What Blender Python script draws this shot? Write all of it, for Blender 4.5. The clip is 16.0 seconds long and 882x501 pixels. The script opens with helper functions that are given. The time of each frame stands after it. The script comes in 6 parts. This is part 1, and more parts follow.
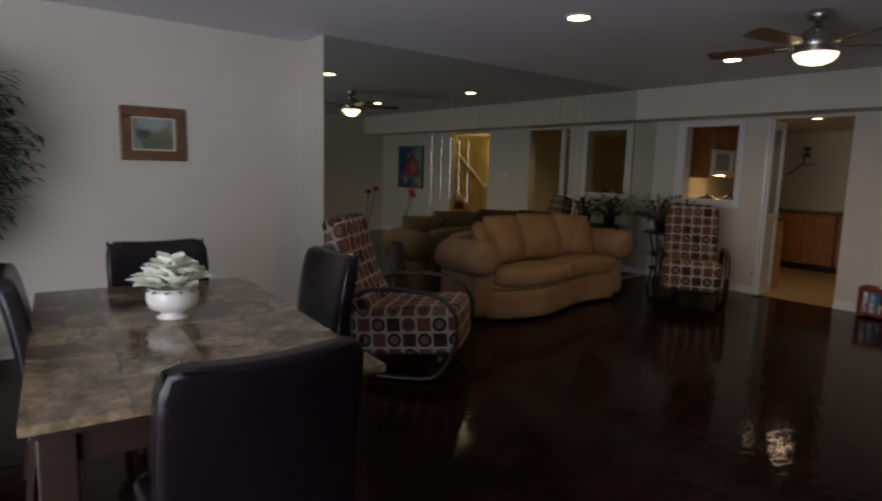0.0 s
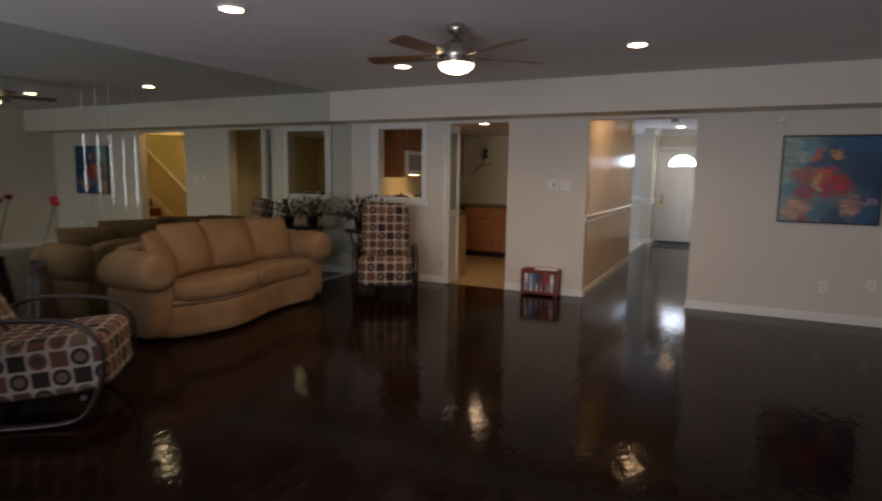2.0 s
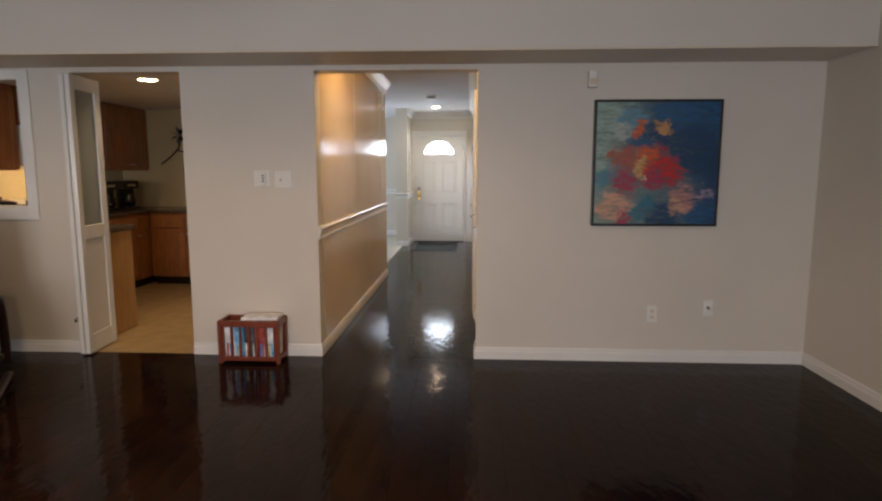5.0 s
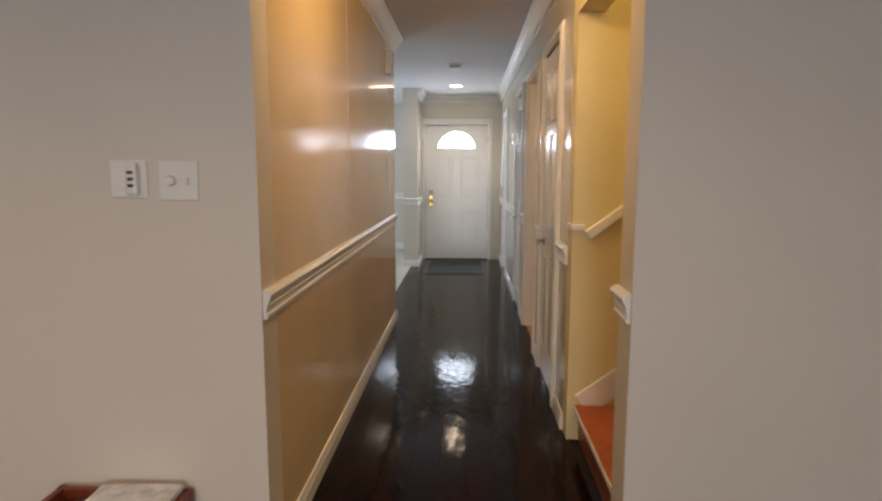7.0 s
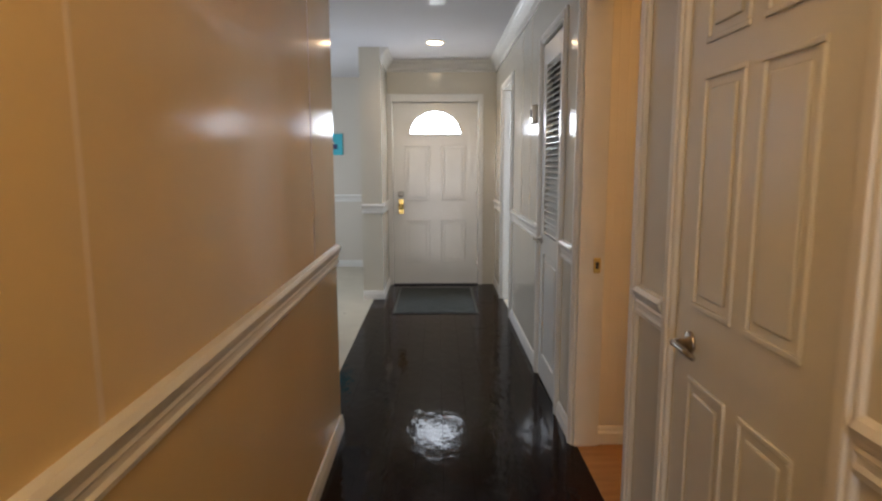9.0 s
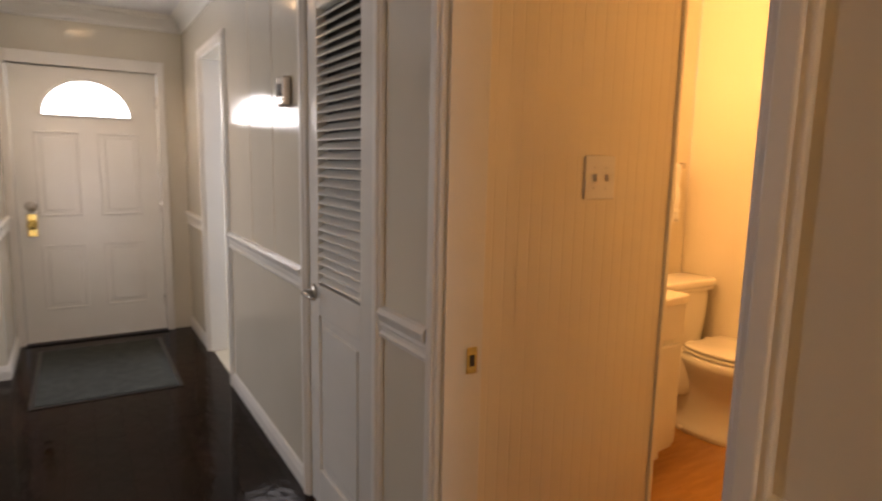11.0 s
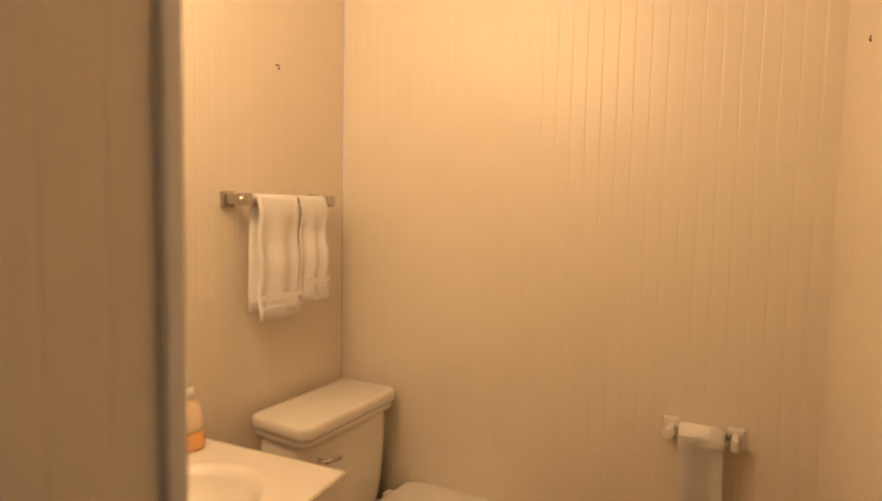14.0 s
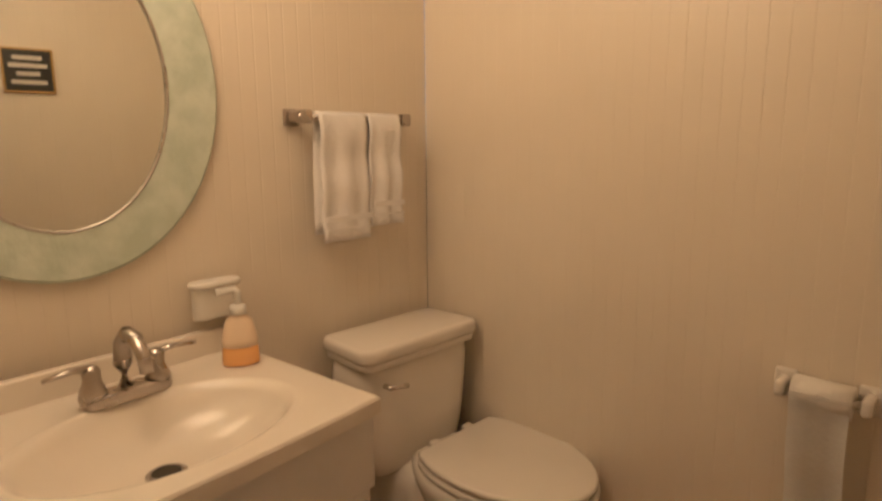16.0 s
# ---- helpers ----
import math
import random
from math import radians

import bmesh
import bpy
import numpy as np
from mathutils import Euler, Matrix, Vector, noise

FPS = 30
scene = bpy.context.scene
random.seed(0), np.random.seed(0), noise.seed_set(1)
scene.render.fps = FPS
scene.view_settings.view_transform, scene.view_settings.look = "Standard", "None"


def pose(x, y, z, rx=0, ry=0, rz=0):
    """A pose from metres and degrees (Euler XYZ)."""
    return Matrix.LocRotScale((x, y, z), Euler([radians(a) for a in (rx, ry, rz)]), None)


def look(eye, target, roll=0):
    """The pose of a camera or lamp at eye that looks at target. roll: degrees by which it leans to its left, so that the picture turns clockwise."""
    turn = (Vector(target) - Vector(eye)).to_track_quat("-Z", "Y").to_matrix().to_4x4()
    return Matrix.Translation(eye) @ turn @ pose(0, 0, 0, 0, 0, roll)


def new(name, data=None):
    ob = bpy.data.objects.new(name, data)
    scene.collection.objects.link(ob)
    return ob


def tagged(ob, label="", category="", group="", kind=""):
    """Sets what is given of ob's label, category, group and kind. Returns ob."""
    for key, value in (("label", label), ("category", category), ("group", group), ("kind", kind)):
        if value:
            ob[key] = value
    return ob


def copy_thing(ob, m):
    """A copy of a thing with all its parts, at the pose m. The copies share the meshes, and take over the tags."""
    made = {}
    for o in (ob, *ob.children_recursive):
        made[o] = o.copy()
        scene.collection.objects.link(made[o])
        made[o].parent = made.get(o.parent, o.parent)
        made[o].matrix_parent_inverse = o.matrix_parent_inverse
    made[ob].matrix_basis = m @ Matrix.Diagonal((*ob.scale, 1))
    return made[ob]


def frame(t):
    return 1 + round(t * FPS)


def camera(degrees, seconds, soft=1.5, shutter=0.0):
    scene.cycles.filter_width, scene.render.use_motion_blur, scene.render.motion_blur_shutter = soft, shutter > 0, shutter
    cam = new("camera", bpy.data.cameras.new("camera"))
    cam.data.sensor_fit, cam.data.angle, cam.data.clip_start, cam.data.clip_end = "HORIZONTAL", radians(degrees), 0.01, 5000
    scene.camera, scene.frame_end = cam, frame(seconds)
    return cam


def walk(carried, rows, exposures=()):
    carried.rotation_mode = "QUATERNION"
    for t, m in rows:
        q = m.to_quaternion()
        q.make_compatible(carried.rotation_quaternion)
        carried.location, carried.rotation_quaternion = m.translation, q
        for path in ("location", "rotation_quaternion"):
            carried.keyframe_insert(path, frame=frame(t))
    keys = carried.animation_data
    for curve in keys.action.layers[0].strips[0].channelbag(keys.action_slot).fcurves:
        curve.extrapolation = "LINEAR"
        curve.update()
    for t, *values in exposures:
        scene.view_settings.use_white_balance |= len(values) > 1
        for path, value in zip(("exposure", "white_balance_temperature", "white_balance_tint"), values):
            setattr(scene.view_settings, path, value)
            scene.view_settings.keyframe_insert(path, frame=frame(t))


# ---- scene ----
cam = camera(73.3, 16.0, soft=2.2, shutter=0.4)
PATH = [
    (0, (1.304, -7.287, 1.39), (-0.243, -6.05, 1.117), 1.5),
    (0.8, (1.391, -7.212, 1.394), (0.068, -5.735, 1.132), 1.0),
    (1, (1.44, -7.163, 1.391), (0.175, -5.637, 1.126), 1.6),
    (1.5, (1.479, -7.107, 1.403), (0.389, -5.45, 1.143), 1.3),
    (2, (1.529, -6.9, 1.398), (0.656, -5.119, 1.147), 0.8),
    (2.5, (1.535, -6.701, 1.378), (0.841, -4.841, 1.131), 0.4),
    (3, (1.414, -6.364, 1.386), (0.895, -4.45, 1.128), 0.4),
    (3.5, (1.334, -5.936, 1.374), (1.024, -3.978, 1.111), 0.4),
    (4, (1.274, -5.387, 1.373), (1.082, -3.414, 1.106), 0.2),
    (6.5, (0.745, -2.39, 1.335), (0.668, -0.409, 1.069), 0.0),
    (7, (0.638, -1.786, 1.33), (0.551, 0.195, 1.065), 0.1),
    (7.5, (0.619, -1.14, 1.329), (0.533, 0.839, 1.058), 0.1),
    (8, (0.55, -0.498, 1.319), (0.453, 1.481, 1.043), -0.1),
    (8.2, (0.534, -0.269, 1.321), (0.44, 1.709, 1.041), -0.2),
    (10.5, (0.405, 1.817, 1.375), (1.11, 3.666, 1.083), 1.2),
    (11, (0.375, 2.051, 1.384), (1.413, 3.736, 1.093), 1.2),
    (11.5, (0.533, 2.246, 1.378), (1.814, 3.754, 1.086), 0.9),
    (12, (0.749, 2.461, 1.383), (2.212, 3.794, 1.098), 0.6),
    (12.5, (0.95, 2.64, 1.372), (2.569, 3.778, 1.085), 0.7),
    (13, (1.216, 2.83, 1.385), (2.946, 3.794, 1.118), 0.4),
    (13.5, (1.497, 2.873, 1.317), (3.233, 3.851, 1.151), 1.5),
    (14, (1.735, 2.925, 1.388), (3.478, 3.895, 1.239), 1.1),
    (14.5, (1.885, 2.923, 1.412), (3.636, 3.878, 1.264), 0.7),
    (15, (1.967, 2.867, 1.415), (3.656, 3.926, 1.259), -0.1),
    (15.5, (1.994, 2.817, 1.364), (3.515, 4.104, 1.193), -0.5),
    (16, (1.991, 2.812, 1.317), (3.397, 4.191, 0.973), -0.4),
]
walk(cam, [(t, look(eye, target, roll)) for t, eye, target, roll in PATH],
     exposures=[(0.0, -0.58, 6450, 17), (1.5, -0.02, 6550, 19), (3.5, 0.5, 6900, 21), (6.5, 0.78, 6700, 17), (7.5, 0.52, 6700, 19), (8.2, 0.44, 6800, 19), (10.4, 0.42, 7800, 25), (11.5, 0.36, 8500, 31), (12.6, 0.2, 7900, 26), (14.0, -0.28, 5400, 20), (16.0, -0.67, 4850, 20)])


# ---- light ----
def make_world():
    w = bpy.data.worlds.new("sky")
    scene.world = w
    w.use_nodes = True
    nt = w.node_tree
    sky = nt.nodes.new("ShaderNodeTexSky")
    sky.sky_type, sky.sun_disc, sky.sun_elevation, sky.sun_rotation = "NISHITA", False, radians(35), radians(200)
    nt.links.new(sky.outputs[0], nt.nodes["Background"].inputs[0])
    nt.nodes["Background"].inputs[1].default_value = 0.12


make_world()


def lamp(kind, name, at, power, colour, size=0.1, towards=None, size_y=None, blend=0.6, angle=150):
    d = bpy.data.lights.new(name, kind)
    d.energy, d.color = power, colour
    if kind == "AREA":
        d.shape, d.size, d.size_y = "RECTANGLE", size, size_y or size
    else:
        d.shadow_soft_size = size
    if kind == "SPOT":
        d.spot_size, d.spot_blend = radians(angle), blend
    ob = new(name, d)
    ob.matrix_world = look(at, towards or (at[0], at[1] + 0.0001, at[2] - 1))
    return ob


WARM, BULB, DAY = (1.0, 0.72, 0.42), (1.0, 0.60, 0.26), (0.62, 0.80, 1.0)
CEIL = 2.45
lamp("AREA", "patio_daylight", (0.4, -8.75, 1.05), 118, (0.82, 0.90, 1.0), 2.5, (-4.3, 0, 3.4), 2.0)
DOWNLIGHTS = [(-1.45, -3.93), (-1.44, -1.75), (0.77, -1.88)]
for dx, dy in DOWNLIGHTS:
    lamp("SPOT", "downlight_glow", (dx, dy, CEIL - 0.03), 25, WARM, 0.05)
lamp("AREA", "fan_glow", (-0.30, -2.97, 2.108), 9, WARM, 0.13)
lamp("SPOT", "entry_glow", (0.48, 6.2, CEIL - 0.03), 14, (1, 0.85, 0.65), 0.05)
lamp("POINT", "stair_glow", (2.3, 0.62, 3.3), 22, (1.0, 0.80, 0.42), 0.10)
lamp("POINT", "hall_glow", (0.57, 0.62, 2.30), 9, (1.0, 0.68, 0.34), 0.09)
lamp("SPOT", "kitchen_glow", (-1.6, 0.75, 2.09), 28, WARM, 0.06)
lamp("POINT", "hood_glow", (-3.02, 1.42, 1.36), 1.5, BULB, 0.04)
lamp("POINT", "vanity_glow", (2.20, 3.72, 2.12), 29, (1.0, 0.60, 0.235), 0.25)
lamp("AREA", "side_room_daylight", (2.55, 6.1, 1.4), 26, DAY, 1.2, (1.0, 6.1, 1.2), 1.4)
lamp("AREA", "entry_room_daylight", (-2.15, 6.3, 1.45), 26, DAY, 1.4, (0, 6.3, 1.2), 1.3)
lamp("AREA", "fanlight_daylight", (0.475, 7.30, 1.80), 8, DAY, 0.5, (0.475, 0, 1.0), 0.22)


# ---- materials ----
def mat(name, colour, rough=0.5, metal=0.0, second=None, scale=6.0, amount=0.5, bump=0.0, bump_scale=80.0, stretch=(1, 1, 1), coat=0.0, random=0.0, spec=0.5):
    m = bpy.data.materials.new(name)
    m.use_nodes = True
    nt = m.node_tree
    b = nt.nodes["Principled BSDF"]
    b.inputs["Roughness"].default_value, b.inputs["Metallic"].default_value = rough, metal
    b.inputs["Coat Weight"].default_value = coat
    b.inputs["Specular IOR Level"].default_value = spec
    tc = nt.nodes.new("ShaderNodeTexCoord")
    mp = nt.nodes.new("ShaderNodeMapping")
    mp.inputs["Scale"].default_value = stretch
    nt.links.new(tc.outputs["Object"], mp.inputs[0])
    big = nt.nodes.new("ShaderNodeTexNoise")
    big.inputs["Scale"].default_value, big.inputs["Detail"].default_value = scale, 6
    nt.links.new(mp.outputs[0], big.inputs[0])
    mix = nt.nodes.new("ShaderNodeMix")
    mix.data_type = "RGBA"
    second = second or tuple(c * 0.86 for c in colour)
    mix.inputs[6].default_value, mix.inputs[7].default_value = (*colour, 1), (*second, 1)
    ramp = nt.nodes.new("ShaderNodeMapRange")
    ramp.inputs[1].default_value, ramp.inputs[2].default_value = 0.35, 0.65
    ramp.inputs[3].default_value, ramp.inputs[4].default_value = 0.0, amount
    nt.links.new(big.outputs[0], ramp.inputs[0])
    fac = ramp.outputs[0]
    if random:
        info = nt.nodes.new("ShaderNodeObjectInfo")
        geo = nt.nodes.new("ShaderNodeNewGeometry")
        add = nt.nodes.new("ShaderNodeMath")
        add.operation = "ADD"
        nt.links.new(info.outputs["Random"], add.inputs[0])
        nt.links.new(geo.outputs["Random Per Island"], add.inputs[1])
        mul = nt.nodes.new("ShaderNodeMath")
        mul.operation = "MULTIPLY_ADD"
        mul.inputs[1].default_value = random * 0.5
        nt.links.new(add.outputs[0], mul.inputs[0])
        nt.links.new(fac, mul.inputs[2])
        fac = mul.outputs[0]
    nt.links.new(fac, mix.inputs[0])
    nt.links.new(mix.outputs[2], b.inputs["Base Color"])
    rr = nt.nodes.new("ShaderNodeMapRange")
    rr.inputs[3].default_value, rr.inputs[4].default_value = max(0.02, rough * 0.8), min(1, rough * 1.2)
    nt.links.new(big.outputs[0], rr.inputs[0])
    nt.links.new(rr.outputs[0], b.inputs["Roughness"])
    if bump:
        fine = nt.nodes.new("ShaderNodeTexNoise")
        fine.inputs["Scale"].default_value, fine.inputs["Detail"].default_value = bump_scale, 3
        nt.links.new(mp.outputs[0], fine.inputs[0])
        bp = nt.nodes.new("ShaderNodeBump")
        bp.inputs["Strength"].default_value, bp.inputs["Distance"].default_value = bump, 0.01
        nt.links.new(fine.outputs[0], bp.inputs["Height"])
        nt.links.new(bp.outputs[0], b.inputs["Normal"])
    return m


def glow(name, colour, power):
    m = bpy.data.materials.new(name)
    m.use_nodes = True
    b = m.node_tree.nodes["Principled BSDF"]
    b.inputs["Base Color"].default_value = (0.9, 0.9, 0.85, 1)
    b.inputs["Emission Color"].default_value = (*colour, 1)
    b.inputs["Emission Strength"].default_value = power
    return m


def clear_glass(name, rough=0.0, tint=(0.9, 0.96, 0.93)):
    m = bpy.data.materials.new(name)
    m.use_nodes = True
    b = m.node_tree.nodes["Principled BSDF"]
    b.inputs["Base Color"].default_value = (*tint, 1)
    b.inputs["Roughness"].default_value, b.inputs["Transmission Weight"].default_value = rough, 1.0
    return m


M_WALL = mat("cream_wall_paint", (0.70, 0.64, 0.55), 0.55, scale=1.2, amount=0.35, bump=0.06, bump_scale=160)
M_CEIL = mat("ceiling_paint", (0.76, 0.74, 0.75), 0.8, scale=1.5, amount=0.3, bump=0.25, bump_scale=120)
M_TRIM = mat("white_trim_paint", (0.80, 0.78, 0.73), 0.3, scale=5, amount=0.3, bump=0.03, bump_scale=60)
# Cream panelling with the warm lamp's gold put into its base colour.
M_HALLP = mat("glossy_gold_lit_panel", (0.76, 0.58, 0.33), 0.13, second=(0.70, 0.52, 0.27), scale=1.5, amount=0.6, bump=0.012, bump_scale=9)
M_HALLR = mat("glossy_cream_panel", (0.72, 0.67, 0.56), 0.12, scale=1.5, amount=0.5, bump=0.012, bump_scale=9)
M_STAIRW = mat("yellow_stair_paint", (0.72, 0.62, 0.34), 0.5, scale=1.5, amount=0.4, bump=0.05)
M_BEAD = mat("cream_beadboard_paint", (0.80, 0.73, 0.60), 0.36, second=(0.76, 0.68, 0.54), scale=2.0, amount=0.6, bump=0.03, bump_scale=50)
M_DOOR = mat("white_door_paint", (0.80, 0.79, 0.74), 0.22, scale=4, amount=0.3, bump=0.03, bump_scale=40)
M_PLANK = mat("dark_hardwood", (0.024, 0.009, 0.006), 0.085, second=(0.008, 0.0035, 0.0025), scale=3.0, amount=0.9, bump=0.22, bump_scale=9, stretch=(1.6, 1.0, 1), random=0.7, spec=0.085)
M_SUB = mat("dark_subfloor", (0.008, 0.006, 0.005), 0.5)
M_KFLOOR = mat("tan_vinyl_floor", (0.42, 0.31, 0.16), 0.35, second=(0.33, 0.23, 0.11), scale=8, amount=0.8)
M_BFLOOR = mat("orange_wood_vinyl", (0.50, 0.26, 0.10), 0.3, second=(0.38, 0.18, 0.06), scale=5, amount=0.9, stretch=(0.8, 6, 1), random=0.4)
M_TILE = mat("beige_entry_tile", (0.56, 0.50, 0.38), 0.3, scale=5, amount=0.5, random=0.4)
M_MIRROR = mat("silvered_mirror", (0.62, 0.67, 0.61), 0.015, 1.0, second=(0.61, 0.65, 0.60), amount=0.3)
M_MIRROR_B = mat("bath_mirror_silver", (0.82, 0.84, 0.80), 0.015, 1.0, amount=0.1)
M_NICKEL = mat("brushed_nickel", (0.52, 0.48, 0.43), 0.28, 1.0, scale=20, amount=0.4)
M_CHROME = mat("chrome", (0.72, 0.70, 0.67), 0.10, 1.0, amount=0.2)
M_BRASS = mat("polished_brass", (0.80, 0.58, 0.20), 0.18, 1.0, amount=0.3)
M_BLADE = mat("walnut_fan_blade", (0.20, 0.10, 0.05), 0.35, second=(0.13, 0.06, 0.03), scale=7, amount=0.9, stretch=(1, 8, 1))
M_LEATHER = mat("black_brown_leather", (0.011, 0.007, 0.008), 0.24, second=(0.007, 0.005, 0.006), scale=5, amount=0.8, bump=0.12, bump_scale=120, spec=0.35)
M_DARKWOOD = mat("dark_stained_wood", (0.030, 0.013, 0.008), 0.36, second=(0.018, 0.008, 0.006), scale=6, amount=0.9, stretch=(1, 1, 7), bump=0.04)
M_REDWOOD = mat("reddish_wood", (0.24, 0.055, 0.025), 0.32, second=(0.15, 0.03, 0.015), scale=9, amount=0.9, stretch=(5, 1, 1))
M_OAK = mat("honey_oak_cabinet", (0.36, 0.15, 0.055), 0.35, second=(0.25, 0.095, 0.03), scale=6, amount=0.9, stretch=(6, 6, 1), bump=0.04)
M_TANPANEL = mat("light_maple_panel", (0.50, 0.30, 0.13), 0.4, second=(0.42, 0.24, 0.10), scale=5, amount=0.8, stretch=(5, 5, 1))
M_COUNTER = mat("dark_granite_counter", (0.05, 0.04, 0.035), 0.2, second=(0.16, 0.12, 0.09), scale=60, amount=0.6)
M_SOFA = mat("tan_microsuede", (0.29, 0.175, 0.092), 0.85, second=(0.22, 0.128, 0.064), scale=3.5, amount=0.8, bump=0.25, bump_scale=220, spec=0.2)
M_CERAMIC = mat("white_glazed_ceramic", (0.82, 0.78, 0.70), 0.12, scale=3, amount=0.15)
M_MARBLETOP = mat("cultured_marble", (0.84, 0.79, 0.69), 0.18, second=(0.80, 0.73, 0.62), scale=4, amount=0.5)
M_TOWEL = mat("white_terry", (0.90, 0.88, 0.85), 0.95, scale=30, amount=0.2, bump=0.25, bump_scale=200, spec=0.1)
M_PAPER = mat("tissue_paper", (0.84, 0.81, 0.74), 0.95, scale=20, amount=0.2, bump=0.2, bump_scale=90, spec=0.1)
M_PLASTIC = mat("white_plastic", (0.80, 0.78, 0.72), 0.35, scale=10, amount=0.2)
M_BLACK = mat("black_plastic", (0.012, 0.012, 0.013), 0.32, scale=10, amount=0.5)
M_SCREEN = mat("black_screen_glass", (0.006, 0.006, 0.008), 0.08, amount=0.3)
# Near-black: shade painted into holes, slots and louver gaps; own colour of small fittings.
M_SLOT = mat("gap_shade_and_dark_fittings", (0.05, 0.04, 0.03), 0.6)
M_LEAF = mat("green_leaf", (0.025, 0.105, 0.035), 0.45, second=(0.018, 0.05, 0.016), scale=8, amount=0.9, random=0.7)
M_LEAFD = mat("dark_green_leaf", (0.016, 0.034, 0.015), 0.4, second=(0.008, 0.018, 0.008), scale=8, amount=0.9, random=0.7)
M_STEM = mat("brown_stem", (0.08, 0.05, 0.03), 0.7, scale=12, amount=0.7)
M_PETALW = mat("ivory_petal", (0.90, 0.90, 0.84), 0.5, second=(0.80, 0.82, 0.58), scale=14, amount=0.8)
M_PETALR = mat("red_petal", (0.50, 0.025, 0.03), 0.5, second=(0.30, 0.01, 0.015), scale=14, amount=0.8)
M_MAT = mat("grey_green_door_mat", (0.045, 0.052, 0.045), 0.95, second=(0.03, 0.034, 0.03), scale=15, amount=0.8, bump=0.9, bump_scale=220)
M_CARPET = mat("rust_stair_carpet", (0.42, 0.10, 0.035), 0.9, second=(0.32, 0.07, 0.025), scale=14, amount=0.8, bump=0.6, bump_scale=240)
M_KWALL = mat("yellow_kitchen_paint", (0.70, 0.64, 0.42), 0.6, scale=1.5, amount=0.4)
M_FROST = mat("etched_sea_green_glass", (0.52, 0.60, 0.50), 0.35, second=(0.66, 0.72, 0.62), scale=18, amount=0.9, bump=0.4, bump_scale=35)
M_AMBER = mat("amber_soap", (0.88, 0.47, 0.13), 0.15, second=(0.84, 0.42, 0.10), amount=0.3, coat=0.5)
M_PANE = clear_glass("window_glass")
M_FROSTPANE = mat("obscured_glass", (0.34, 0.38, 0.36), 0.12, second=(0.28, 0.32, 0.30), scale=3, amount=0.6)
M_LAMP = glow("lamp_disc", (1.0, 0.74, 0.42), 16)
M_BOWL = glow("opal_bowl", (1.0, 0.82, 0.45), 7)
M_DAYGLOW = glow("daylight_beyond", (0.70, 0.86, 1.0), 11)
M_TEAL = mat("turquoise_print", (0.03, 0.50, 0.62), 0.5, second=(0.05, 0.58, 0.68), amount=0.7)
M_NAVY = mat("navy_ink", (0.03, 0.04, 0.14), 0.5)
M_CREAM = mat("cream_mount", (0.72, 0.62, 0.48), 0.7, amount=0.3)
M_GOLD = mat("gilt_edge", (0.45, 0.30, 0.10), 0.4, 0.6, amount=0.4)
M_CHALK = mat("chalk_white", (0.75, 0.72, 0.65), 0.8)


def node_mat(name, rough=0.5):
    m = bpy.data.materials.new(name)
    m.use_nodes = True
    nt = m.node_tree
    b = nt.nodes["Principled BSDF"]
    b.inputs["Roughness"].default_value = rough

    def node(kind, **inputs):
        n = nt.nodes.new(kind)
        for k, v in inputs.items():
            n.inputs[int(k[1:])].default_value = v
        return n

    def link(a, c):
        nt.links.new(a, c)

    def math_op(op, a, c=None, d=None):
        n = nt.nodes.new("ShaderNodeMath")
        n.operation = op
        for i, v in enumerate((a, c, d)):
            if v is None:
                continue
            if isinstance(v, (int, float)):
                n.inputs[i].default_value = v
            else:
                nt.links.new(v, n.inputs[i])
        return n.outputs[0]

    def blend(f, a, c):
        n = nt.nodes.new("ShaderNodeMix")
        n.data_type = "RGBA"
        for sock, v in ((n.inputs[0], f), (n.inputs[6], a), (n.inputs[7], c)):
            if isinstance(v, tuple):
                sock.default_value = (*v, 1)
            elif isinstance(v, (int, float)):
                sock.default_value = v
            else:
                nt.links.new(v, sock)
        return n.outputs[2]
    return m, b, node, link, math_op, blend


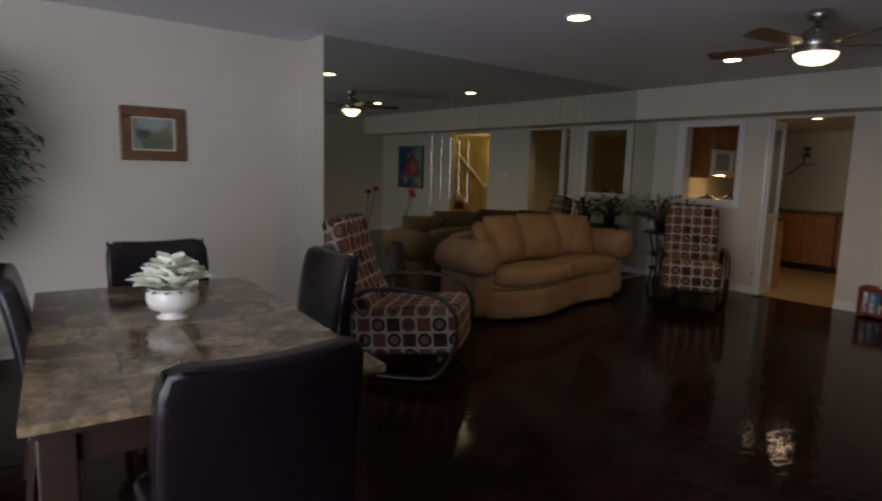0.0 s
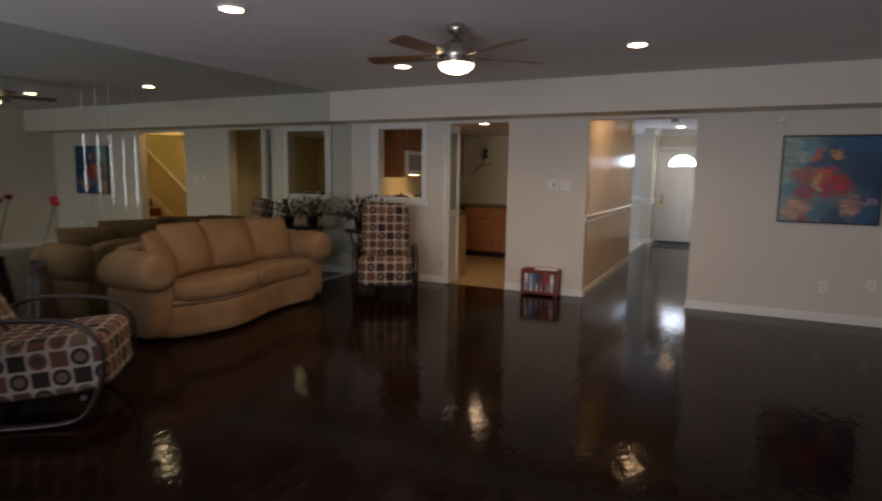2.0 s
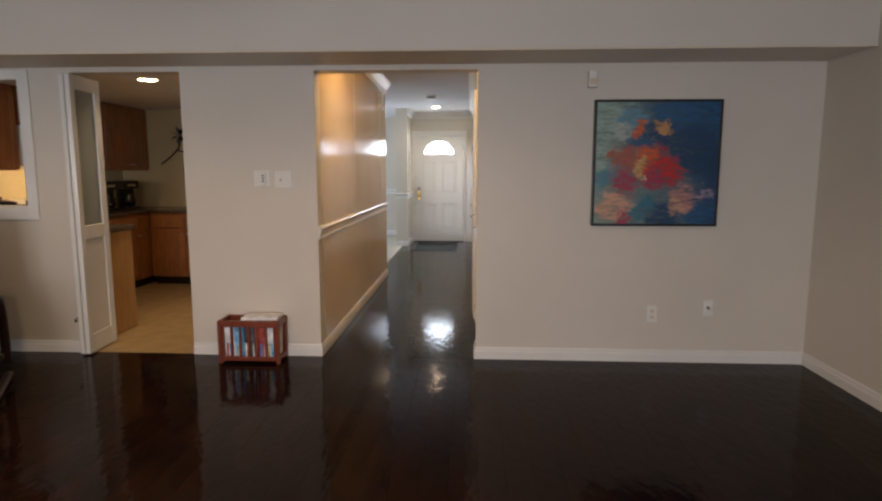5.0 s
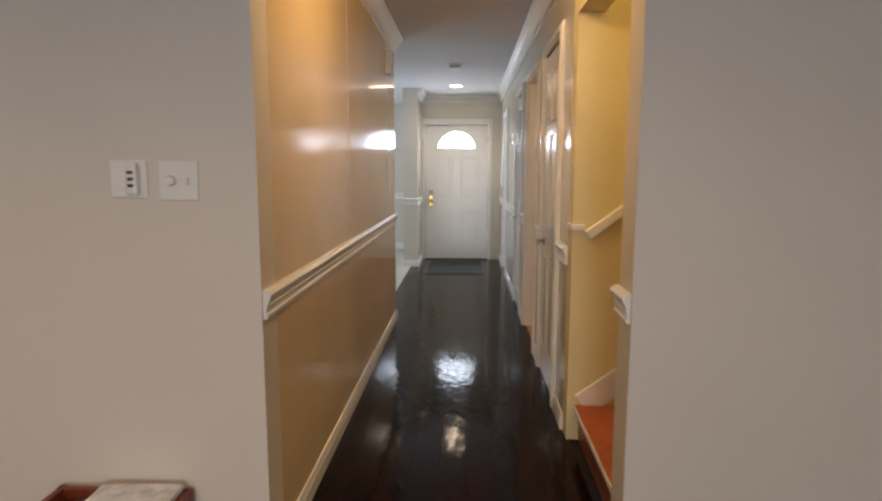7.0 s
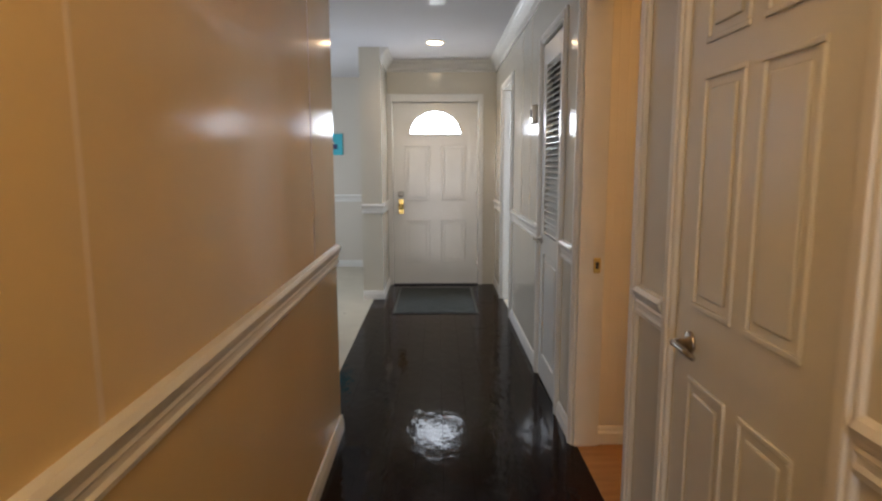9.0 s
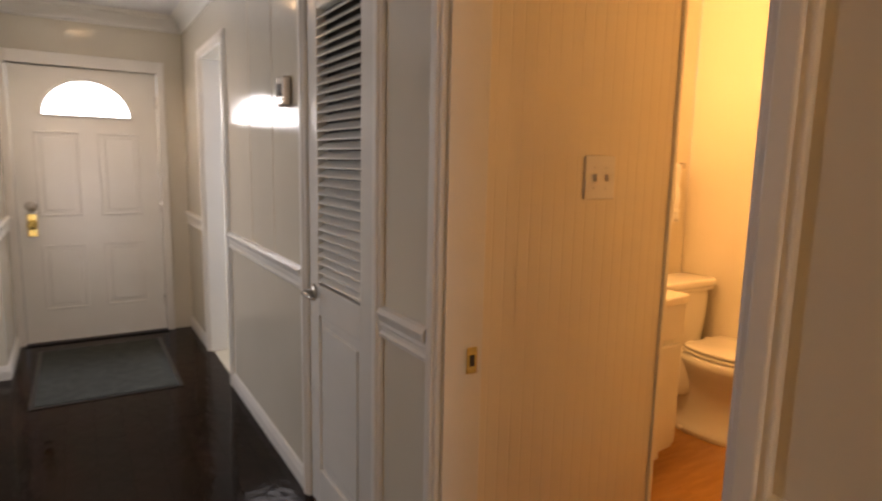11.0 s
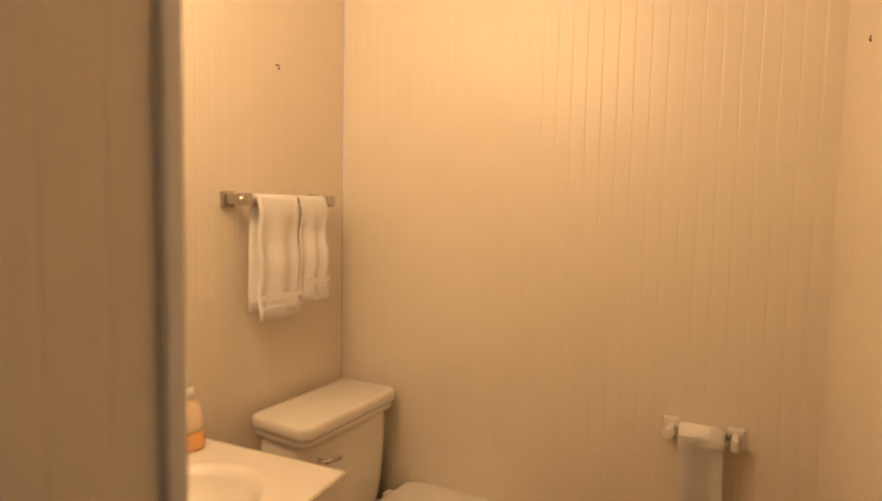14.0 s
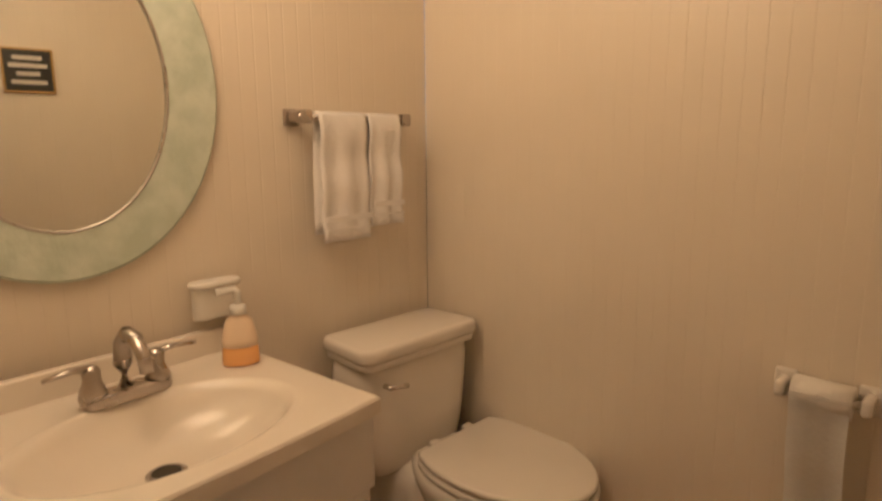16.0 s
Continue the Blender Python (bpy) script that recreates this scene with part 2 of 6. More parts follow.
def fabric_material():
    """Woven upholstery: pale grid, alternating rings and squares in browns."""
    m, b, node, link, op, blend = node_mat("ring_and_square_upholstery", 0.9)
    uv = node("ShaderNodeUVMap")
    sc = node("ShaderNodeVectorMath")
    sc.operation = "SCALE"
    sc.inputs[3].default_value = 1 / 0.104
    link(uv.outputs[0], sc.inputs[0])
    sep = node("ShaderNodeSeparateXYZ")
    link(sc.outputs[0], sep.inputs[0])
    fx, fy = op("FRACT", sep.outputs[0]), op("FRACT", sep.outputs[1])
    ix, iy = op("FLOOR", sep.outputs[0]), op("FLOOR", sep.outputs[1])
    ax, ay = op("ABSOLUTE", op("SUBTRACT", fx, 0.5)), op("ABSOLUTE", op("SUBTRACT", fy, 0.5))
    square = op("LESS_THAN", op("MAXIMUM", ax, ay), 0.43)
    r = op("SQRT", op("ADD", op("MULTIPLY", ax, ax), op("MULTIPLY", ay, ay)))
    disc, inner = op("LESS_THAN", r, 0.46), op("LESS_THAN", r, 0.27)
    odd = op("PINGPONG", op("ADD", ix, iy), 1)
    cell = node("ShaderNodeCombineXYZ")
    link(ix, cell.inputs[0])
    link(iy, cell.inputs[1])
    wn = node("ShaderNodeTexWhiteNoise")
    link(cell.outputs[0], wn.inputs[0])
    pick = wn.outputs[0]
    brown = blend(op("GREATER_THAN", pick, 0.36), (0.020, 0.010, 0.008), (0.115, 0.040, 0.022))
    brown = blend(op("GREATER_THAN", pick, 0.72), brown, (0.13, 0.085, 0.052))
    pale = (0.35, 0.29, 0.24)
    ring = blend(disc, pale, brown)
    ring = blend(inner, ring, blend(op("GREATER_THAN", pick, 0.5), (0.16, 0.09, 0.055), (0.055, 0.028, 0.022)))
    sq = blend(square, pale, brown)
    link(blend(odd, ring, sq), b.inputs["Base Color"])
    nz = node("ShaderNodeTexNoise", _2=260.0)
    bp = node("ShaderNodeBump", _0=0.35, _1=0.01)
    link(uv.outputs[0], nz.inputs[0])
    link(nz.outputs[0], bp.inputs["Height"])
    link(bp.outputs[0], b.inputs["Normal"])
    return m


def stone_material():
    """Polished brown marble laid in blocks."""
    m, b, node, link, op, blend = node_mat("polished_brown_marble", 0.10)
    tc = node("ShaderNodeTexCoord")
    n1 = node("ShaderNodeTexNoise", _2=6.0, _3=9.0, _4=0.66)
    n2 = node("ShaderNodeTexNoise", _2=42.0, _3=5.0)
    geo = node("ShaderNodeObjectInfo")
    off = node("ShaderNodeVectorMath")
    off.operation = "MULTIPLY_ADD"
    link(geo.outputs["Random"], off.inputs[0])
    off.inputs[1].default_value = (37, 21, 11)
    link(tc.outputs["Object"], off.inputs[2])
    link(off.outputs[0], n1.inputs[0])
    link(tc.outputs["Object"], n2.inputs[0])
    base = blend(op("SMOOTH_MIN", op("MULTIPLY_ADD", n1.outputs[0], 4.6, -1.8), 1.0, 0.1), (0.030, 0.021, 0.015), (0.34, 0.24, 0.135))
    spots = op("MULTIPLY_ADD", n2.outputs[0], 5.0, -2.4)
    cl = node("ShaderNodeClamp")
    link(spots, cl.inputs[0])
    base = blend(op("MULTIPLY", cl.outputs[0], 0.65), base, (0.05, 0.035, 0.03))
    base = blend(op("MULTIPLY", geo.outputs["Random"], 0.4), base, (0.17, 0.12, 0.075))
    link(base, b.inputs["Base Color"])
    return m


def art_material(name, w, h, ground, sky, blobs, rough=0.35):
    """Brushed canvas: ground fades into sky, soft daubs laid over; local x and z in metres."""
    m, b, node, link, op, blend = node_mat(name, rough)
    tc = node("ShaderNodeTexCoord")
    nz = node("ShaderNodeTexNoise", _2=7.0 / w, _3=8.0, _4=0.70)
    link(tc.outputs["Object"], nz.inputs[0])
    warp = node("ShaderNodeVectorMath")
    warp.operation = "MULTIPLY_ADD"
    cen = node("ShaderNodeVectorMath")
    cen.operation = "SUBTRACT"
    cen.inputs[1].default_value = (0.5, 0.5, 0.5)
    link(nz.outputs["Color"], cen.inputs[0])
    link(cen.outputs[0], warp.inputs[0])
    warp.inputs[1].default_value = (0.36 * w, 0, 0.36 * h)
    link(tc.outputs["Object"], warp.inputs[2])
    sep = node("ShaderNodeSeparateXYZ")
    link(warp.outputs[0], sep.inputs[0])
    u, v = op("DIVIDE", sep.outputs[0], w), op("DIVIDE", sep.outputs[2], h)
    brush = node("ShaderNodeMapping")
    brush.inputs["Rotation"].default_value = (0, 0.7, 0)
    brush.inputs["Scale"].default_value = (1.0, 1.0, 3.4)
    link(tc.outputs["Object"], brush.inputs[0])
    fine = node("ShaderNodeTexNoise", _2=13.0 / w, _3=6.0, _4=0.65)
    link(brush.outputs[0], fine.inputs[0])
    dab = op("MULTIPLY_ADD", fine.outputs[0], 5.5, -2.2)
    clamp = node("ShaderNodeClamp")
    link(op("ADD", u, 0.5), clamp.inputs[0])
    col = blend(clamp.outputs[0], ground, sky)
    for cx, cz, r, c in blobs:
        du, dv = op("SUBTRACT", u, cx), op("SUBTRACT", v, cz)
        d = op("SQRT", op("ADD", op("MULTIPLY", du, du), op("MULTIPLY", dv, dv)))
        k = node("ShaderNodeClamp")
        link(op("MULTIPLY_ADD", d, -1.9 / r, 1.9), k.inputs[0])
        k2 = node("ShaderNodeClamp")
        link(op("MULTIPLY", k.outputs[0], op("ADD", dab, 0.45)), k2.inputs[0])
        col = blend(k2.outputs[0], col, c)
    value = node("ShaderNodeHueSaturation")
    link(op("MULTIPLY_ADD", fine.outputs[0], 1.7, 0.15), value.inputs["Value"])
    link(col, value.inputs["Color"])
    link(value.outputs[0], b.inputs["Base Color"])
    bp = node("ShaderNodeBump", _0=0.3, _1=0.01)
    link(fine.outputs[0], bp.inputs["Height"])
    link(bp.outputs[0], b.inputs["Normal"])
    return m


M_FABRIC = fabric_material()
M_STONE = stone_material()


# ---- mesh helpers ----
def link_mesh(name, bm, material, parent=None, label="", smooth=False):
    me = bpy.data.meshes.new(name)
    bm.normal_update()
    bm.to_mesh(me)
    bm.free()
    if material:
        me.materials.append(material)
    if smooth:
        me.polygons.foreach_set("use_smooth", [True] * len(me.polygons))
    ob = new(name, me)
    if parent:
        ob.parent = parent
    return tagged(ob, label)


part = link_mesh


def thing(name, at, turn, label, category, group="", kind=""):
    ob = new(name)
    ob.empty_display_size = 0.1
    ob.matrix_basis = pose(at[0], at[1], at[2], 0, 0, turn)
    return tagged(ob, label, category, group, kind)


def put_box(bm, x0, x1, y0, y1, z0, z1, bevel=0.0, seg=2, m=None):
    mm = Matrix.LocRotScale(((x0 + x1) / 2, (y0 + y1) / 2, (z0 + z1) / 2), None, (abs(x1 - x0), abs(y1 - y0), abs(z1 - z0)))
    r = bmesh.ops.create_cube(bm, size=1, matrix=mm)
    if bevel:
        es = list({e for v in r["verts"] for e in v.link_edges})
        g = bmesh.ops.bevel(bm, geom=es, offset=bevel, segments=seg, profile=0.5, affect="EDGES")
        vs = {v for f in g["faces"] for v in f.verts} | {v for v in r["verts"] if v.is_valid}
    else:
        vs = set(r["verts"])
    if m is not None:
        bmesh.ops.transform(bm, matrix=m, verts=list(vs))
    return bm


def box(name, x0, x1, y0, y1, z0, z1, material, parent=None, bevel=0.004, seg=2, label="", m=None):
    return part(name, put_box(bmesh.new(), x0, x1, y0, y1, z0, z1, bevel, seg, m), material, parent, label, smooth=False)


def structure(name, x0, x1, y0, y1, z0, z1, material, bevel=0.0):
    ob = box(name, x0, x1, y0, y1, z0, z1, material, None, bevel)
    return tagged(ob, kind="structure")


def soft_box(bm, at, size, n=5.0, cuts=7, m=None):
    """A plump rounded block."""
    old = set(bm.verts)
    r = bmesh.ops.create_cube(bm, size=2)
    es = list({e for v in r["verts"] for e in v.link_edges})
    bmesh.ops.subdivide_edges(bm, edges=es, cuts=cuts, use_grid_fill=True)
    vs = [v for v in bm.verts if v not in old]
    for v in vs:
        p = v.co
        s = (abs(p.x) ** n + abs(p.y) ** n + abs(p.z) ** n) ** (-1 / n)
        q = p * s
        v.co = Vector((q.x * size[0] / 2, q.y * size[1] / 2, q.z * size[2] / 2))
        if m is not None:
            v.co = m @ v.co
        v.co += Vector(at)
    return vs


def cushion(name, at, size, material, parent, n=5.0, turn=None, label="", cuts=7, sag=0.0, uv=False):
    bm = bmesh.new()
    vs = soft_box(bm, (0, 0, 0), size, n, cuts)
    for v in vs:
        v.co += Vector((0, 0, sag * noise.noise(v.co * 5 + Vector(at))))
    if uv:
        box_uv(bm)
    m = Matrix.Translation(at) @ (turn or Matrix())
    bmesh.ops.transform(bm, matrix=m, verts=bm.verts)
    return part(name, bm, material, parent, label, smooth=True)


def box_uv(bm):
    lay = bm.loops.layers.uv.verify()
    bm.normal_update()
    for f in bm.faces:
        n = f.normal
        k = max(range(3), key=lambda i: abs(n[i]))
        for l in f.loops:
            p = l.vert.co
            l[lay].uv = ((p.y, p.z), (p.x, p.z), (p.x, p.y))[k]


def turned(bm, profile, steps=28, at=(0, 0, 0), sx=1.0, sy=1.0):
    """A lathe shape from (radius, height) pairs."""
    rings = []
    for r, z in profile:
        rings.append([bm.verts.new((at[0] + sx * r * math.cos(2 * math.pi * i / steps), at[1] + sy * r * math.sin(2 * math.pi * i / steps), at[2] + z)) for i in range(steps)])
    for a, b in zip(rings, rings[1:]):
        for i in range(steps):
            bm.faces.new((a[i], a[(i + 1) % steps], b[(i + 1) % steps], b[i]))
    bm.faces.new(rings[0][::-1])
    bm.faces.new(rings[-1])
    return bm


def tube(bm, pts, r=0.01, steps=8, flat=1.0, taper=1.0):
    """A round bar along the given points."""
    pts = [Vector(p) for p in pts]
    rings = []
    up = Vector((0, 0, 1))
    for i, p in enumerate(pts):
        d = (pts[min(i + 1, len(pts) - 1)] - pts[max(i - 1, 0)]).normalized()
        a = d.cross(up)
        if a.length < 1e-3:
            a = d.cross(Vector((1, 0, 0)))
        a.normalize()
        c = a.cross(d)
        k = r * (1 + (taper - 1) * i / max(1, len(pts) - 1))
        rings.append([bm.verts.new(p + a * k * math.cos(2 * math.pi * j / steps) + c * k * flat * math.sin(2 * math.pi * j / steps)) for j in range(steps)])
    for a, b in zip(rings, rings[1:]):
        for j in range(steps):
            bm.faces.new((a[j], a[(j + 1) % steps], b[(j + 1) % steps], b[j]))
    bm.faces.new(rings[0][::-1])
    bm.faces.new(rings[-1])
    return bm


def prism(bm, outline, z0, z1, bevel=0.0, seg=3):
    """An upright block over a plan outline."""
    lo = [bm.verts.new((x, y, z0)) for x, y in outline]
    hi = [bm.verts.new((x, y, z1)) for x, y in outline]
    n = len(outline)
    bm.faces.new(lo[::-1])
    top = bm.faces.new(hi)
    for i in range(n):
        bm.faces.new((lo[i], lo[(i + 1) % n], hi[(i + 1) % n], hi[i]))
    bmesh.ops.recalc_face_normals(bm, faces=bm.faces)
    if bevel:
        es = [e for e in bm.edges if all(v in hi for v in e.verts) or all(v in lo for v in e.verts)]
        bmesh.ops.bevel(bm, geom=es, offset=bevel, segments=seg, profile=0.5, affect="EDGES")
    return bm


def arc(cx, cy, r, a0, a1, n):
    return [(cx + r * math.cos(radians(a0 + (a1 - a0) * i / n)), cy + r * math.sin(radians(a0 + (a1 - a0) * i / n))) for i in range(n + 1)]


def leaf(bm, base, direction, length, width, droop=0.3):
    d = Vector(direction).normalized()
    side = d.cross(Vector((0, 0, 1)))
    side = side.normalized() if side.length > 1e-3 else Vector((1, 0, 0))
    p0 = Vector(base)
    p1 = p0 + d * length * 0.5 + Vector((0, 0, 0.04 * length))
    p2 = p0 + d * length - Vector((0, 0, droop * length))
    a, b, c, e = bm.verts.new(p0), bm.verts.new(p1 + side * width / 2), bm.verts.new(p2), bm.verts.new(p1 - side * width / 2)
    k = bm.verts.new(p1 - Vector((0, 0, 0.12 * width)))
    bm.faces.new((a, b, k))
    bm.faces.new((b, c, k))
    bm.faces.new((c, e, k))
    bm.faces.new((e, a, k))


# ---- structure ----
T = 0.14
structure("floor", -3.9, 3.7, -9.3, 7.4, -0.12, -0.012, M_SUB)
structure("floor_kitchen", -3.5, -0.13, 0.02, 3.4, -0.011, -0.002, M_KFLOOR)
structure("floor_entry", -2.3, -0.15, 3.45, 8.5, -0.011, -0.002, M_TILE)
structure("floor_side_room", 1.16, 3.0, 4.6, 7.3, -0.011, -0.002, M_TILE)
structure("ceiling", -3.9, 1.26, -9.3, 8.6, CEIL, CEIL + 0.1, M_CEIL)
structure("ceiling_east", 1.26, 3.7, -9.3, T, CEIL, CEIL + 0.1, M_CEIL)
structure("ceiling_bath", 1.26, 3.7, 1.17, 8.6, CEIL, CEIL + 0.1, M_CEIL)
structure("ceiling_kitchen", -3.5, -0.12, T, 3.4, 2.12, 2.44, M_CEIL)
structure("ceiling_stairwell", 1.26, 4.6, T, 1.17, 4.4, 4.5, M_CEIL)

# wall between living room and kitchen, hall and stair
for n, x0, x1, z0, z1 in (("wall_north_1", -3.25, -2.81, 0, CEIL), ("wall_north_2", -2.81, -2.14, 0, 1.09), ("wall_north_3", -2.81, -2.14, 2.0, CEIL),
                          ("wall_north_4", -2.14, -1.76, 0, CEIL), ("wall_north_5", -1.76, -0.96, 2.05, CEIL), ("wall_north_6", -0.96, 0, 0, CEIL),
                          ("wall_north_7", 0, 1.14, 2.05, CEIL), ("wall_north_8", 1.14, 3.46, 0, CEIL)):
    structure(n, x0, x1, 0, T, z0, z1, M_WALL)
structure("soffit", -3.25, 3.456, -0.50, -0.001, 2.085, CEIL - 0.001, M_WALL)
structure("trim_soffit", -3.25, 3.456, -0.506, -0.49, 2.078, 2.09, M_CREAM)
structure("wall_east", 3.46, 3.6, -9.3, T, 0, CEIL, M_WALL)
structure("wall_mirror_back", -3.40, -3.26, -4.789, T, 0, CEIL, M_WALL)
structure("wall_step", -3.68, -3.26, -4.93, -4.79, 0, CEIL, M_WALL)
structure("wall_dining", -3.82, -3.68, -9.3, -4.79, 0, CEIL, M_WALL)
structure("wall_south_1", -3.82, -1.1, -9.44, -9.3, 0, CEIL, M_WALL)
structure("wall_south_2", 1.9, 3.6, -9.44, -9.3, 0, CEIL, M_WALL)
structure("wall_south_3", -1.1, 1.9, -9.44, -9.3, 2.1, CEIL, M_WALL)

# hall and entry
structure("wall_hall_west", -0.12, 0, T, 3.45, 0, CEIL, M_HALLP)
for n, y0, y1, z0, z1 in (("wall_hall_east_1", 1.17, 1.50, 0, CEIL), ("wall_hall_east_2", 1.50, 2.16, 2.05, CEIL), ("wall_hall_east_3", 2.16, 2.50, 0, CEIL),
                          ("wall_hall_east_4", 2.50, 3.28, 2.05, CEIL), ("wall_hall_east_5", 3.28, 3.67, 0, CEIL), ("wall_hall_east_6", 3.67, 4.28, 2.05, CEIL),
                          ("wall_hall_east_7", 4.28, 5.72, 0, CEIL), ("wall_hall_east_8", 5.72, 6.45, 2.05, CEIL), ("wall_hall_east_9", 6.45, 7.2, 0, CEIL)):
    structure(n, 1.14, 1.26, y0, y1, z0, z1, M_HALLR)
structure("wall_front_1", -0.05, 0.0, 7.2, 7.36, 0, CEIL, M_HALLR)
structure("wall_front_2", 0.95, 1.26, 7.2, 7.36, 0, CEIL, M_HALLR)
structure("wall_front_3", 0.0, 0.95, 7.2, 7.36, 2.05, CEIL, M_HALLR)
structure("wall_entry_pier", -0.25, -0.05, 6.45, 8.5, 0, CEIL, M_HALLR)
structure("wall_entry_back", -2.3, -0.25, 8.4, 8.5, 0, CEIL, M_WALL)
for n, y0, y1, z0, z1 in (("wall_entry_west_1", 3.40, 5.6, 0, CEIL), ("wall_entry_west_2", 5.6, 7.0, 0, 0.8), ("wall_entry_west_3", 5.6, 7.0, 2.1, CEIL), ("wall_entry_west_4", 7.0, 8.5, 0, CEIL)):
    structure(n, -2.4, -2.3, y0, y1, z0, z1, M_WALL)
structure("wall_entry_south", -2.3, -0.121, 3.401, 3.449, 0, CEIL, M_WALL)
structure("wall_side_room_south", 1.26, 2.9, 4.5, 4.6, 0, CEIL, M_WALL)
structure("wall_side_room_north", 1.26, 2.9, 7.2, 7.3, 0, CEIL, M_WALL)
for n, y0, y1, z0, z1 in (("wall_side_room_1", 4.5, 5.5, 0, CEIL), ("wall_side_room_2", 5.5, 6.7, 0, 0.7), ("wall_side_room_3", 5.5, 6.7, 2.1, CEIL), ("wall_side_room_4", 6.7, 7.3, 0, CEIL)):
    structure(n, 2.9, 3.0, y0, y1, z0, z1, M_WALL)
structure("closet_back", 1.75, 1.80, 1.25, 2.44, 0, CEIL, M_WALL)

# stairwell
structure("wall_stair_north", 1.141, 4.6, 1.06, 1.17, 0, 4.4, M_STAIRW)
structure("wall_stair_south", 1.141, 4.6, T, T + 0.03, 2.45, 4.4, M_STAIRW)
structure("wall_stair_inner", 1.141, 4.6, T, T + 0.015, 0, 2.45, M_STAIRW)
structure("wall_stair_end", 4.6, 4.7, T, 1.17, 0, 4.4, M_STAIRW)
structure("wall_stair_head", 1.14, 1.26, T, 1.17, 2.05, 4.4, M_STAIRW)

# kitchen
structure("wall_kitchen_west", -3.5, -3.36, T, 3.4, 0, 2.12, M_KWALL)
structure("wall_kitchen_north", -3.36, -0.12, 3.25, 3.4, 0, 2.12, M_KWALL)
structure("wall_kitchen_east", -0.13, -0.121, T, 3.25, 0, 2.12, M_KWALL)
structure("wall_kitchen_south", -3.39, -3.25, 0.0, T, 0, 2.12, M_KWALL)


def bead_wall(name, x0, y0, x1, y1, inward, h=CEIL, pitch=0.042, groove=0.0007):
    """A beadboard wall: flat staves with V grooves, one face proud of a solid back."""
    a, b = Vector((x0, y0, 0)), Vector((x1, y1, 0))
    d = (b - a).normalized()
    nrm = Vector((-d.y, d.x, 0)) * inward
    L = (b - a).length
    n = max(1, round(L / pitch))
    prof = []
    for i in range(n):
        s0, s1 = L * i / n, L * (i + 1) / n
        prof += [(s0, -groove), (s0 + 0.003, 0), (s1 - 0.003, 0)]
    prof += [(L, -groove), (L, -0.06), (0, -0.06)]
    bm = bmesh.new()
    prism(bm, [((a + d * s + nrm * o).x, (a + d * s + nrm * o).y) for s, o in prof], 0, h)
    return tagged(part(name, bm, M_BEAD), kind="structure")


bead_wall("wall_bath_switch", 1.262, 3.30, 2.005, 3.30, -1)
bead_wall("wall_bath_return", 2.005, 3.302, 2.005, 4.22, -1)
bead_wall("wall_bath_mirror", 2.005, 4.22, 3.36, 4.22, -1)
bead_wall("wall_bath_far", 3.36, 4.22, 3.36, 2.80, -1)
bead_wall("wall_bath_door_side", 3.36, 2.80, 1.262, 2.47, -1)
structure("trim_bath_corner", 3.3545, 3.3595, 2.79, 2.838, 0.09, CEIL, M_BEAD, 0.002)
structure("corner_bead", 1.999, 2.017, 3.290, 3.308, 0, CEIL, M_TRIM, 0.004)


def strip(name, pts, z, profile, material=M_TRIM):
    """A moulding along plan points; profile in (out, up) with out to the left of travel."""
    bm = bmesh.new()
    pts = [Vector((p[0], p[1], 0)) for p in pts]
    rows = []
    for i, p in enumerate(pts):
        d0 = (p - pts[i - 1]).normalized() if i else None
        d1 = (pts[i + 1] - p).normalized() if i + 1 < len(pts) else None
        if d0 is None or d1 is None:
            d = d1 or d0
            nn = Vector((-d.y, d.x, 0))
        else:
            n0, n1 = Vector((-d0.y, d0.x, 0)), Vector((-d1.y, d1.x, 0))
            nn = (n0 + n1) / (1 + n0.dot(n1))
        rows.append([bm.verts.new(p + nn * o + Vector((0, 0, z + u))) for o, u in profile])
    for a, b in zip(rows, rows[1:]):
        for j in range(len(profile) - 1):
            bm.faces.new((a[j], b[j], b[j + 1], a[j + 1]))
    bm.faces.new(rows[0])
    bm.faces.new(rows[-1][::-1])
    bmesh.ops.recalc_face_normals(bm, faces=bm.faces)
    return tagged(part(name, bm, material), kind="structure")


BASE = [(-0.002, 0), (0.014, 0), (0.014, 0.055), (0.009, 0.068), (0.009, 0.078), (0.004, 0.088), (-0.002, 0.09)]
RAIL = [(-0.002, 0), (0.012, 0.002), (0.015, 0.014), (0.010, 0.022), (0.010, 0.034), (0.015, 0.042), (0.013, 0.050), (0.022, 0.066), (0.027, 0.080), (0.017, 0.092), (-0.002, 0.096)]
CROWN = [(-0.002, 0), (0.012, 0), (0.016, 0.014), (0.012, 0.022), (0.020, 0.040), (0.042, 0.066), (0.062, 0.084), (0.060, 0.094), (0.074, 0.106), (0.080, 0.118), (-0.002, 0.119)]
CASE = 0.06
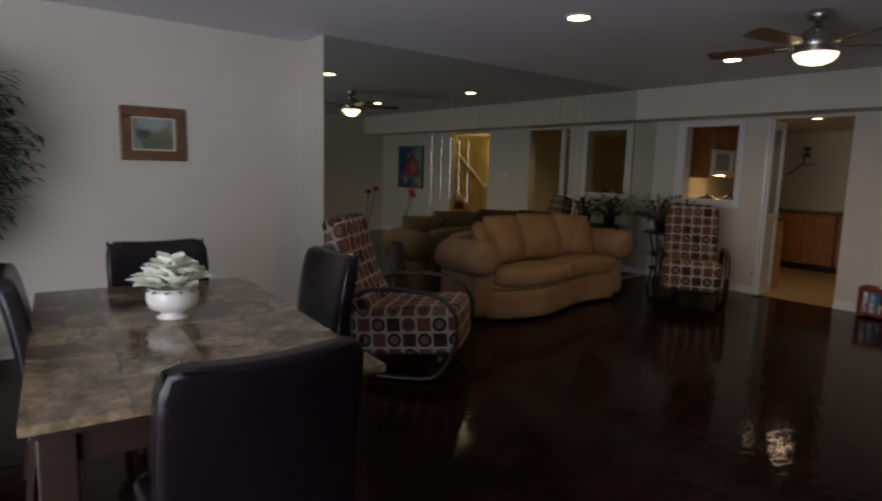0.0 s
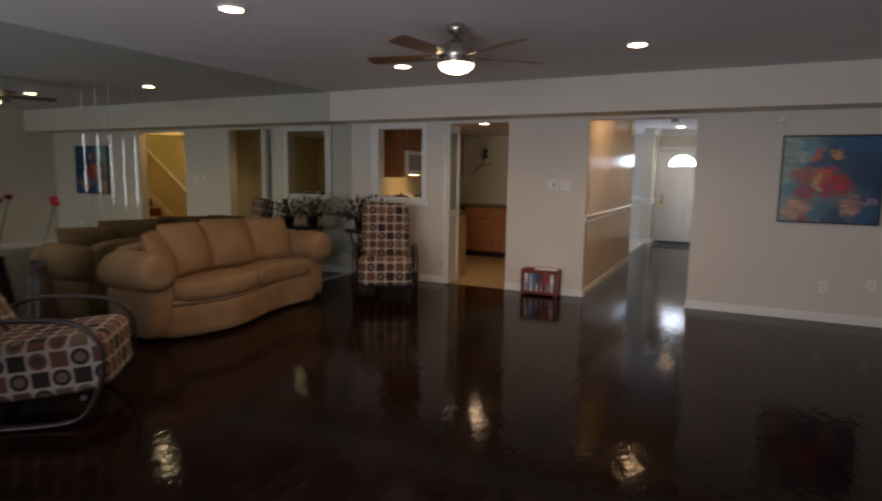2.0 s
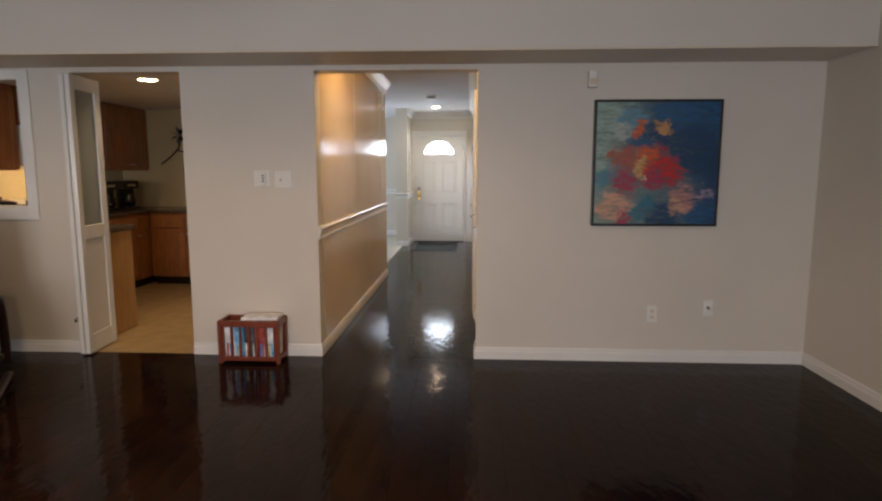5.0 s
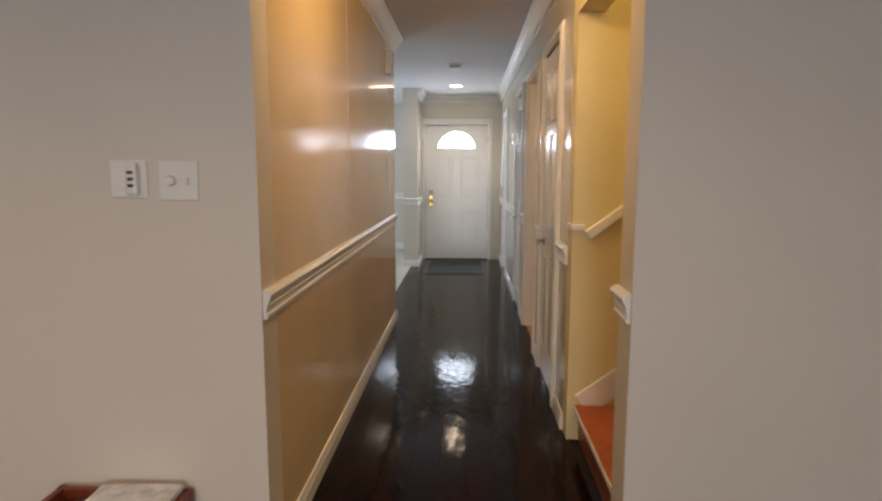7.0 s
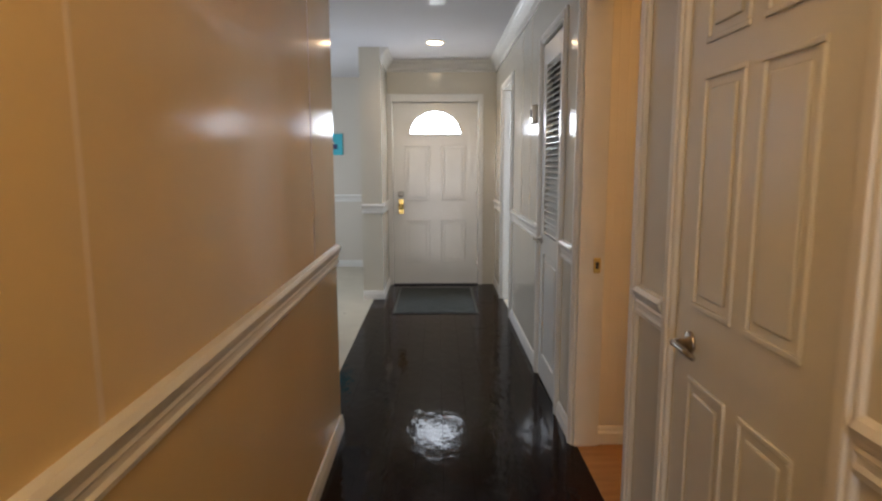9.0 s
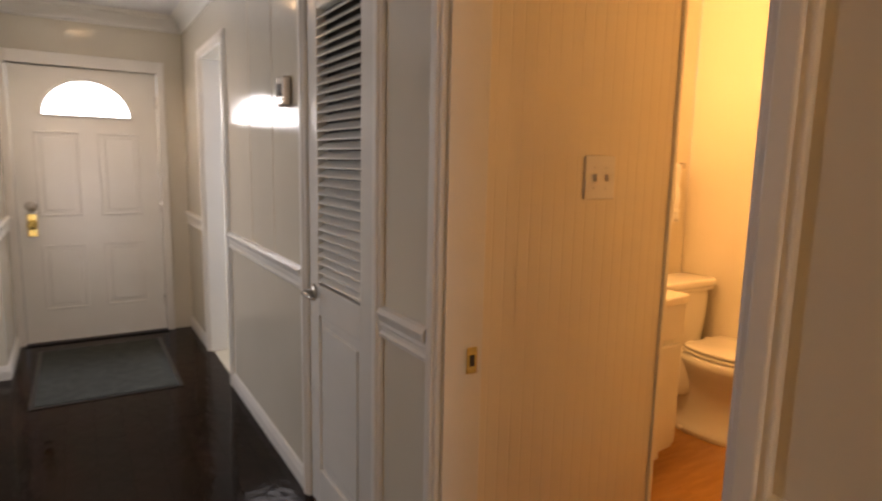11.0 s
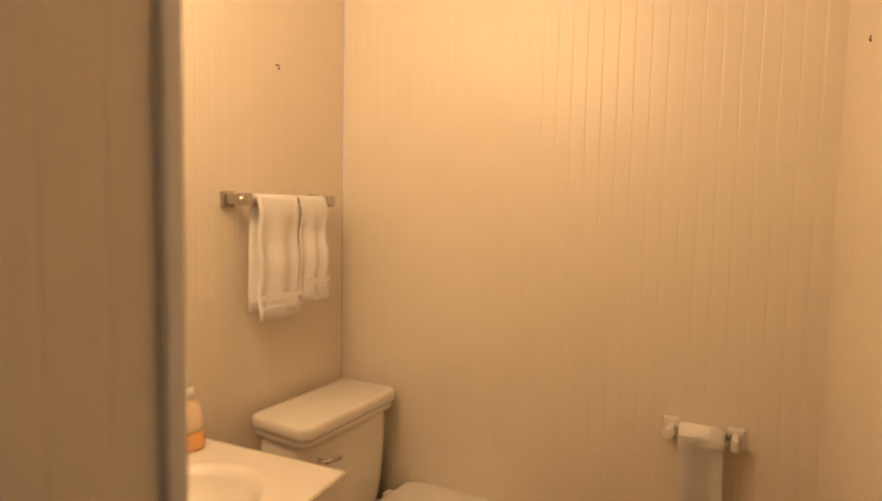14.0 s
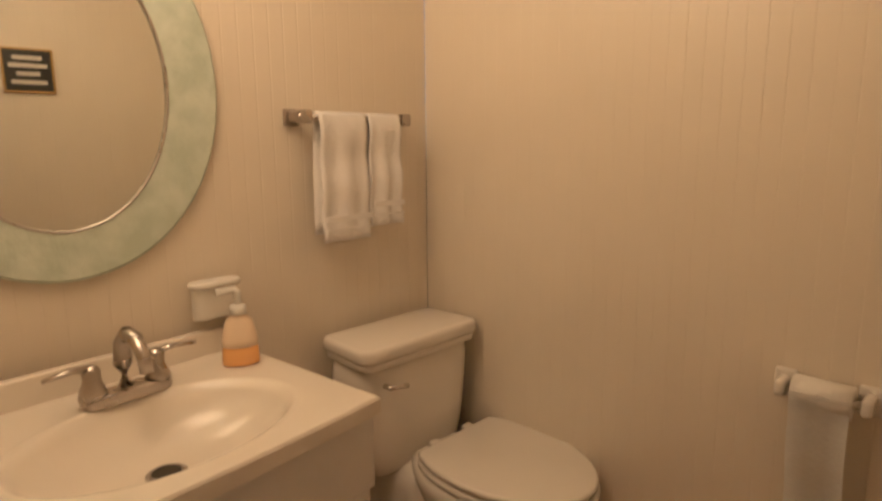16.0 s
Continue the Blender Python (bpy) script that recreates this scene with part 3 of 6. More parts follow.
# baseboards
strip("baseboard_1", [(-3.25, 0.0), (-1.78, 0)], 0, [(-o, u) for o, u in BASE])
strip("baseboard_2", [(-0.96, 0), (0.0, 0), (0.0, 3.45), (-0.12, 3.45)], 0, [(-o, u) for o, u in BASE])
strip("baseboard_3", [(1.14, 0.16), (1.14, 0.0), (3.46, 0), (3.46, -9.3)], 0, [(-o, u) for o, u in BASE])
strip("baseboard_4", [(-3.68, -9.3), (-3.68, -4.93), (-3.26, -4.93)], 0, [(-o, u) for o, u in BASE])
for i, (y0, y1) in enumerate(((1.17, 1.44), (2.22, 2.44), (3.34, 3.61), (4.34, 5.66), (6.51, 7.2))):
    strip("baseboard_hall_%d" % (i + 1), [(1.14, y0), (1.14, y1)], 0, BASE)
    strip("chair_rail_%d" % (i + 1), [(1.14, y0), (1.14, y1)], 0.864, RAIL)
strip("chair_rail_west", [(0.0, T - 0.13), (0.0, 3.45)], 0.864, [(-o, u) for o, u in RAIL])
strip("chair_rail_jamb", [(1.14, 0.01), (1.14, 0.17)], 0.864, RAIL)
strip("chair_rail_entry", [(-2.3, 8.4), (-0.25, 8.4)], 0.864, [(-o, u) for o, u in RAIL])
strip("chair_rail_pier", [(-0.25, 8.4), (-0.25, 6.45), (-0.05, 6.45), (-0.05, 7.2)][1:], 0.864, [(-o, u) for o, u in RAIL])
strip("baseboard_entry", [(-2.3, 8.4), (-0.25, 8.4)], 0, [(-o, u) for o, u in BASE])
strip("baseboard_pier", [(-0.25, 6.45), (-0.05, 6.45), (-0.05, 7.2)], 0, [(-o, u) for o, u in BASE])
strip("crown_west", [(0.0, T), (0.0, 3.45)], CEIL - 0.12, [(-o, u) for o, u in CROWN])
strip("crown_east", [(1.14, 1.17), (1.14, 7.2), (-0.05, 7.2), (-0.05, 6.45)], CEIL - 0.12, CROWN)
strip("baseboard_bath_far", [(3.36, 2.80), (3.36, 4.22), (2.70, 4.22)], 0, BASE)
strip("baseboard_bath_side", [(1.30, 2.476), (3.36, 2.80)], 0, BASE)
strip("baseboard_bath_switch", [(1.998, 3.30), (1.262, 3.30)], 0, BASE)
for y in (1.42, 2.95):
    structure("trim_panel_seam_west", -0.001, 0.0015, y - 0.003, y + 0.003, 0.96, 2.36, M_CREAM)
for y in (4.75, 5.15):
    structure("trim_panel_seam_east", 1.1385, 1.141, y - 0.003, y + 0.003, 0.96, 2.36, M_CREAM)


def casing(name, y0, y1, z1, x=1.14, out=-1):
    """Door casing on a wall facing x, with jamb lining."""
    for k, (a, b, c, d) in enumerate(((y0 - CASE, y0, 0, z1 + CASE), (y1, y1 + CASE, 0, z1 + CASE), (y0, y1, z1, z1 + CASE))):
        bm = bmesh.new()
        put_box(bm, x + out * 0.014, x - out * 0.001, a, b, c, d, 0.004)
        put_box(bm, x + out * 0.022, x + out * 0.012, a + 0.014 if k != 2 else a, b - 0.014 if k != 2 else b, c if k != 2 else c + 0.014, d - 0.014, 0.004)
        tagged(part("trim_" + name, bm, M_TRIM), kind="structure")
    for a, b in ((y0, y0 + 0.012), (y1 - 0.012, y1)):
        structure("jamb_" + name, x + 0.002, x + 0.118, a, b, 0, z1, M_TRIM, 0.002)


casing("closet", 1.50, 2.16, 2.05)
casing("bath", 2.50, 3.28, 2.05)
casing("louver", 3.67, 4.28, 2.05)
casing("side_room", 5.72, 6.45, 2.05)
structure("trim_front_left", -0.05, 0.004, 7.165, 7.198, 0, 2.10, M_TRIM, 0.005)
structure("trim_front_right", 0.946, 1.0, 7.165, 7.198, 0, 2.10, M_TRIM, 0.005)
structure("trim_front_top", 0.004, 0.946, 7.165, 7.198, 2.012, 2.10, M_TRIM, 0.005)
structure("threshold", 0.0, 0.95, 7.15, 7.24, 0, 0.014, M_BLACK, 0.003)
# pass-through casing and sill
for n, x0, x1, z0, z1 in (("trim_pass_left", -2.92, -2.81, 1.00, 2.07), ("trim_pass_right", -2.14, -2.06, 1.00, 2.07), ("trim_pass_top", -2.81, -2.14, 2.0, 2.07), ("trim_pass_sill", -2.81, -2.14, 1.0, 1.09)):
    structure(n, x0, x1, -0.022, 0.0, z0, z1, M_TRIM, 0.004)
structure("sill_pass", -2.81, -2.14, 0.0, T + 0.02, 1.088, 1.10, M_TRIM, 0.003)


# ---- doors ----
def panel_door(name, width, height, panels, label, material=M_DOOR, thick=0.036):
    """A panelled leaf hinged at x = 0 and lying along +x; both faces carry raised panels."""
    d = thing(name, (0, 0, 0), 0, label, "door", kind="structure")
    box("leaf", 0, width, -thick / 2, thick / 2, 0.008, height, material, d, 0.003)
    for x0, x1, z0, z1 in panels:
        for s in (-1, 1):
            bm = bmesh.new()
            y = s * thick / 2
            e = 0.014
            for a, b, c, g in ((x0, x1, z0, z0 + e), (x0, x1, z1 - e, z1), (x0, x0 + e, z0 + e, z1 - e), (x1 - e, x1, z0 + e, z1 - e)):
                put_box(bm, a, b, y - s * 0.001, y + s * 0.007, c, g, 0.003)
            put_box(bm, x0 + 0.035, x1 - 0.035, y - s * 0.001, y + s * 0.006, z0 + 0.035, z1 - 0.035, 0.005)
            part("panel", bm, material, d)
    return d


def lever(parent, x, z, side, y, direction=-1, material=M_NICKEL):
    bm = bmesh.new()
    turned(bm, [(0.030, 0), (0.030, 0.006), (0.024, 0.010), (0.012, 0.012), (0.010, 0.045)], 20)
    bmesh.ops.transform(bm, matrix=Matrix.Translation((x, y, z)) @ Matrix.Rotation(radians(90 * side), 4, "X"), verts=bm.verts)
    yy = y - side * 0.045
    tube(bm, [(x, yy, z), (x + direction * 0.03, yy - side * 0.004, z + 0.004), (x + direction * 0.07, yy, z - 0.002), (x + direction * 0.11, yy + side * 0.004, z - 0.006)], 0.009, 8, 1.0, 0.75)
    part("door_handle", bm, material, parent, "brushed nickel lever handle", True)


SIX = lambda w: [(0.09, w / 2 - 0.03, 1.62, 1.93), (w / 2 + 0.03, w - 0.09, 1.62, 1.93), (0.09, w / 2 - 0.03, 0.98, 1.55), (w / 2 + 0.03, w - 0.09, 0.98, 1.55),
                 (0.09, w / 2 - 0.03, 0.20, 0.80), (w / 2 + 0.03, w - 0.09, 0.20, 0.80)]
closet = panel_door("door_1", 0.632, 2.035, SIX(0.632), "glossy white six-panel closet door, shut, in the hall wall")
closet.matrix_basis = pose(1.158, 1.514, 0, 0, 0, 90)
lever(closet, 0.545, 0.885, -1, 0.018, -1)

bath_door = panel_door("door_2", 0.74, 2.035, SIX(0.74), "white six-panel powder room door standing open inward")
bath_door.matrix_basis = pose(1.265, 2.550, 0, 0, 0, 10.4)
lever(bath_door, 0.675, 0.885, -1, 0.018, -1)
lever(bath_door, 0.675, 0.885, 1, -0.018, -1)
structure("strike_plate", 1.208, 1.240, 3.264, 3.268, 0.845, 0.915, M_BRASS, 0.001)
structure("strike_hole", 1.217, 1.231, 3.2625, 3.2645, 0.865, 0.895, M_SLOT)


def louver_door():
    w, h = 0.58, 2.035
    d = thing("door_3", (1.155, 3.685, 0), 90, "white half-louvered closet door, shut, glossy paint", "door", kind="structure")
    box("stile", 0, 0.095, -0.018, 0.018, 0.01, h, M_DOOR, d)
    box("stile", w - 0.095, w, -0.018, 0.018, 0.01, h, M_DOOR, d)
    for z0, z1 in ((0.01, 0.17), (0.80, 0.92), (h - 0.12, h)):
        box("rail", 0.095, w - 0.095, -0.018, 0.018, z0, z1, M_DOOR, d)
    box("panel", 0.095, w - 0.095, -0.008, 0.008, 0.17, 0.80, M_DOOR, d)
    box("raised_panel", 0.13, w - 0.13, -0.014, 0.014, 0.21, 0.76, M_DOOR, d, 0.006)
    bm = put_box(bmesh.new(), 0.094, w - 0.094, -0.021, 0.021, -0.0035, 0.0035, 0.002, 1)
    bmesh.ops.transform(bm, matrix=Matrix.Rotation(radians(-38), 4, "X"), verts=bm.verts)
    first = part("slat", bm, M_DOOR, d)
    n = 30
    for i in range(n):
        z = 0.945 + i * (h - 0.12 - 0.965) / (n - 1)
        if i == 0:
            first.location = (0, 0, z)
            continue
        o = first.copy()
        scene.collection.objects.link(o)
        o.location = (0, 0, z)
    # Dark sheet behind the slats puts the closet's shade into the gaps.
    box("gap_shade_sheet", 0.09, w - 0.09, -0.032, -0.024, 0.85, h - 0.03, M_SLOT, d)
    lever(d, w - 0.05, 0.885, -1, 0.018, -1)
    return d


louver_door()


def front_door():
    w, h = 0.934, 2.035
    d = thing("door_4", (0.008, 7.215, 0), 0, "white panelled front door with a half-round fanlight, shut", "door", kind="structure")
    cx, z0, rx, rz = w / 2, 1.665, 0.285, 0.26
    half = [(cx + rx * math.cos(math.pi * i / 24), z0 + rz * math.sin(math.pi * i / 24)) for i in range(25)]
    bm = bmesh.new()
    put_box(bm, 0, w, -0.02, 0.02, 0.012, z0, 0.0)
    for y0, y1 in ((-0.02, 0.02),):
        outer = [(w, z0), (w, h), (cx, h), (0, h), (0, z0)]
        ring = half
        # frame round the half-round opening
        m = len(ring)
        top = []
        for i in range(m):
            a = math.pi * i / (m - 1)
            c, s = math.cos(a), math.sin(a)
            k = min((w / 2) / abs(c) if abs(c) > 1e-6 else 9, (h - z0) / s if s > 1e-6 else 9)
            top.append((cx + k * c, z0 + k * s))
        for y in (y0, y1):
            vi = [bm.verts.new((p[0], y, p[1])) for p in ring]
            vo = [bm.verts.new((p[0], y, p[1])) for p in top]
            for i in range(m - 1):
                bm.faces.new((vi[i], vo[i], vo[i + 1], vi[i + 1]))
        put_box(bm, 0, w, -0.02, 0.02, h - 0.03, h, 0.0)
    bmesh.ops.recalc_face_normals(bm, faces=bm.faces)
    part("leaf", bm, M_DOOR, d)
    bm = bmesh.new()
    tube(bm, [(p[0], -0.024, p[1]) for p in half] + [(cx - rx, -0.024, z0), (cx + rx, -0.024, z0)], 0.012, 6)
    part("fanlight_frame", bm, M_TRIM, d)
    bm = bmesh.new()
    bm.faces.new([bm.verts.new((p[0], 0.012, p[1])) for p in half])
    pane = part("pane", bm, M_DAYGLOW, d, "bright daylit fanlight pane")
    for x0, x1 in ((0.13, cx - 0.06), (cx + 0.06, w - 0.13)):
        for a, b in ((0.25, 0.735), (0.945, 1.555)):
            bm = bmesh.new()
            e = 0.016
            for p, q, r, s in ((x0, x1, a, a + e), (x0, x1, b - e, b), (x0, x0 + e, a + e, b - e), (x1 - e, x1, a + e, b - e)):
                put_box(bm, p, q, -0.028, -0.019, r, s, 0.004)
            put_box(bm, x0 + 0.04, x1 - 0.04, -0.027, -0.019, a + 0.04, b - 0.04, 0.006)
            part("panel", bm, M_DOOR, d)
    bm = bmesh.new()
    turned(bm, [(0.032, 0), (0.030, 0.012), (0.014, 0.02), (0.014, 0.045), (0.030, 0.055), (0.032, 0.075), (0.018, 0.09)], 20)
    bmesh.ops.transform(bm, matrix=Matrix.Translation((0.085, -0.02, 0.885)) @ Matrix.Rotation(radians(90), 4, "X"), verts=bm.verts)
    part("door_knob", bm, M_BRASS, d, "polished brass knob", True)
    box("escutcheon", 0.055, 0.115, -0.029, -0.019, 0.80, 0.965, M_BRASS, d, 0.004, label="polished brass escutcheon plate")
    bm = bmesh.new()
    turned(bm, [(0.036, 0), (0.036, 0.016), (0.024, 0.022)], 20)
    bmesh.ops.transform(bm, matrix=Matrix.Translation((0.085, -0.02, 1.02)) @ Matrix.Rotation(radians(90), 4, "X"), verts=bm.verts)
    part("deadbolt", bm, M_NICKEL, d, "nickel deadbolt", True)
    for z in (0.25, 1.0, 1.8):
        box("hinge", w - 0.012, w + 0.006, -0.026, -0.018, z - 0.045, z + 0.045, M_NICKEL, d, 0.002)


front_door()


def bifold():
    d = thing("door_5", (-1.745, 0.0, 0), 0, "white folding kitchen door with an obscured glass pane, folded open", "door", kind="structure")
    for k, x in enumerate((-0.022, 0.022)):
        f = thing("leaf", (x, -0.09, 0), 90 - 4 + 8 * k, "", "")
        f.parent = d
        w = 0.37
        for a, b in ((0, 0.06), (w - 0.06, w)):
            box("stile", a, b, -0.016, 0.016, 0.012, 2.03, M_DOOR, f)
        for a, b in ((0.012, 0.15), (0.86, 0.96), (1.93, 2.03)):
            box("rail", 0.06, w - 0.06, -0.016, 0.016, a, b, M_DOOR, f)
        box("panel", 0.06, w - 0.06, -0.009, 0.009, 0.15, 0.86, M_DOOR, f)
        box("pane", 0.06, w - 0.06, -0.004, 0.004, 0.96, 1.93, M_FROSTPANE, f, 0, label="obscured grey-green glass pane")
    bm = bmesh.new()
    turned(bm, [(0.012, 0), (0.010, 0.02), (0.018, 0.03), (0.014, 0.04)], 14)
    bmesh.ops.transform(bm, matrix=Matrix.Translation((-0.045, -0.05, 0.26)) @ Matrix.Rotation(radians(-90), 4, "Y"), verts=bm.verts)
    part("knob", bm, M_NICKEL, d, "", True)


bifold()


# ---- windows that let the daylight in ----
def window(name, x0, x1, y0, y1, z0, z1, along, label):
    wd = thing(name, (0, 0, 0), 0, label, "window", kind="structure")
    e = 0.05
    if along == "x":
        bars = [(x0, x0 + e, z0, z1), (x1 - e, x1, z0, z1), ((x0 + x1) / 2 - e / 2, (x0 + x1) / 2 + e / 2, z0, z1), (x0, x1, z0, z0 + e), (x0, x1, z1 - e, z1)]
        for a, b, c, f in bars:
            box("window_frame", a, b, y0, y1, c, f, M_TRIM, wd, 0.003)
        p = box("pane", x0 + e, x1 - e, (y0 + y1) / 2 - 0.003, (y0 + y1) / 2 + 0.003, z0 + e, z1 - e, M_PANE, wd, 0)
    else:
        bars = [(y0, y0 + e, z0, z1), (y1 - e, y1, z0, z1), ((y0 + y1) / 2 - e / 2, (y0 + y1) / 2 + e / 2, z0, z1), (y0, y1, z0, z0 + e), (y0, y1, z1 - e, z1)]
        for a, b, c, f in bars:
            box("window_frame", x0, x1, a, b, c, f, M_TRIM, wd, 0.003)
        p = box("pane", (x0 + x1) / 2 - 0.003, (x0 + x1) / 2 + 0.003, y0 + e, y1 - e, z0 + e, z1 - e, M_PANE, wd, 0)
    p.visible_shadow = False


window("window_1", -1.1, 1.9, -9.42, -9.36, 0, 2.1, "x", "wide white-framed glass patio doors to the garden")
window("window_2", -2.38, -2.33, 5.6, 7.0, 0.8, 2.1, "y", "white-framed window of the entry room")
window("window_3", 2.92, 2.97, 5.5, 6.7, 0.7, 2.1, "y", "white-framed window of the side room")
gm = bmesh.new()
put_box(gm, -60, 60, -70, 70, -0.5, -0.3)
tagged(part("ground", gm, mat("garden_ground", (0.10, 0.12, 0.06), 0.9, scale=0.5, amount=0.8)), kind="structure")


# ---- fixed fittings ----
def downlight(x, y, z):
    d = thing("recessed_downlight", (x, y, z), 0, "white-trimmed recessed ceiling downlight, lit", "ceiling light", "recessed downlights")
    bm = bmesh.new()
    turned(bm, [(0.070, -0.001), (0.092, -0.001), (0.094, -0.006), (0.086, -0.011), (0.070, -0.012)], 32)
    part("trim_ring", bm, M_TRIM, d, "", True)
    bm = bmesh.new()
    turned(bm, [(0.072, -0.013), (0.06, -0.016), (0.03, -0.018)], 32)
    part("lens", bm, M_LAMP, d, "glowing warm lens", True)
    return d


first = downlight(-1.45, -3.93, CEIL)
for x, y, z in ((-1.44, -1.75, CEIL), (0.77, -1.88, CEIL), (0.48, 6.2, CEIL), (-1.6, 0.75, 2.12)):
    copy_thing(first, pose(x, y, z))


def ceiling_fan():
    f = thing("ceiling_fan", (-0.30, -2.97, CEIL), 0, "brushed nickel ceiling fan with walnut blades and a lit opal bowl", "ceiling fan")
    bm = bmesh.new()
    turned(bm, [(0.065, 0), (0.070, -0.03), (0.060, -0.06), (0.025, -0.07)], 28)
    part("canopy", bm, M_NICKEL, f, "", True)
    bm = bmesh.new()
    turned(bm, [(0.022, -0.065), (0.020, -0.10), (0.035, -0.11)], 20)
    part("downrod", bm, M_NICKEL, f, "", True)
    bm = bmesh.new()
    turned(bm, [(0.035, -0.10), (0.075, -0.125), (0.115, -0.16), (0.125, -0.20), (0.125, -0.235), (0.118, -0.240), (0.122, -0.248), (0.128, -0.270)], 36)
    part("motor_housing", bm, M_NICKEL, f, "", True)
    bm = bmesh.new()
    turned(bm, [(0.126, -0.27), (0.120, -0.29), (0.095, -0.315), (0.055, -0.332), (0.01, -0.337)], 36)
    part("light_bowl", bm, M_BOWL, f, "glowing opal glass bowl", True)
    for k in range(5):
        a = radians(188 + 72 * k)
        m = Matrix.Rotation(a, 4, "Z") @ Matrix.Translation((0, 0, -0.215)) @ Matrix.Rotation(radians(11), 4, "X")
        bm = bmesh.new()
        out = [(0.17, -0.045), (0.30, -0.058), (0.62, -0.070), (0.665, -0.055), (0.675, 0), (0.665, 0.055), (0.62, 0.070), (0.30, 0.058), (0.17, 0.045)]
        prism(bm, out, -0.004, 0.004, 0.002, 1)
        bmesh.ops.transform(bm, matrix=m, verts=bm.verts)
        b = part("blade", bm, M_BLADE, f, "walnut-brown wooden blade")
        bm = bmesh.new()
        put_box(bm, 0.10, 0.24, -0.02, 0.02, -0.010, -0.004, 0.003)
        bmesh.ops.transform(bm, matrix=m, verts=bm.verts)
        part("blade_iron", bm, M_NICKEL, b)


ceiling_fan()
fl = thing("flush_ceiling_light", (0.57, 0.62, CEIL), 0, "small flush opal ceiling light in the hall, lit", "ceiling light")
part("pan", turned(bmesh.new(), [(0.15, 0), (0.155, -0.02), (0.14, -0.03)], 32), M_NICKEL, fl, "", True)
part("shade", turned(bmesh.new(), [(0.138, -0.028), (0.12, -0.06), (0.07, -0.085), (0.01, -0.092)], 32), M_BOWL, fl, "glowing opal glass shade", True)


def wall_mirror():
    """Floor-to-ceiling mirror in wide sheets with two groups of narrow bevelled strips."""
    wm = thing("mirror_wall", (-3.25, -4.93, 0), 90, "floor-to-ceiling mirror of wide sheets and narrow bevelled strips", "mirror", kind="structure")
    edges = [0.0]
    L = 4.96
    a0, a1, b0, b1 = 1.14, 1.72, 2.69, 3.39
    edges += [a0 + (a1 - a0) * i / 5 for i in range(6)] + [b0 + (b1 - b0) * i / 5 for i in range(6)] + [4.42, L]
    rng = random.Random(4)
    for i, (p, q) in enumerate(zip(edges, edges[1:])):
        wide = q - p > 0.2
        bm = bmesh.new()
        put_box(bm, -(q - p) / 2 + 0.001, (q - p) / 2 - 0.001, 0.0, 0.006, 0.03, CEIL - 0.002, 0.0 if wide else 0.0006, 1)
        t = 0 if wide else rng.uniform(-0.15, 0.15)
        bmesh.ops.transform(bm, matrix=Matrix.Translation(((p + q) / 2, 0.001, 0)) @ Matrix.Rotation(radians(t), 4, "Z"), verts=bm.verts)
        part("mirror_sheet" if wide else "mirror_strip", bm, M_MIRROR, wm)


wall_mirror()


def wall_plate(name, label, at, turn, w, h, bits, group=""):
    """A small wall plate in its own x-z plane, facing -y."""
    p = thing(name, at, turn, label, "switch" if "switch" in name or "dimmer" in name else "fitting", group)
    box("plate", -w / 2, w / 2, -0.007, 0.001, -h / 2, h / 2, M_PLASTIC, p, 0.003)
    for kind, x, z in bits:
        if kind == "toggle":
            box("toggle", x - 0.005, x + 0.005, -0.020, -0.006, z - 0.010, z + 0.010, M_PLASTIC, p, 0.002)
            for s in (-1, 1):
                box("screw", x - 0.003, x + 0.003, -0.009, -0.006, z + s * 0.030 - 0.003, z + s * 0.030 + 0.003, M_PLASTIC, p, 0.001)
        elif kind == "knob":
            bm = bmesh.new()
            turned(bm, [(0.017, 0), (0.016, 0.012), (0.012, 0.015)], 18)
            bmesh.ops.transform(bm, matrix=Matrix.Translation((x, -0.006, z)) @ Matrix.Rotation(radians(90), 4, "X"), verts=bm.verts)
            part("knob", bm, M_PLASTIC, p, "", True)
        elif kind == "remote":
            box("remote", x - 0.020, x + 0.020, -0.026, -0.006, z - 0.050, z + 0.050, M_PLASTIC, p, 0.010, 3)
            for dz in (-0.02, 0.0, 0.02):
                box("button", x - 0.009, x + 0.009, -0.028, -0.025, z + dz - 0.005, z + dz + 0.005, M_SLOT, p, 0.001)
        elif kind == "socket":
            for s in (-1, 1):
                box("socket", x - 0.014, x + 0.014, -0.009, -0.006, z + s * 0.022 - 0.013, z + s * 0.022 + 0.013, M_CREAM, p, 0.003)
                for e in (-1, 1):
                    box("slot", x + e * 0.006 - 0.001, x + e * 0.006 + 0.001, -0.0095, -0.0085, z + s * 0.022 - 0.004, z + s * 0.022 + 0.005, M_SLOT, p, 0)
        elif kind == "jack":
            bm = bmesh.new()
            turned(bm, [(0.012, 0), (0.008, 0.004), (0.006, 0.016)], 14)
            bmesh.ops.transform(bm, matrix=Matrix.Translation((x, -0.006, z)) @ Matrix.Rotation(radians(90), 4, "X"), verts=bm.verts)
            part("jack", bm, M_NICKEL, p, "", True)
    return p


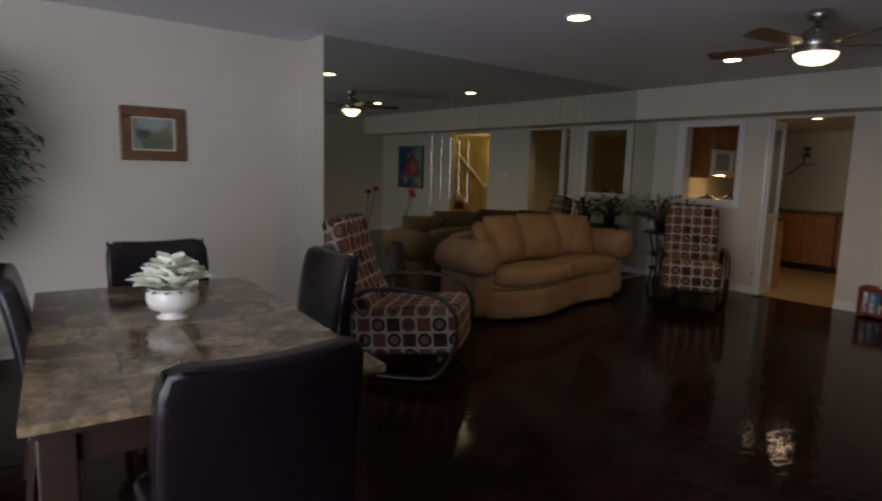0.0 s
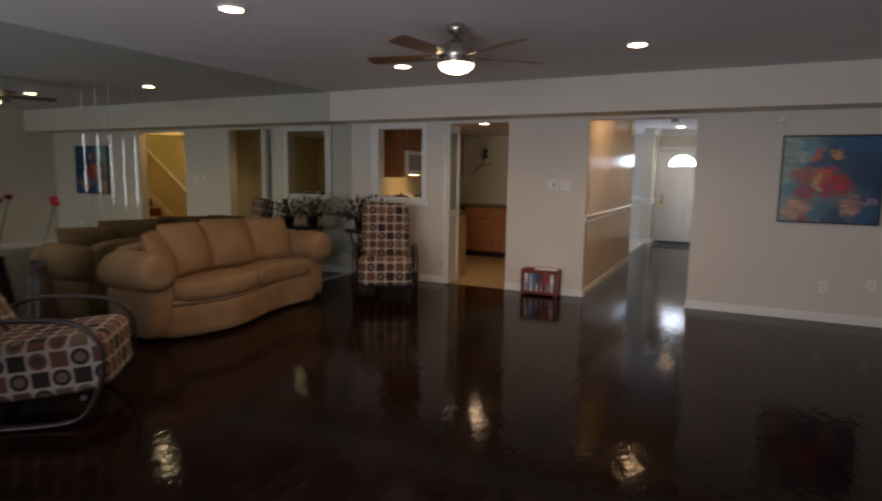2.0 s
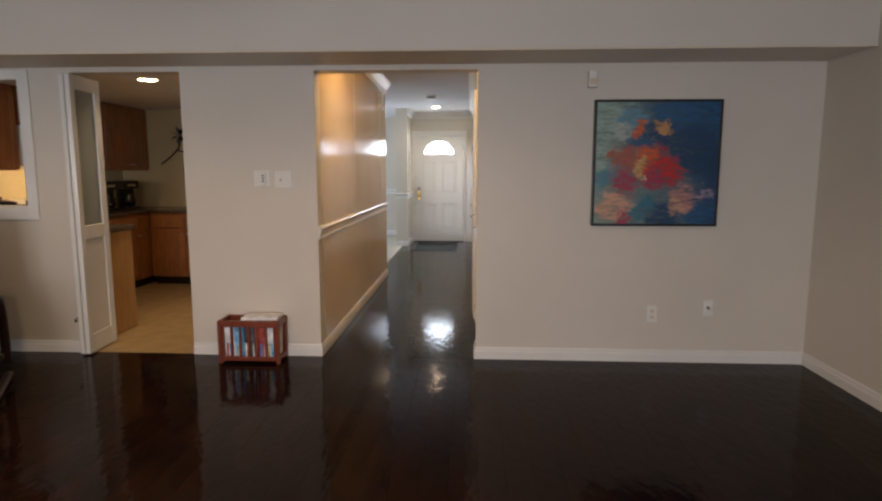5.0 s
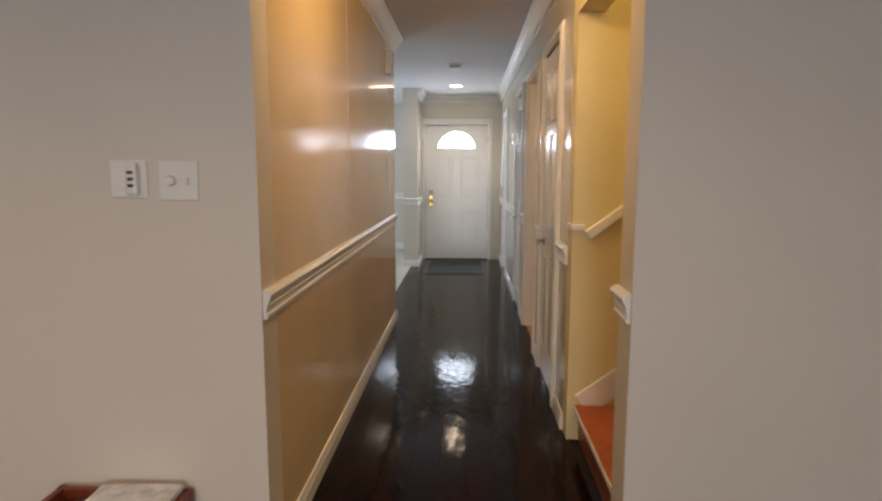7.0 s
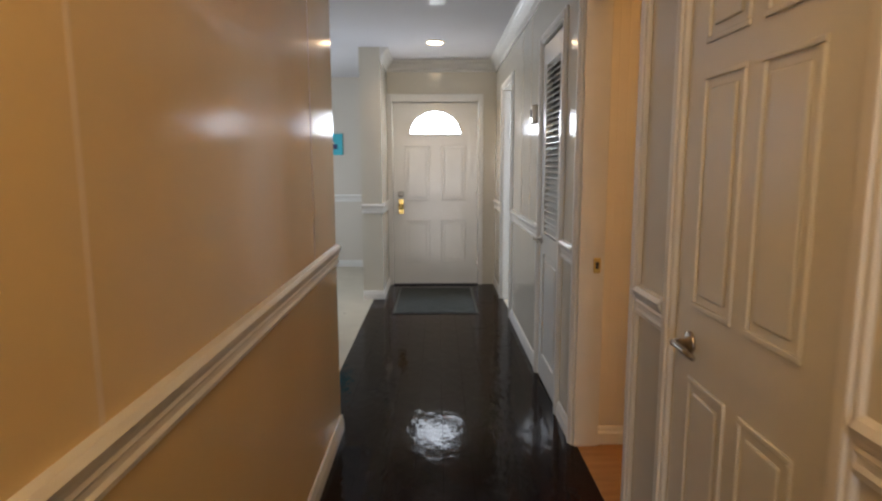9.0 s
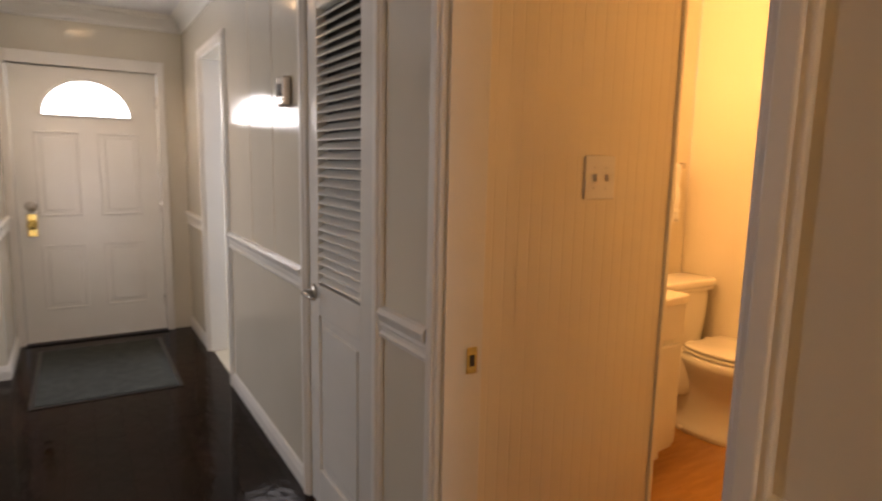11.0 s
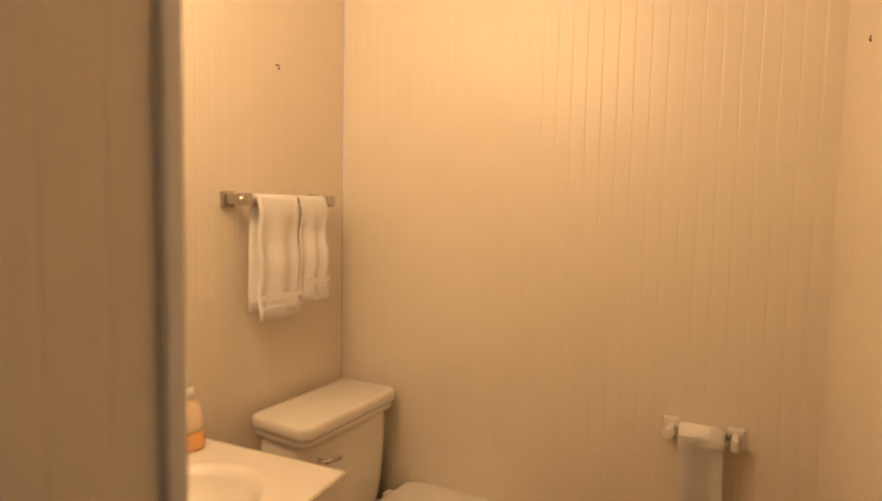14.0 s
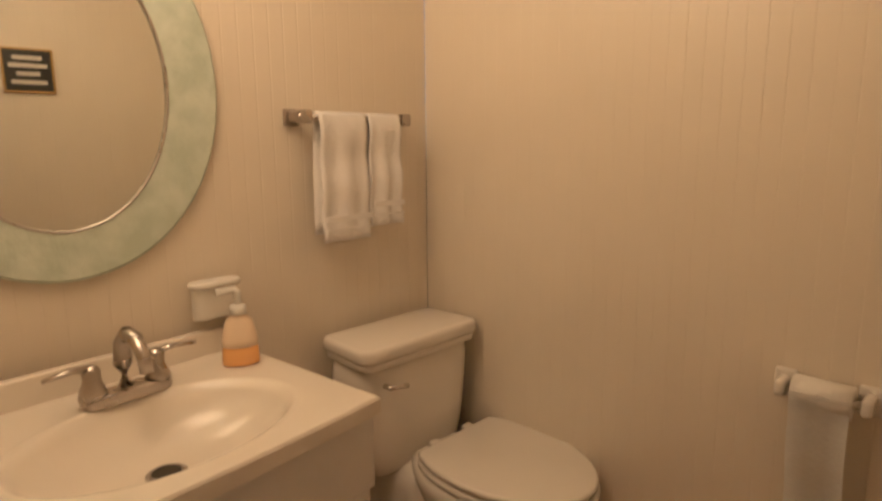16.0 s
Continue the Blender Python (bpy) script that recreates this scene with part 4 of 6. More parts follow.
wall_plate("fan_remote_plate", "white wall plate holding a fan remote", (-0.395, 0, 1.305), 0, 0.115, 0.115, [("remote", 0.015, 0)])
wall_plate("dimmer_switch", "white wall plate with a round dimmer and a toggle", (-0.24, 0, 1.30), 0, 0.12, 0.12, [("knob", -0.025, 0), ("toggle", 0.028, 0)])
wall_plate("double_switch", "white double toggle light switch on cream beadboard", (1.68, 3.299, 1.352), 0, 0.12, 0.126, [("toggle", -0.024, 0), ("toggle", 0.024, 0)])
wall_plate("power_outlet", "white electrical outlet low on the wall", (2.39, 0, 0.35), 0, 0.07, 0.115, [("socket", 0, 0)])
wall_plate("cable_outlet", "white cable outlet low on the wall", (2.78, 0, 0.40), 0, 0.07, 0.115, [("jack", 0, 0)])
s = thing("alarm_sensor", (1.915, 0, 1.975), 0, "small white alarm sensor high on the wall", "sensor")
box("body", -0.032, 0.032, -0.045, 0, -0.055, 0.055, M_PLASTIC, s, 0.010, 3)
box("lens", -0.022, 0.022, -0.049, -0.04, -0.035, 0.005, M_CREAM, s, 0.008, 3)
s = thing("smoke_detector", (0.50, 4.68, CEIL), 0, "square white smoke detector on the hall ceiling", "smoke detector")
box("base", -0.075, 0.075, -0.075, 0.075, -0.012, 0, M_PLASTIC, s, 0.004)
box("body", -0.065, 0.065, -0.065, 0.065, -0.055, -0.012, M_PLASTIC, s, 0.014, 3)
box("vent", -0.05, 0.05, -0.067, -0.063, -0.034, -0.026, M_SLOT, s, 0)
s = thing("door_chime", (0.0, 2.92, 2.16), 90, "small white door chime box on glossy hall panelling", "chime")
box("body", -0.06, 0.06, -0.05, 0, -0.09, 0.09, M_PLASTIC, s, 0.008, 3)
box("grille", -0.04, 0.04, -0.053, -0.049, -0.05, -0.01, M_CREAM, s, 0.002)
s = thing("thermostat", (1.14, 4.52, 1.66), -90, "small dark thermostat on glossy panelling", "thermostat")
box("body", -0.055, 0.055, -0.035, 0, -0.06, 0.06, M_NICKEL, s, 0.010, 3)
box("dial", -0.03, 0.03, -0.039, -0.034, -0.02, 0.03, M_SLOT, s, 0.003)


# ---- stairs ----
def stairs():
    st = thing("staircase", (1.20, 0, 0), 0, "steep staircase with rust carpet treads and white stringers", "stairs", kind="structure")
    rise, run = 0.185, 0.25
    for i in range(12):
        x, z = i * run, (i + 1) * rise
        box("riser", x, x + 0.02, T + 0.02, 1.055, i * rise, z - 0.03, M_REDWOOD, st, 0.002)
        box("tread", x - 0.022, x + run + 0.012, T + 0.02, 1.055, z - 0.032, z, M_CARPET, st, 0.010, 3)
        box("nosing", x - 0.026, x - 0.012, T + 0.02, 1.055, z - 0.034, z - 0.006, M_TRIM, st, 0.004)
    slope = math.atan2(rise, run)
    for name, lift, hh, d in (("stringer", 0.16, 0.12, 0.014), ("sloped_rail", 1.005, 0.045, 0.022)):
        bm = put_box(bmesh.new(), 0.04, 3.9, 1.056 - d, 1.059, -hh / 2, hh / 2, 0.004)
        m = Matrix.Translation((-0.02, 0, lift)) @ Matrix.Rotation(-slope, 4, "Y")
        bmesh.ops.transform(bm, matrix=m, verts=bm.verts)
        part(name, bm, M_TRIM, st)


stairs()
structure("newel_wall_cap", 1.132, 1.200, 1.048, 1.178, 1.050, 1.080, M_TRIM, 0.006)


# ---- dining area ----
def dining_table():
    t = thing("dining_table", (-1.13, -6.67, 0), -5.5, "dark wooden dining table with a polished brown marble block top", "table")
    box("core", -0.83, 0.83, -0.465, 0.465, 0.715, 0.738, M_DARKWOOD, t, 0.004)
    xs = [-0.85, -0.58, -0.28, 0.02, 0.31, 0.59, 0.85]
    ys = [-0.485, -0.24, 0.0, 0.24, 0.485]
    for a, b in zip(xs, xs[1:]):
        for c, d in zip(ys, ys[1:]):
            box("marble_block", a + 0.0004, b - 0.0004, c + 0.0004, d - 0.0004, 0.738, 0.762, M_STONE, t, 0.0008, 1)
    for y in (-0.42, 0.42):
        box("apron", -0.75, 0.75, y - 0.014, y + 0.014, 0.61, 0.715, M_DARKWOOD, t)
    for x in (-0.75, 0.75):
        box("apron", x - 0.014, x + 0.014, -0.42, 0.42, 0.61, 0.715, M_DARKWOOD, t)
    for x in (-0.74, 0.74):
        for y in (-0.41, 0.41):
            box("leg", x - 0.045, x + 0.045, y - 0.045, y + 0.045, 0, 0.715, M_DARKWOOD, t, 0.006)
            box("foot_block", x - 0.055, x + 0.055, y - 0.055, y + 0.055, 0, 0.06, M_STONE, t, 0.006, label="marble block at the foot of the leg")


dining_table()


def dining_chair(at, turn):
    """Leather parsons chair; the sitter looks along +x."""
    c = thing("dining_chair", (at[0], at[1], 0), turn, "dark brown leather dining chair with a tall padded back", "chair", "chairs round the dining table")
    cushion("seat", (0.02, 0, 0.44), (0.46, 0.46, 0.12), M_LEATHER, c, 7)
    bm = bmesh.new()
    soft_box(bm, (0, 0, 0), (0.075, 0.51, 0.60), 9, 9)
    for v in bm.verts:
        k = (v.co.z + 0.30) / 0.60
        v.co.x += -0.09 * k * k + 0.020 * (v.co.y / 0.235) ** 2 * k
        v.co.z -= 0.016 * (1 - (v.co.y / 0.235) ** 2) * max(0, k - 0.7) / 0.3
    bmesh.ops.transform(bm, matrix=Matrix.Translation((-0.20, 0, 0.665)), verts=bm.verts)
    back = part("backrest", bm, M_LEATHER, c, "", True)
    bm = bmesh.new()
    for s in (-1, 1):
        tube(bm, [(-0.20 - 0.09 * k * k - 0.012 + 0.016 * k, s * 0.240, 0.40 + 0.555 * k) for k in [i / 10 for i in range(11)]], 0.006, 6)
    tube(bm, [(-0.308, y, 0.953 - 0.014 * (1 - (y / 0.22) ** 2)) for y in [-0.21 + 0.042 * i for i in range(11)]], 0.006, 6)
    part("welt", bm, M_LEATHER, back)
    for x in (-0.19, 0.21):
        for y in (-0.19, 0.19):
            bm = bmesh.new()
            tube(bm, [(x, y, 0.40), (x - (0.05 if x < 0 else 0), y, 0.0)], 0.026, 4, 1, 0.75)
            part("leg", bm, M_DARKWOOD, c)
    return c


first = dining_chair((-0.27, -6.75), 180)
for x, y, a in ((-1.96, -6.50, -4), (-1.42, -6.10, -92), (-1.50, -6.93, 87)):
    copy_thing(first, pose(x, y, 0, 0, 0, a))


def petal(bm, base, direction, length, width):
    """A cupped petal that bends outwards to a soft point."""
    d = Vector(direction).normalized()
    side = d.cross(Vector((0, 0, 1)))
    side = side.normalized() if side.length > 1e-3 else Vector((1, 0, 0))
    up = side.cross(d)
    rows = []
    for u, w in ((0.0, 0.22), (0.28, 0.74), (0.55, 1.0), (0.80, 0.78), (1.0, 0.10)):
        mid = Vector(base) + d * length * u - up * length * 0.20 * u * u
        rows.append([bm.verts.new(mid + side * width * w * s / 2 + up * (0.16 * width * w * abs(s))) for s in (-1, 0, 1)])
    for a, b in zip(rows, rows[1:]):
        for i in (0, 1):
            bm.faces.new((a[i], a[i + 1], b[i + 1], b[i]))


def flower_bowl():
    v = thing("flower_bowl", (-1.22, -6.66, 0.762), 0, "white footed bowl of ivory silk flowers on the dining table", "vase")
    bm = bmesh.new()
    turned(bm, [(0.062, 0), (0.066, 0.006), (0.045, 0.018), (0.050, 0.028), (0.090, 0.045), (0.100, 0.075), (0.100, 0.105), (0.092, 0.125), (0.086, 0.125), (0.080, 0.10)], 36)
    part("bowl", bm, M_CERAMIC, v, "white glazed footed bowl", True)
    rng = random.Random(2)
    for k in range(6):
        a = k * 1.2566
        r = 0.0 if k == 5 else 0.062
        c = Vector((r * math.cos(a), r * math.sin(a), 0.128 + (0.05 if k == 5 else 0.012 * (k % 2))))
        lean = Vector((math.cos(a), math.sin(a), 0)) * (0.75 if r else 0.0)
        bm = bmesh.new()
        for n, l, lift in ((5, 0.112, 0.75), (4, 0.100, 1.9)):
            for i in range(n):
                b = 2 * math.pi * (i + 0.5 * (n == 4)) / n + rng.uniform(-0.25, 0.25)
                petal(bm, c, Vector((math.cos(b), math.sin(b), lift)) + lean, l * rng.uniform(0.9, 1.12), l * 0.80)
        part("flower", bm, M_PETALW, v, "", True)
    bm = bmesh.new()
    for k in range(14):
        a = 2 * math.pi * k / 14
        leaf(bm, (0.06 * math.cos(a), 0.06 * math.sin(a), 0.11), (math.cos(a), math.sin(a), 0.3), 0.07, 0.03, 0.2)
    part("foliage", bm, M_LEAF, v, "green silk leaves", True)


flower_bowl()


def framed_picture():
    p = thing("framed_picture", (-3.68, -6.15, 1.595), 90, "small landscape painting in a broad brown wooden frame", "picture")
    w, h = 0.46, 0.40
    for a, b, c, d in ((-w / 2, w / 2, h / 2 - 0.075, h / 2), (-w / 2, w / 2, -h / 2, -h / 2 + 0.075), (-w / 2, -w / 2 + 0.075, -h / 2 + 0.075, h / 2 - 0.075), (w / 2 - 0.075, w / 2, -h / 2 + 0.075, h / 2 - 0.075)):
        bm = put_box(bmesh.new(), a, b, -0.035, 0, c, d, 0.008)
        part("frame", bm, M_BLADE, p)
    e = 0.012
    for a, b, c, d in ((-0.155, 0.155, 0.113, 0.125), (-0.155, 0.155, -0.125, -0.113), (-0.155, -0.143, -0.113, 0.113), (0.143, 0.155, -0.113, 0.113)):
        box("slip", a, b, -0.022, 0, c, d, M_CREAM, p, 0.002)
    m = art_material("town_scene_paint", 0.29, 0.23, (0.22, 0.25, 0.20), (0.24, 0.28, 0.25), [(0.2, -0.3, 0.5, (0.16, 0.13, 0.08)), (-0.25, 0.0, 0.22, (0.07, 0.06, 0.05)), (0.25, 0.05, 0.2, (0.26, 0.17, 0.10)), (0.0, 0.4, 0.4, (0.33, 0.38, 0.38)), (-0.05, -0.35, 0.3, (0.10, 0.14, 0.08))])
    box("canvas", -0.143, 0.143, -0.012, -0.004, -0.113, 0.113, m, p, 0)


framed_picture()


def leafy_tree(name, at, h, label, seed, spread, z0, n, mat_leaf, llen, lw, category="plant"):
    t = thing(name, at, 0, label, category)
    rng = random.Random(seed)
    bm = bmesh.new()
    turned(bm, [(0.12, 0), (0.16, 0.24), (0.165, 0.27), (0.145, 0.27), (0.14, 0.23)], 24)
    part("pot", bm, M_DARKWOOD, t, "", True)
    bm, lb = bmesh.new(), bmesh.new()
    for k in range(5):
        a = rng.uniform(0, 6.28)
        tip = Vector((0.35 * spread * math.cos(a), 0.35 * spread * math.sin(a), h * rng.uniform(0.8, 1.0)))
        pts = [Vector((0.03 * math.cos(a), 0.03 * math.sin(a), 0.2)).lerp(tip, i / 6) + Vector((rng.uniform(-0.02, 0.02), rng.uniform(-0.02, 0.02), 0)) for i in range(7)]
        tube(bm, pts, 0.012, 6, 1, 0.4)
        for j in range(n // 5):
            f = rng.uniform(0, 1) ** 0.8
            z = z0 + (h - z0) * f
            b = rng.uniform(0, 6.28)
            base = pts[0].lerp(tip, min(1, max(0, (z - 0.2) / (tip.z - 0.2))))
            out = spread * (0.35 + 0.65 * math.sin(math.pi * min(0.97, f * 0.85 + 0.12))) * rng.uniform(0.35, 1)
            end = base + Vector((math.cos(b) * out, math.sin(b) * out, rng.uniform(0.0, 0.12)))
            tube(bm, [base, base.lerp(end, 0.5) + Vector((0, 0, 0.03)), end], 0.003, 4)
            for q in range(7):
                g = 0.3 + 0.7 * q / 6
                pt = base.lerp(end, g)
                leaf(lb, pt, (math.cos(b + rng.uniform(-1.4, 1.4)), math.sin(b + rng.uniform(-1.4, 1.4)), rng.uniform(-0.3, 0.3)), llen * rng.uniform(0.7, 1.2), lw, 0.35)
    part("trunk", bm, M_STEM, t)
    part("crown", lb, mat_leaf, t, "dense narrow green leaves")
    return t


leafy_tree("indoor_tree", (-3.20, -7.42, 0), 2.0, "tall potted silk bamboo tree beside the dining wall", 5, 0.46, 0.80, 620, M_LEAF, 0.11, 0.032)


# ---- sitting area ----
def armchair(at, turn, recline):
    """Bentwood lounge chair; the sitter looks along +x."""
    c = thing("armchair", (at[0], at[1], 0), turn, "dark bentwood lounge chair upholstered in brown ring-and-square fabric", "armchair", "patterned lounge chairs")
    bm = bmesh.new()
    soft_box(bm, (0, 0, 0), (0.76, 0.60, 0.33), 9, 9)
    box_uv(bm)
    bmesh.ops.transform(bm, matrix=Matrix.Translation((-0.05, 0, 0.310)) @ Matrix.Rotation(radians(-5), 4, "Y"), verts=bm.verts)
    part("seat", bm, M_FABRIC, c, "", True)
    bm = bmesh.new()
    soft_box(bm, (0, 0, 0), (0.17, 0.58, 0.72), 6, 9)
    for v in bm.verts:
        v.co.x -= 0.03 * math.cos(v.co.z * 6)
    box_uv(bm)
    bmesh.ops.transform(bm, matrix=Matrix.Translation((-0.40 - 0.18 * recline, 0, 0.70)) @ Matrix.Rotation(radians(-14 - 18 * recline), 4, "Y"), verts=bm.verts)
    part("backrest", bm, M_FABRIC, c, "", True)
    bm = bmesh.new()
    soft_box(bm, (0, 0, 0), (0.13, 0.56, 0.17), 4, 7)
    box_uv(bm)
    bmesh.ops.transform(bm, matrix=Matrix.Translation((-0.46 - 0.36 * recline, 0, 0.97 - 0.02 * recline)) @ Matrix.Rotation(radians(-16 - 20 * recline), 4, "Y"), verts=bm.verts)
    part("headrest", bm, M_FABRIC, c, "", True)
    for s in (-1, 1):
        y = s * 0.335
        pts = [(-0.46, y, 0.10), (-0.44, y, 0.40), (-0.36, y, 0.55), (-0.18, y, 0.60), (0.06, y, 0.60), (0.22, y, 0.565), (0.31, y, 0.47), (0.33, y, 0.34), (0.29, y, 0.18), (0.20, y, 0.05), (0.03, y, 0.02), (-0.25, y, 0.02), (-0.46, y, 0.03)]
        fine = []
        for i in range(len(pts) - 1):
            p0, p1, p2, p3 = (Vector(pts[max(0, min(len(pts) - 1, k))]) for k in (i - 1, i, i + 1, i + 2))
            for u in (0, 0.25, 0.5, 0.75):
                fine.append(0.5 * ((2 * p1) + (p2 - p0) * u + (2 * p0 - 5 * p1 + 4 * p2 - p3) * u * u + (3 * p1 - p0 - 3 * p2 + p3) * u ** 3))
        bm = bmesh.new()
        tube(bm, fine + [Vector(pts[-1])], 0.028, 8, 0.55)
        part("arm_frame", bm, M_DARKWOOD, c, "dark bentwood arm and runner", True)
    for x, z in ((0.22, 0.16), (-0.35, 0.18)):
        bm = bmesh.new()
        tube(bm, [(x, -0.335, z), (x, 0.335, z)], 0.018, 8)
        part("cross_rail", bm, M_DARKWOOD, c)
    return c


armchair((-1.98, -4.84), 40, 0.3)
armchair((-2.00, -1.14), -59, 0.2)


def smooth_loop(pts, steps=4):
    """A closed outline rounded through its points."""
    out, n = [], len(pts)
    for i in range(n):
        p0, p1, p2, p3 = (Vector((*pts[(i + k) % n], 0)) for k in (-1, 0, 1, 2))
        for j in range(steps):
            u = j / steps
            v = 0.5 * ((2 * p1) + (p2 - p0) * u + (2 * p0 - 5 * p1 + 4 * p2 - p3) * u * u + (3 * p1 - p0 - 3 * p2 + p3) * u ** 3)
            out.append((v.x, v.y))
    return out


def plump(bm, outline, levels):
    """Rings of one outline, drawn in about its middle by each level's (scale, z)."""
    cx, cy = sum(p[0] for p in outline) / len(outline), sum(p[1] for p in outline) / len(outline)
    rings = [[bm.verts.new((cx + (x - cx) * f, cy + (y - cy) * f, z)) for x, y in outline] for f, z in levels]
    n = len(outline)
    for a, b in zip(rings, rings[1:]):
        for i in range(n):
            bm.faces.new((a[i], a[(i + 1) % n], b[(i + 1) % n], b[i]))
    bm.faces.new(rings[0][::-1])
    bm.faces.new(rings[-1])
    bmesh.ops.recalc_face_normals(bm, faces=bm.faces)
    return bm


def knife_pillow(parent, at, w, h, t, m, label, seed):
    """A loose pillow with thin edges, drawn-out corners and soft creases; its face looks along +x."""
    bm = bmesh.new()
    n = 14
    sides = []
    for s in (1, -1):
        rows = []
        for i in range(n + 1):
            row = []
            for j in range(n + 1):
                u, v = 2 * i / n - 1, 2 * j / n - 1
                thick = t / 2 * ((1 - abs(u) ** 2.4) * (1 - abs(v) ** 2.4)) ** 0.55
                pull_u, pull_v = 1 - 0.07 * (1 - v * v), 1 - 0.06 * (1 - u * u)
                wob = 0.010 * noise.noise(Vector((u * 1.8 + seed, v * 1.8, s)))
                row.append(bm.verts.new((s * (thick + (wob if thick > 0.02 else 0)), u * w / 2 * pull_v, v * h / 2 * pull_u)))
            rows.append(row)
        for i in range(n):
            for j in range(n):
                bm.faces.new((rows[i][j], rows[i + 1][j], rows[i + 1][j + 1], rows[i][j + 1]))
        sides.append(rows)
    bmesh.ops.remove_doubles(bm, verts=bm.verts, dist=0.0005)
    bmesh.ops.recalc_face_normals(bm, faces=bm.faces)
    bmesh.ops.transform(bm, matrix=Matrix.Translation(at) @ m, verts=bm.verts)
    part("back_pillow", bm, M_SOFA, parent, label, True)


def sofa():
    s = thing("sofa", (-2.62, -2.66, 0), 0, "tan microsuede sofa with a curved front and loose back pillows", "sofa")
    # plan in its own space: +x is the front, y along its length
    front = [(0.02, -0.98), (0.12, -0.86), (0.205, -0.66), (0.235, -0.42), (0.20, -0.18), (0.13, 0.05), (0.075, 0.28), (0.055, 0.52), (0.065, 0.76), (0.045, 0.96)]
    body = smooth_loop(front + [(-0.20, 1.02), (-0.50, 1.04), (-0.52, 0.0), (-0.50, -1.04), (-0.20, -1.04)])
    part("base", plump(bmesh.new(), body, [(0.97, 0.03), (0.995, 0.045), (1.0, 0.10), (0.985, 0.20), (0.965, 0.275), (0.94, 0.288)]), M_SOFA, s, "", True)
    part("deck_band", plump(bmesh.new(), body, [(0.93, 0.285), (0.955, 0.292), (0.958, 0.325), (0.93, 0.335)]), M_SOFA, s, "", True)
    left = smooth_loop([(0.10, -0.86), (0.205, -0.68), (0.245, -0.42), (0.215, -0.20), (0.165, -0.03), (-0.05, -0.012), (-0.30, -0.02), (-0.32, -0.45), (-0.30, -0.86), (-0.10, -0.90)])
    right = smooth_loop([(0.155, 0.01), (0.10, 0.22), (0.075, 0.48), (0.08, 0.72), (0.06, 0.87), (-0.10, 0.90), (-0.30, 0.88), (-0.32, 0.45), (-0.30, 0.02), (-0.06, -0.002)])
    for o in (left, right):
        bm = plump(bmesh.new(), o, [(0.93, 0.325), (0.985, 0.342), (1.0, 0.385), (0.995, 0.425), (0.97, 0.455), (0.92, 0.474), (0.80, 0.486), (0.55, 0.496), (0.25, 0.500)])
        for v in bm.verts:
            v.co.z += 0.012 * noise.noise(v.co * 3.5) if v.co.z > 0.4 else 0
        part("seat_cushion", bm, M_SOFA, s, "", True)
    bm = bmesh.new()
    soft_box(bm, (-0.46, 0, 0.46), (0.20, 2.05, 0.66), 8, 9)
    part("back_frame", bm, M_SOFA, s, "", True)
    for sgn in (-1, 1):
        # a roll that swells towards its front, on a narrower upright
        bm = bmesh.new()
        rings = []
        for x, f in ((-0.52, 0.5), (-0.50, 0.82), (-0.42, 0.94), (-0.25, 0.98), (-0.05, 1.0), (0.04, 0.99), (0.085, 0.93), (0.110, 0.80), (0.122, 0.55), (0.126, 0.2)):
            ring = []
            for k in range(24):
                a = 2 * math.pi * k / 24
                ring.append(bm.verts.new((x, sgn * (1.02 + 0.05 * (x + 0.5)) + 0.185 * f * math.cos(a), 0.575 + (0.165 * math.sin(a) - 0.012 * math.cos(2 * a)) * f + 0.02 * (x + 0.5))))
            rings.append(ring)
        for p, q in zip(rings, rings[1:]):
            for k in range(24):
                bm.faces.new((p[k], p[(k + 1) % 24], q[(k + 1) % 24], q[k]))
        bm.faces.new(rings[0])
        bm.faces.new(rings[-1])
        bmesh.ops.recalc_face_normals(bm, faces=bm.faces)
        arm = part("arm", bm, M_SOFA, s, "rolled padded arm", True)
        bm = bmesh.new()
        soft_box(bm, (-0.22, sgn * 0.99, 0.27), (0.56, 0.25, 0.46), 7, 7)
        part("arm_upright", bm, M_SOFA, arm, "", True)
    for at, w, h, t, turn, lean, seed in (((-0.16, -0.84, 0.695), 0.46, 0.44, 0.17, 40, 24, 1), ((-0.23, -0.50, 0.715), 0.58, 0.50, 0.22, 14, 24, 2), ((-0.28, 0.04, 0.715), 0.62, 0.50, 0.23, 2, 21, 3), ((-0.29, 0.60, 0.70), 0.60, 0.48, 0.22, -4, 20, 4)):
        m = Matrix.Rotation(radians(turn), 4, "Z") @ Matrix.Rotation(radians(-lean), 4, "Y") @ Matrix.Rotation(radians(3 - 2 * seed), 4, "X")
        knife_pillow(s, at, w, h, t, m, "plump loose back pillow", seed)
    for x in (-0.42, 0.02):
        for y in (-0.86, 0.86):
            box("foot", x - 0.03, x + 0.03, y - 0.03, y + 0.03, 0, 0.06, M_DARKWOOD, s)


sofa()


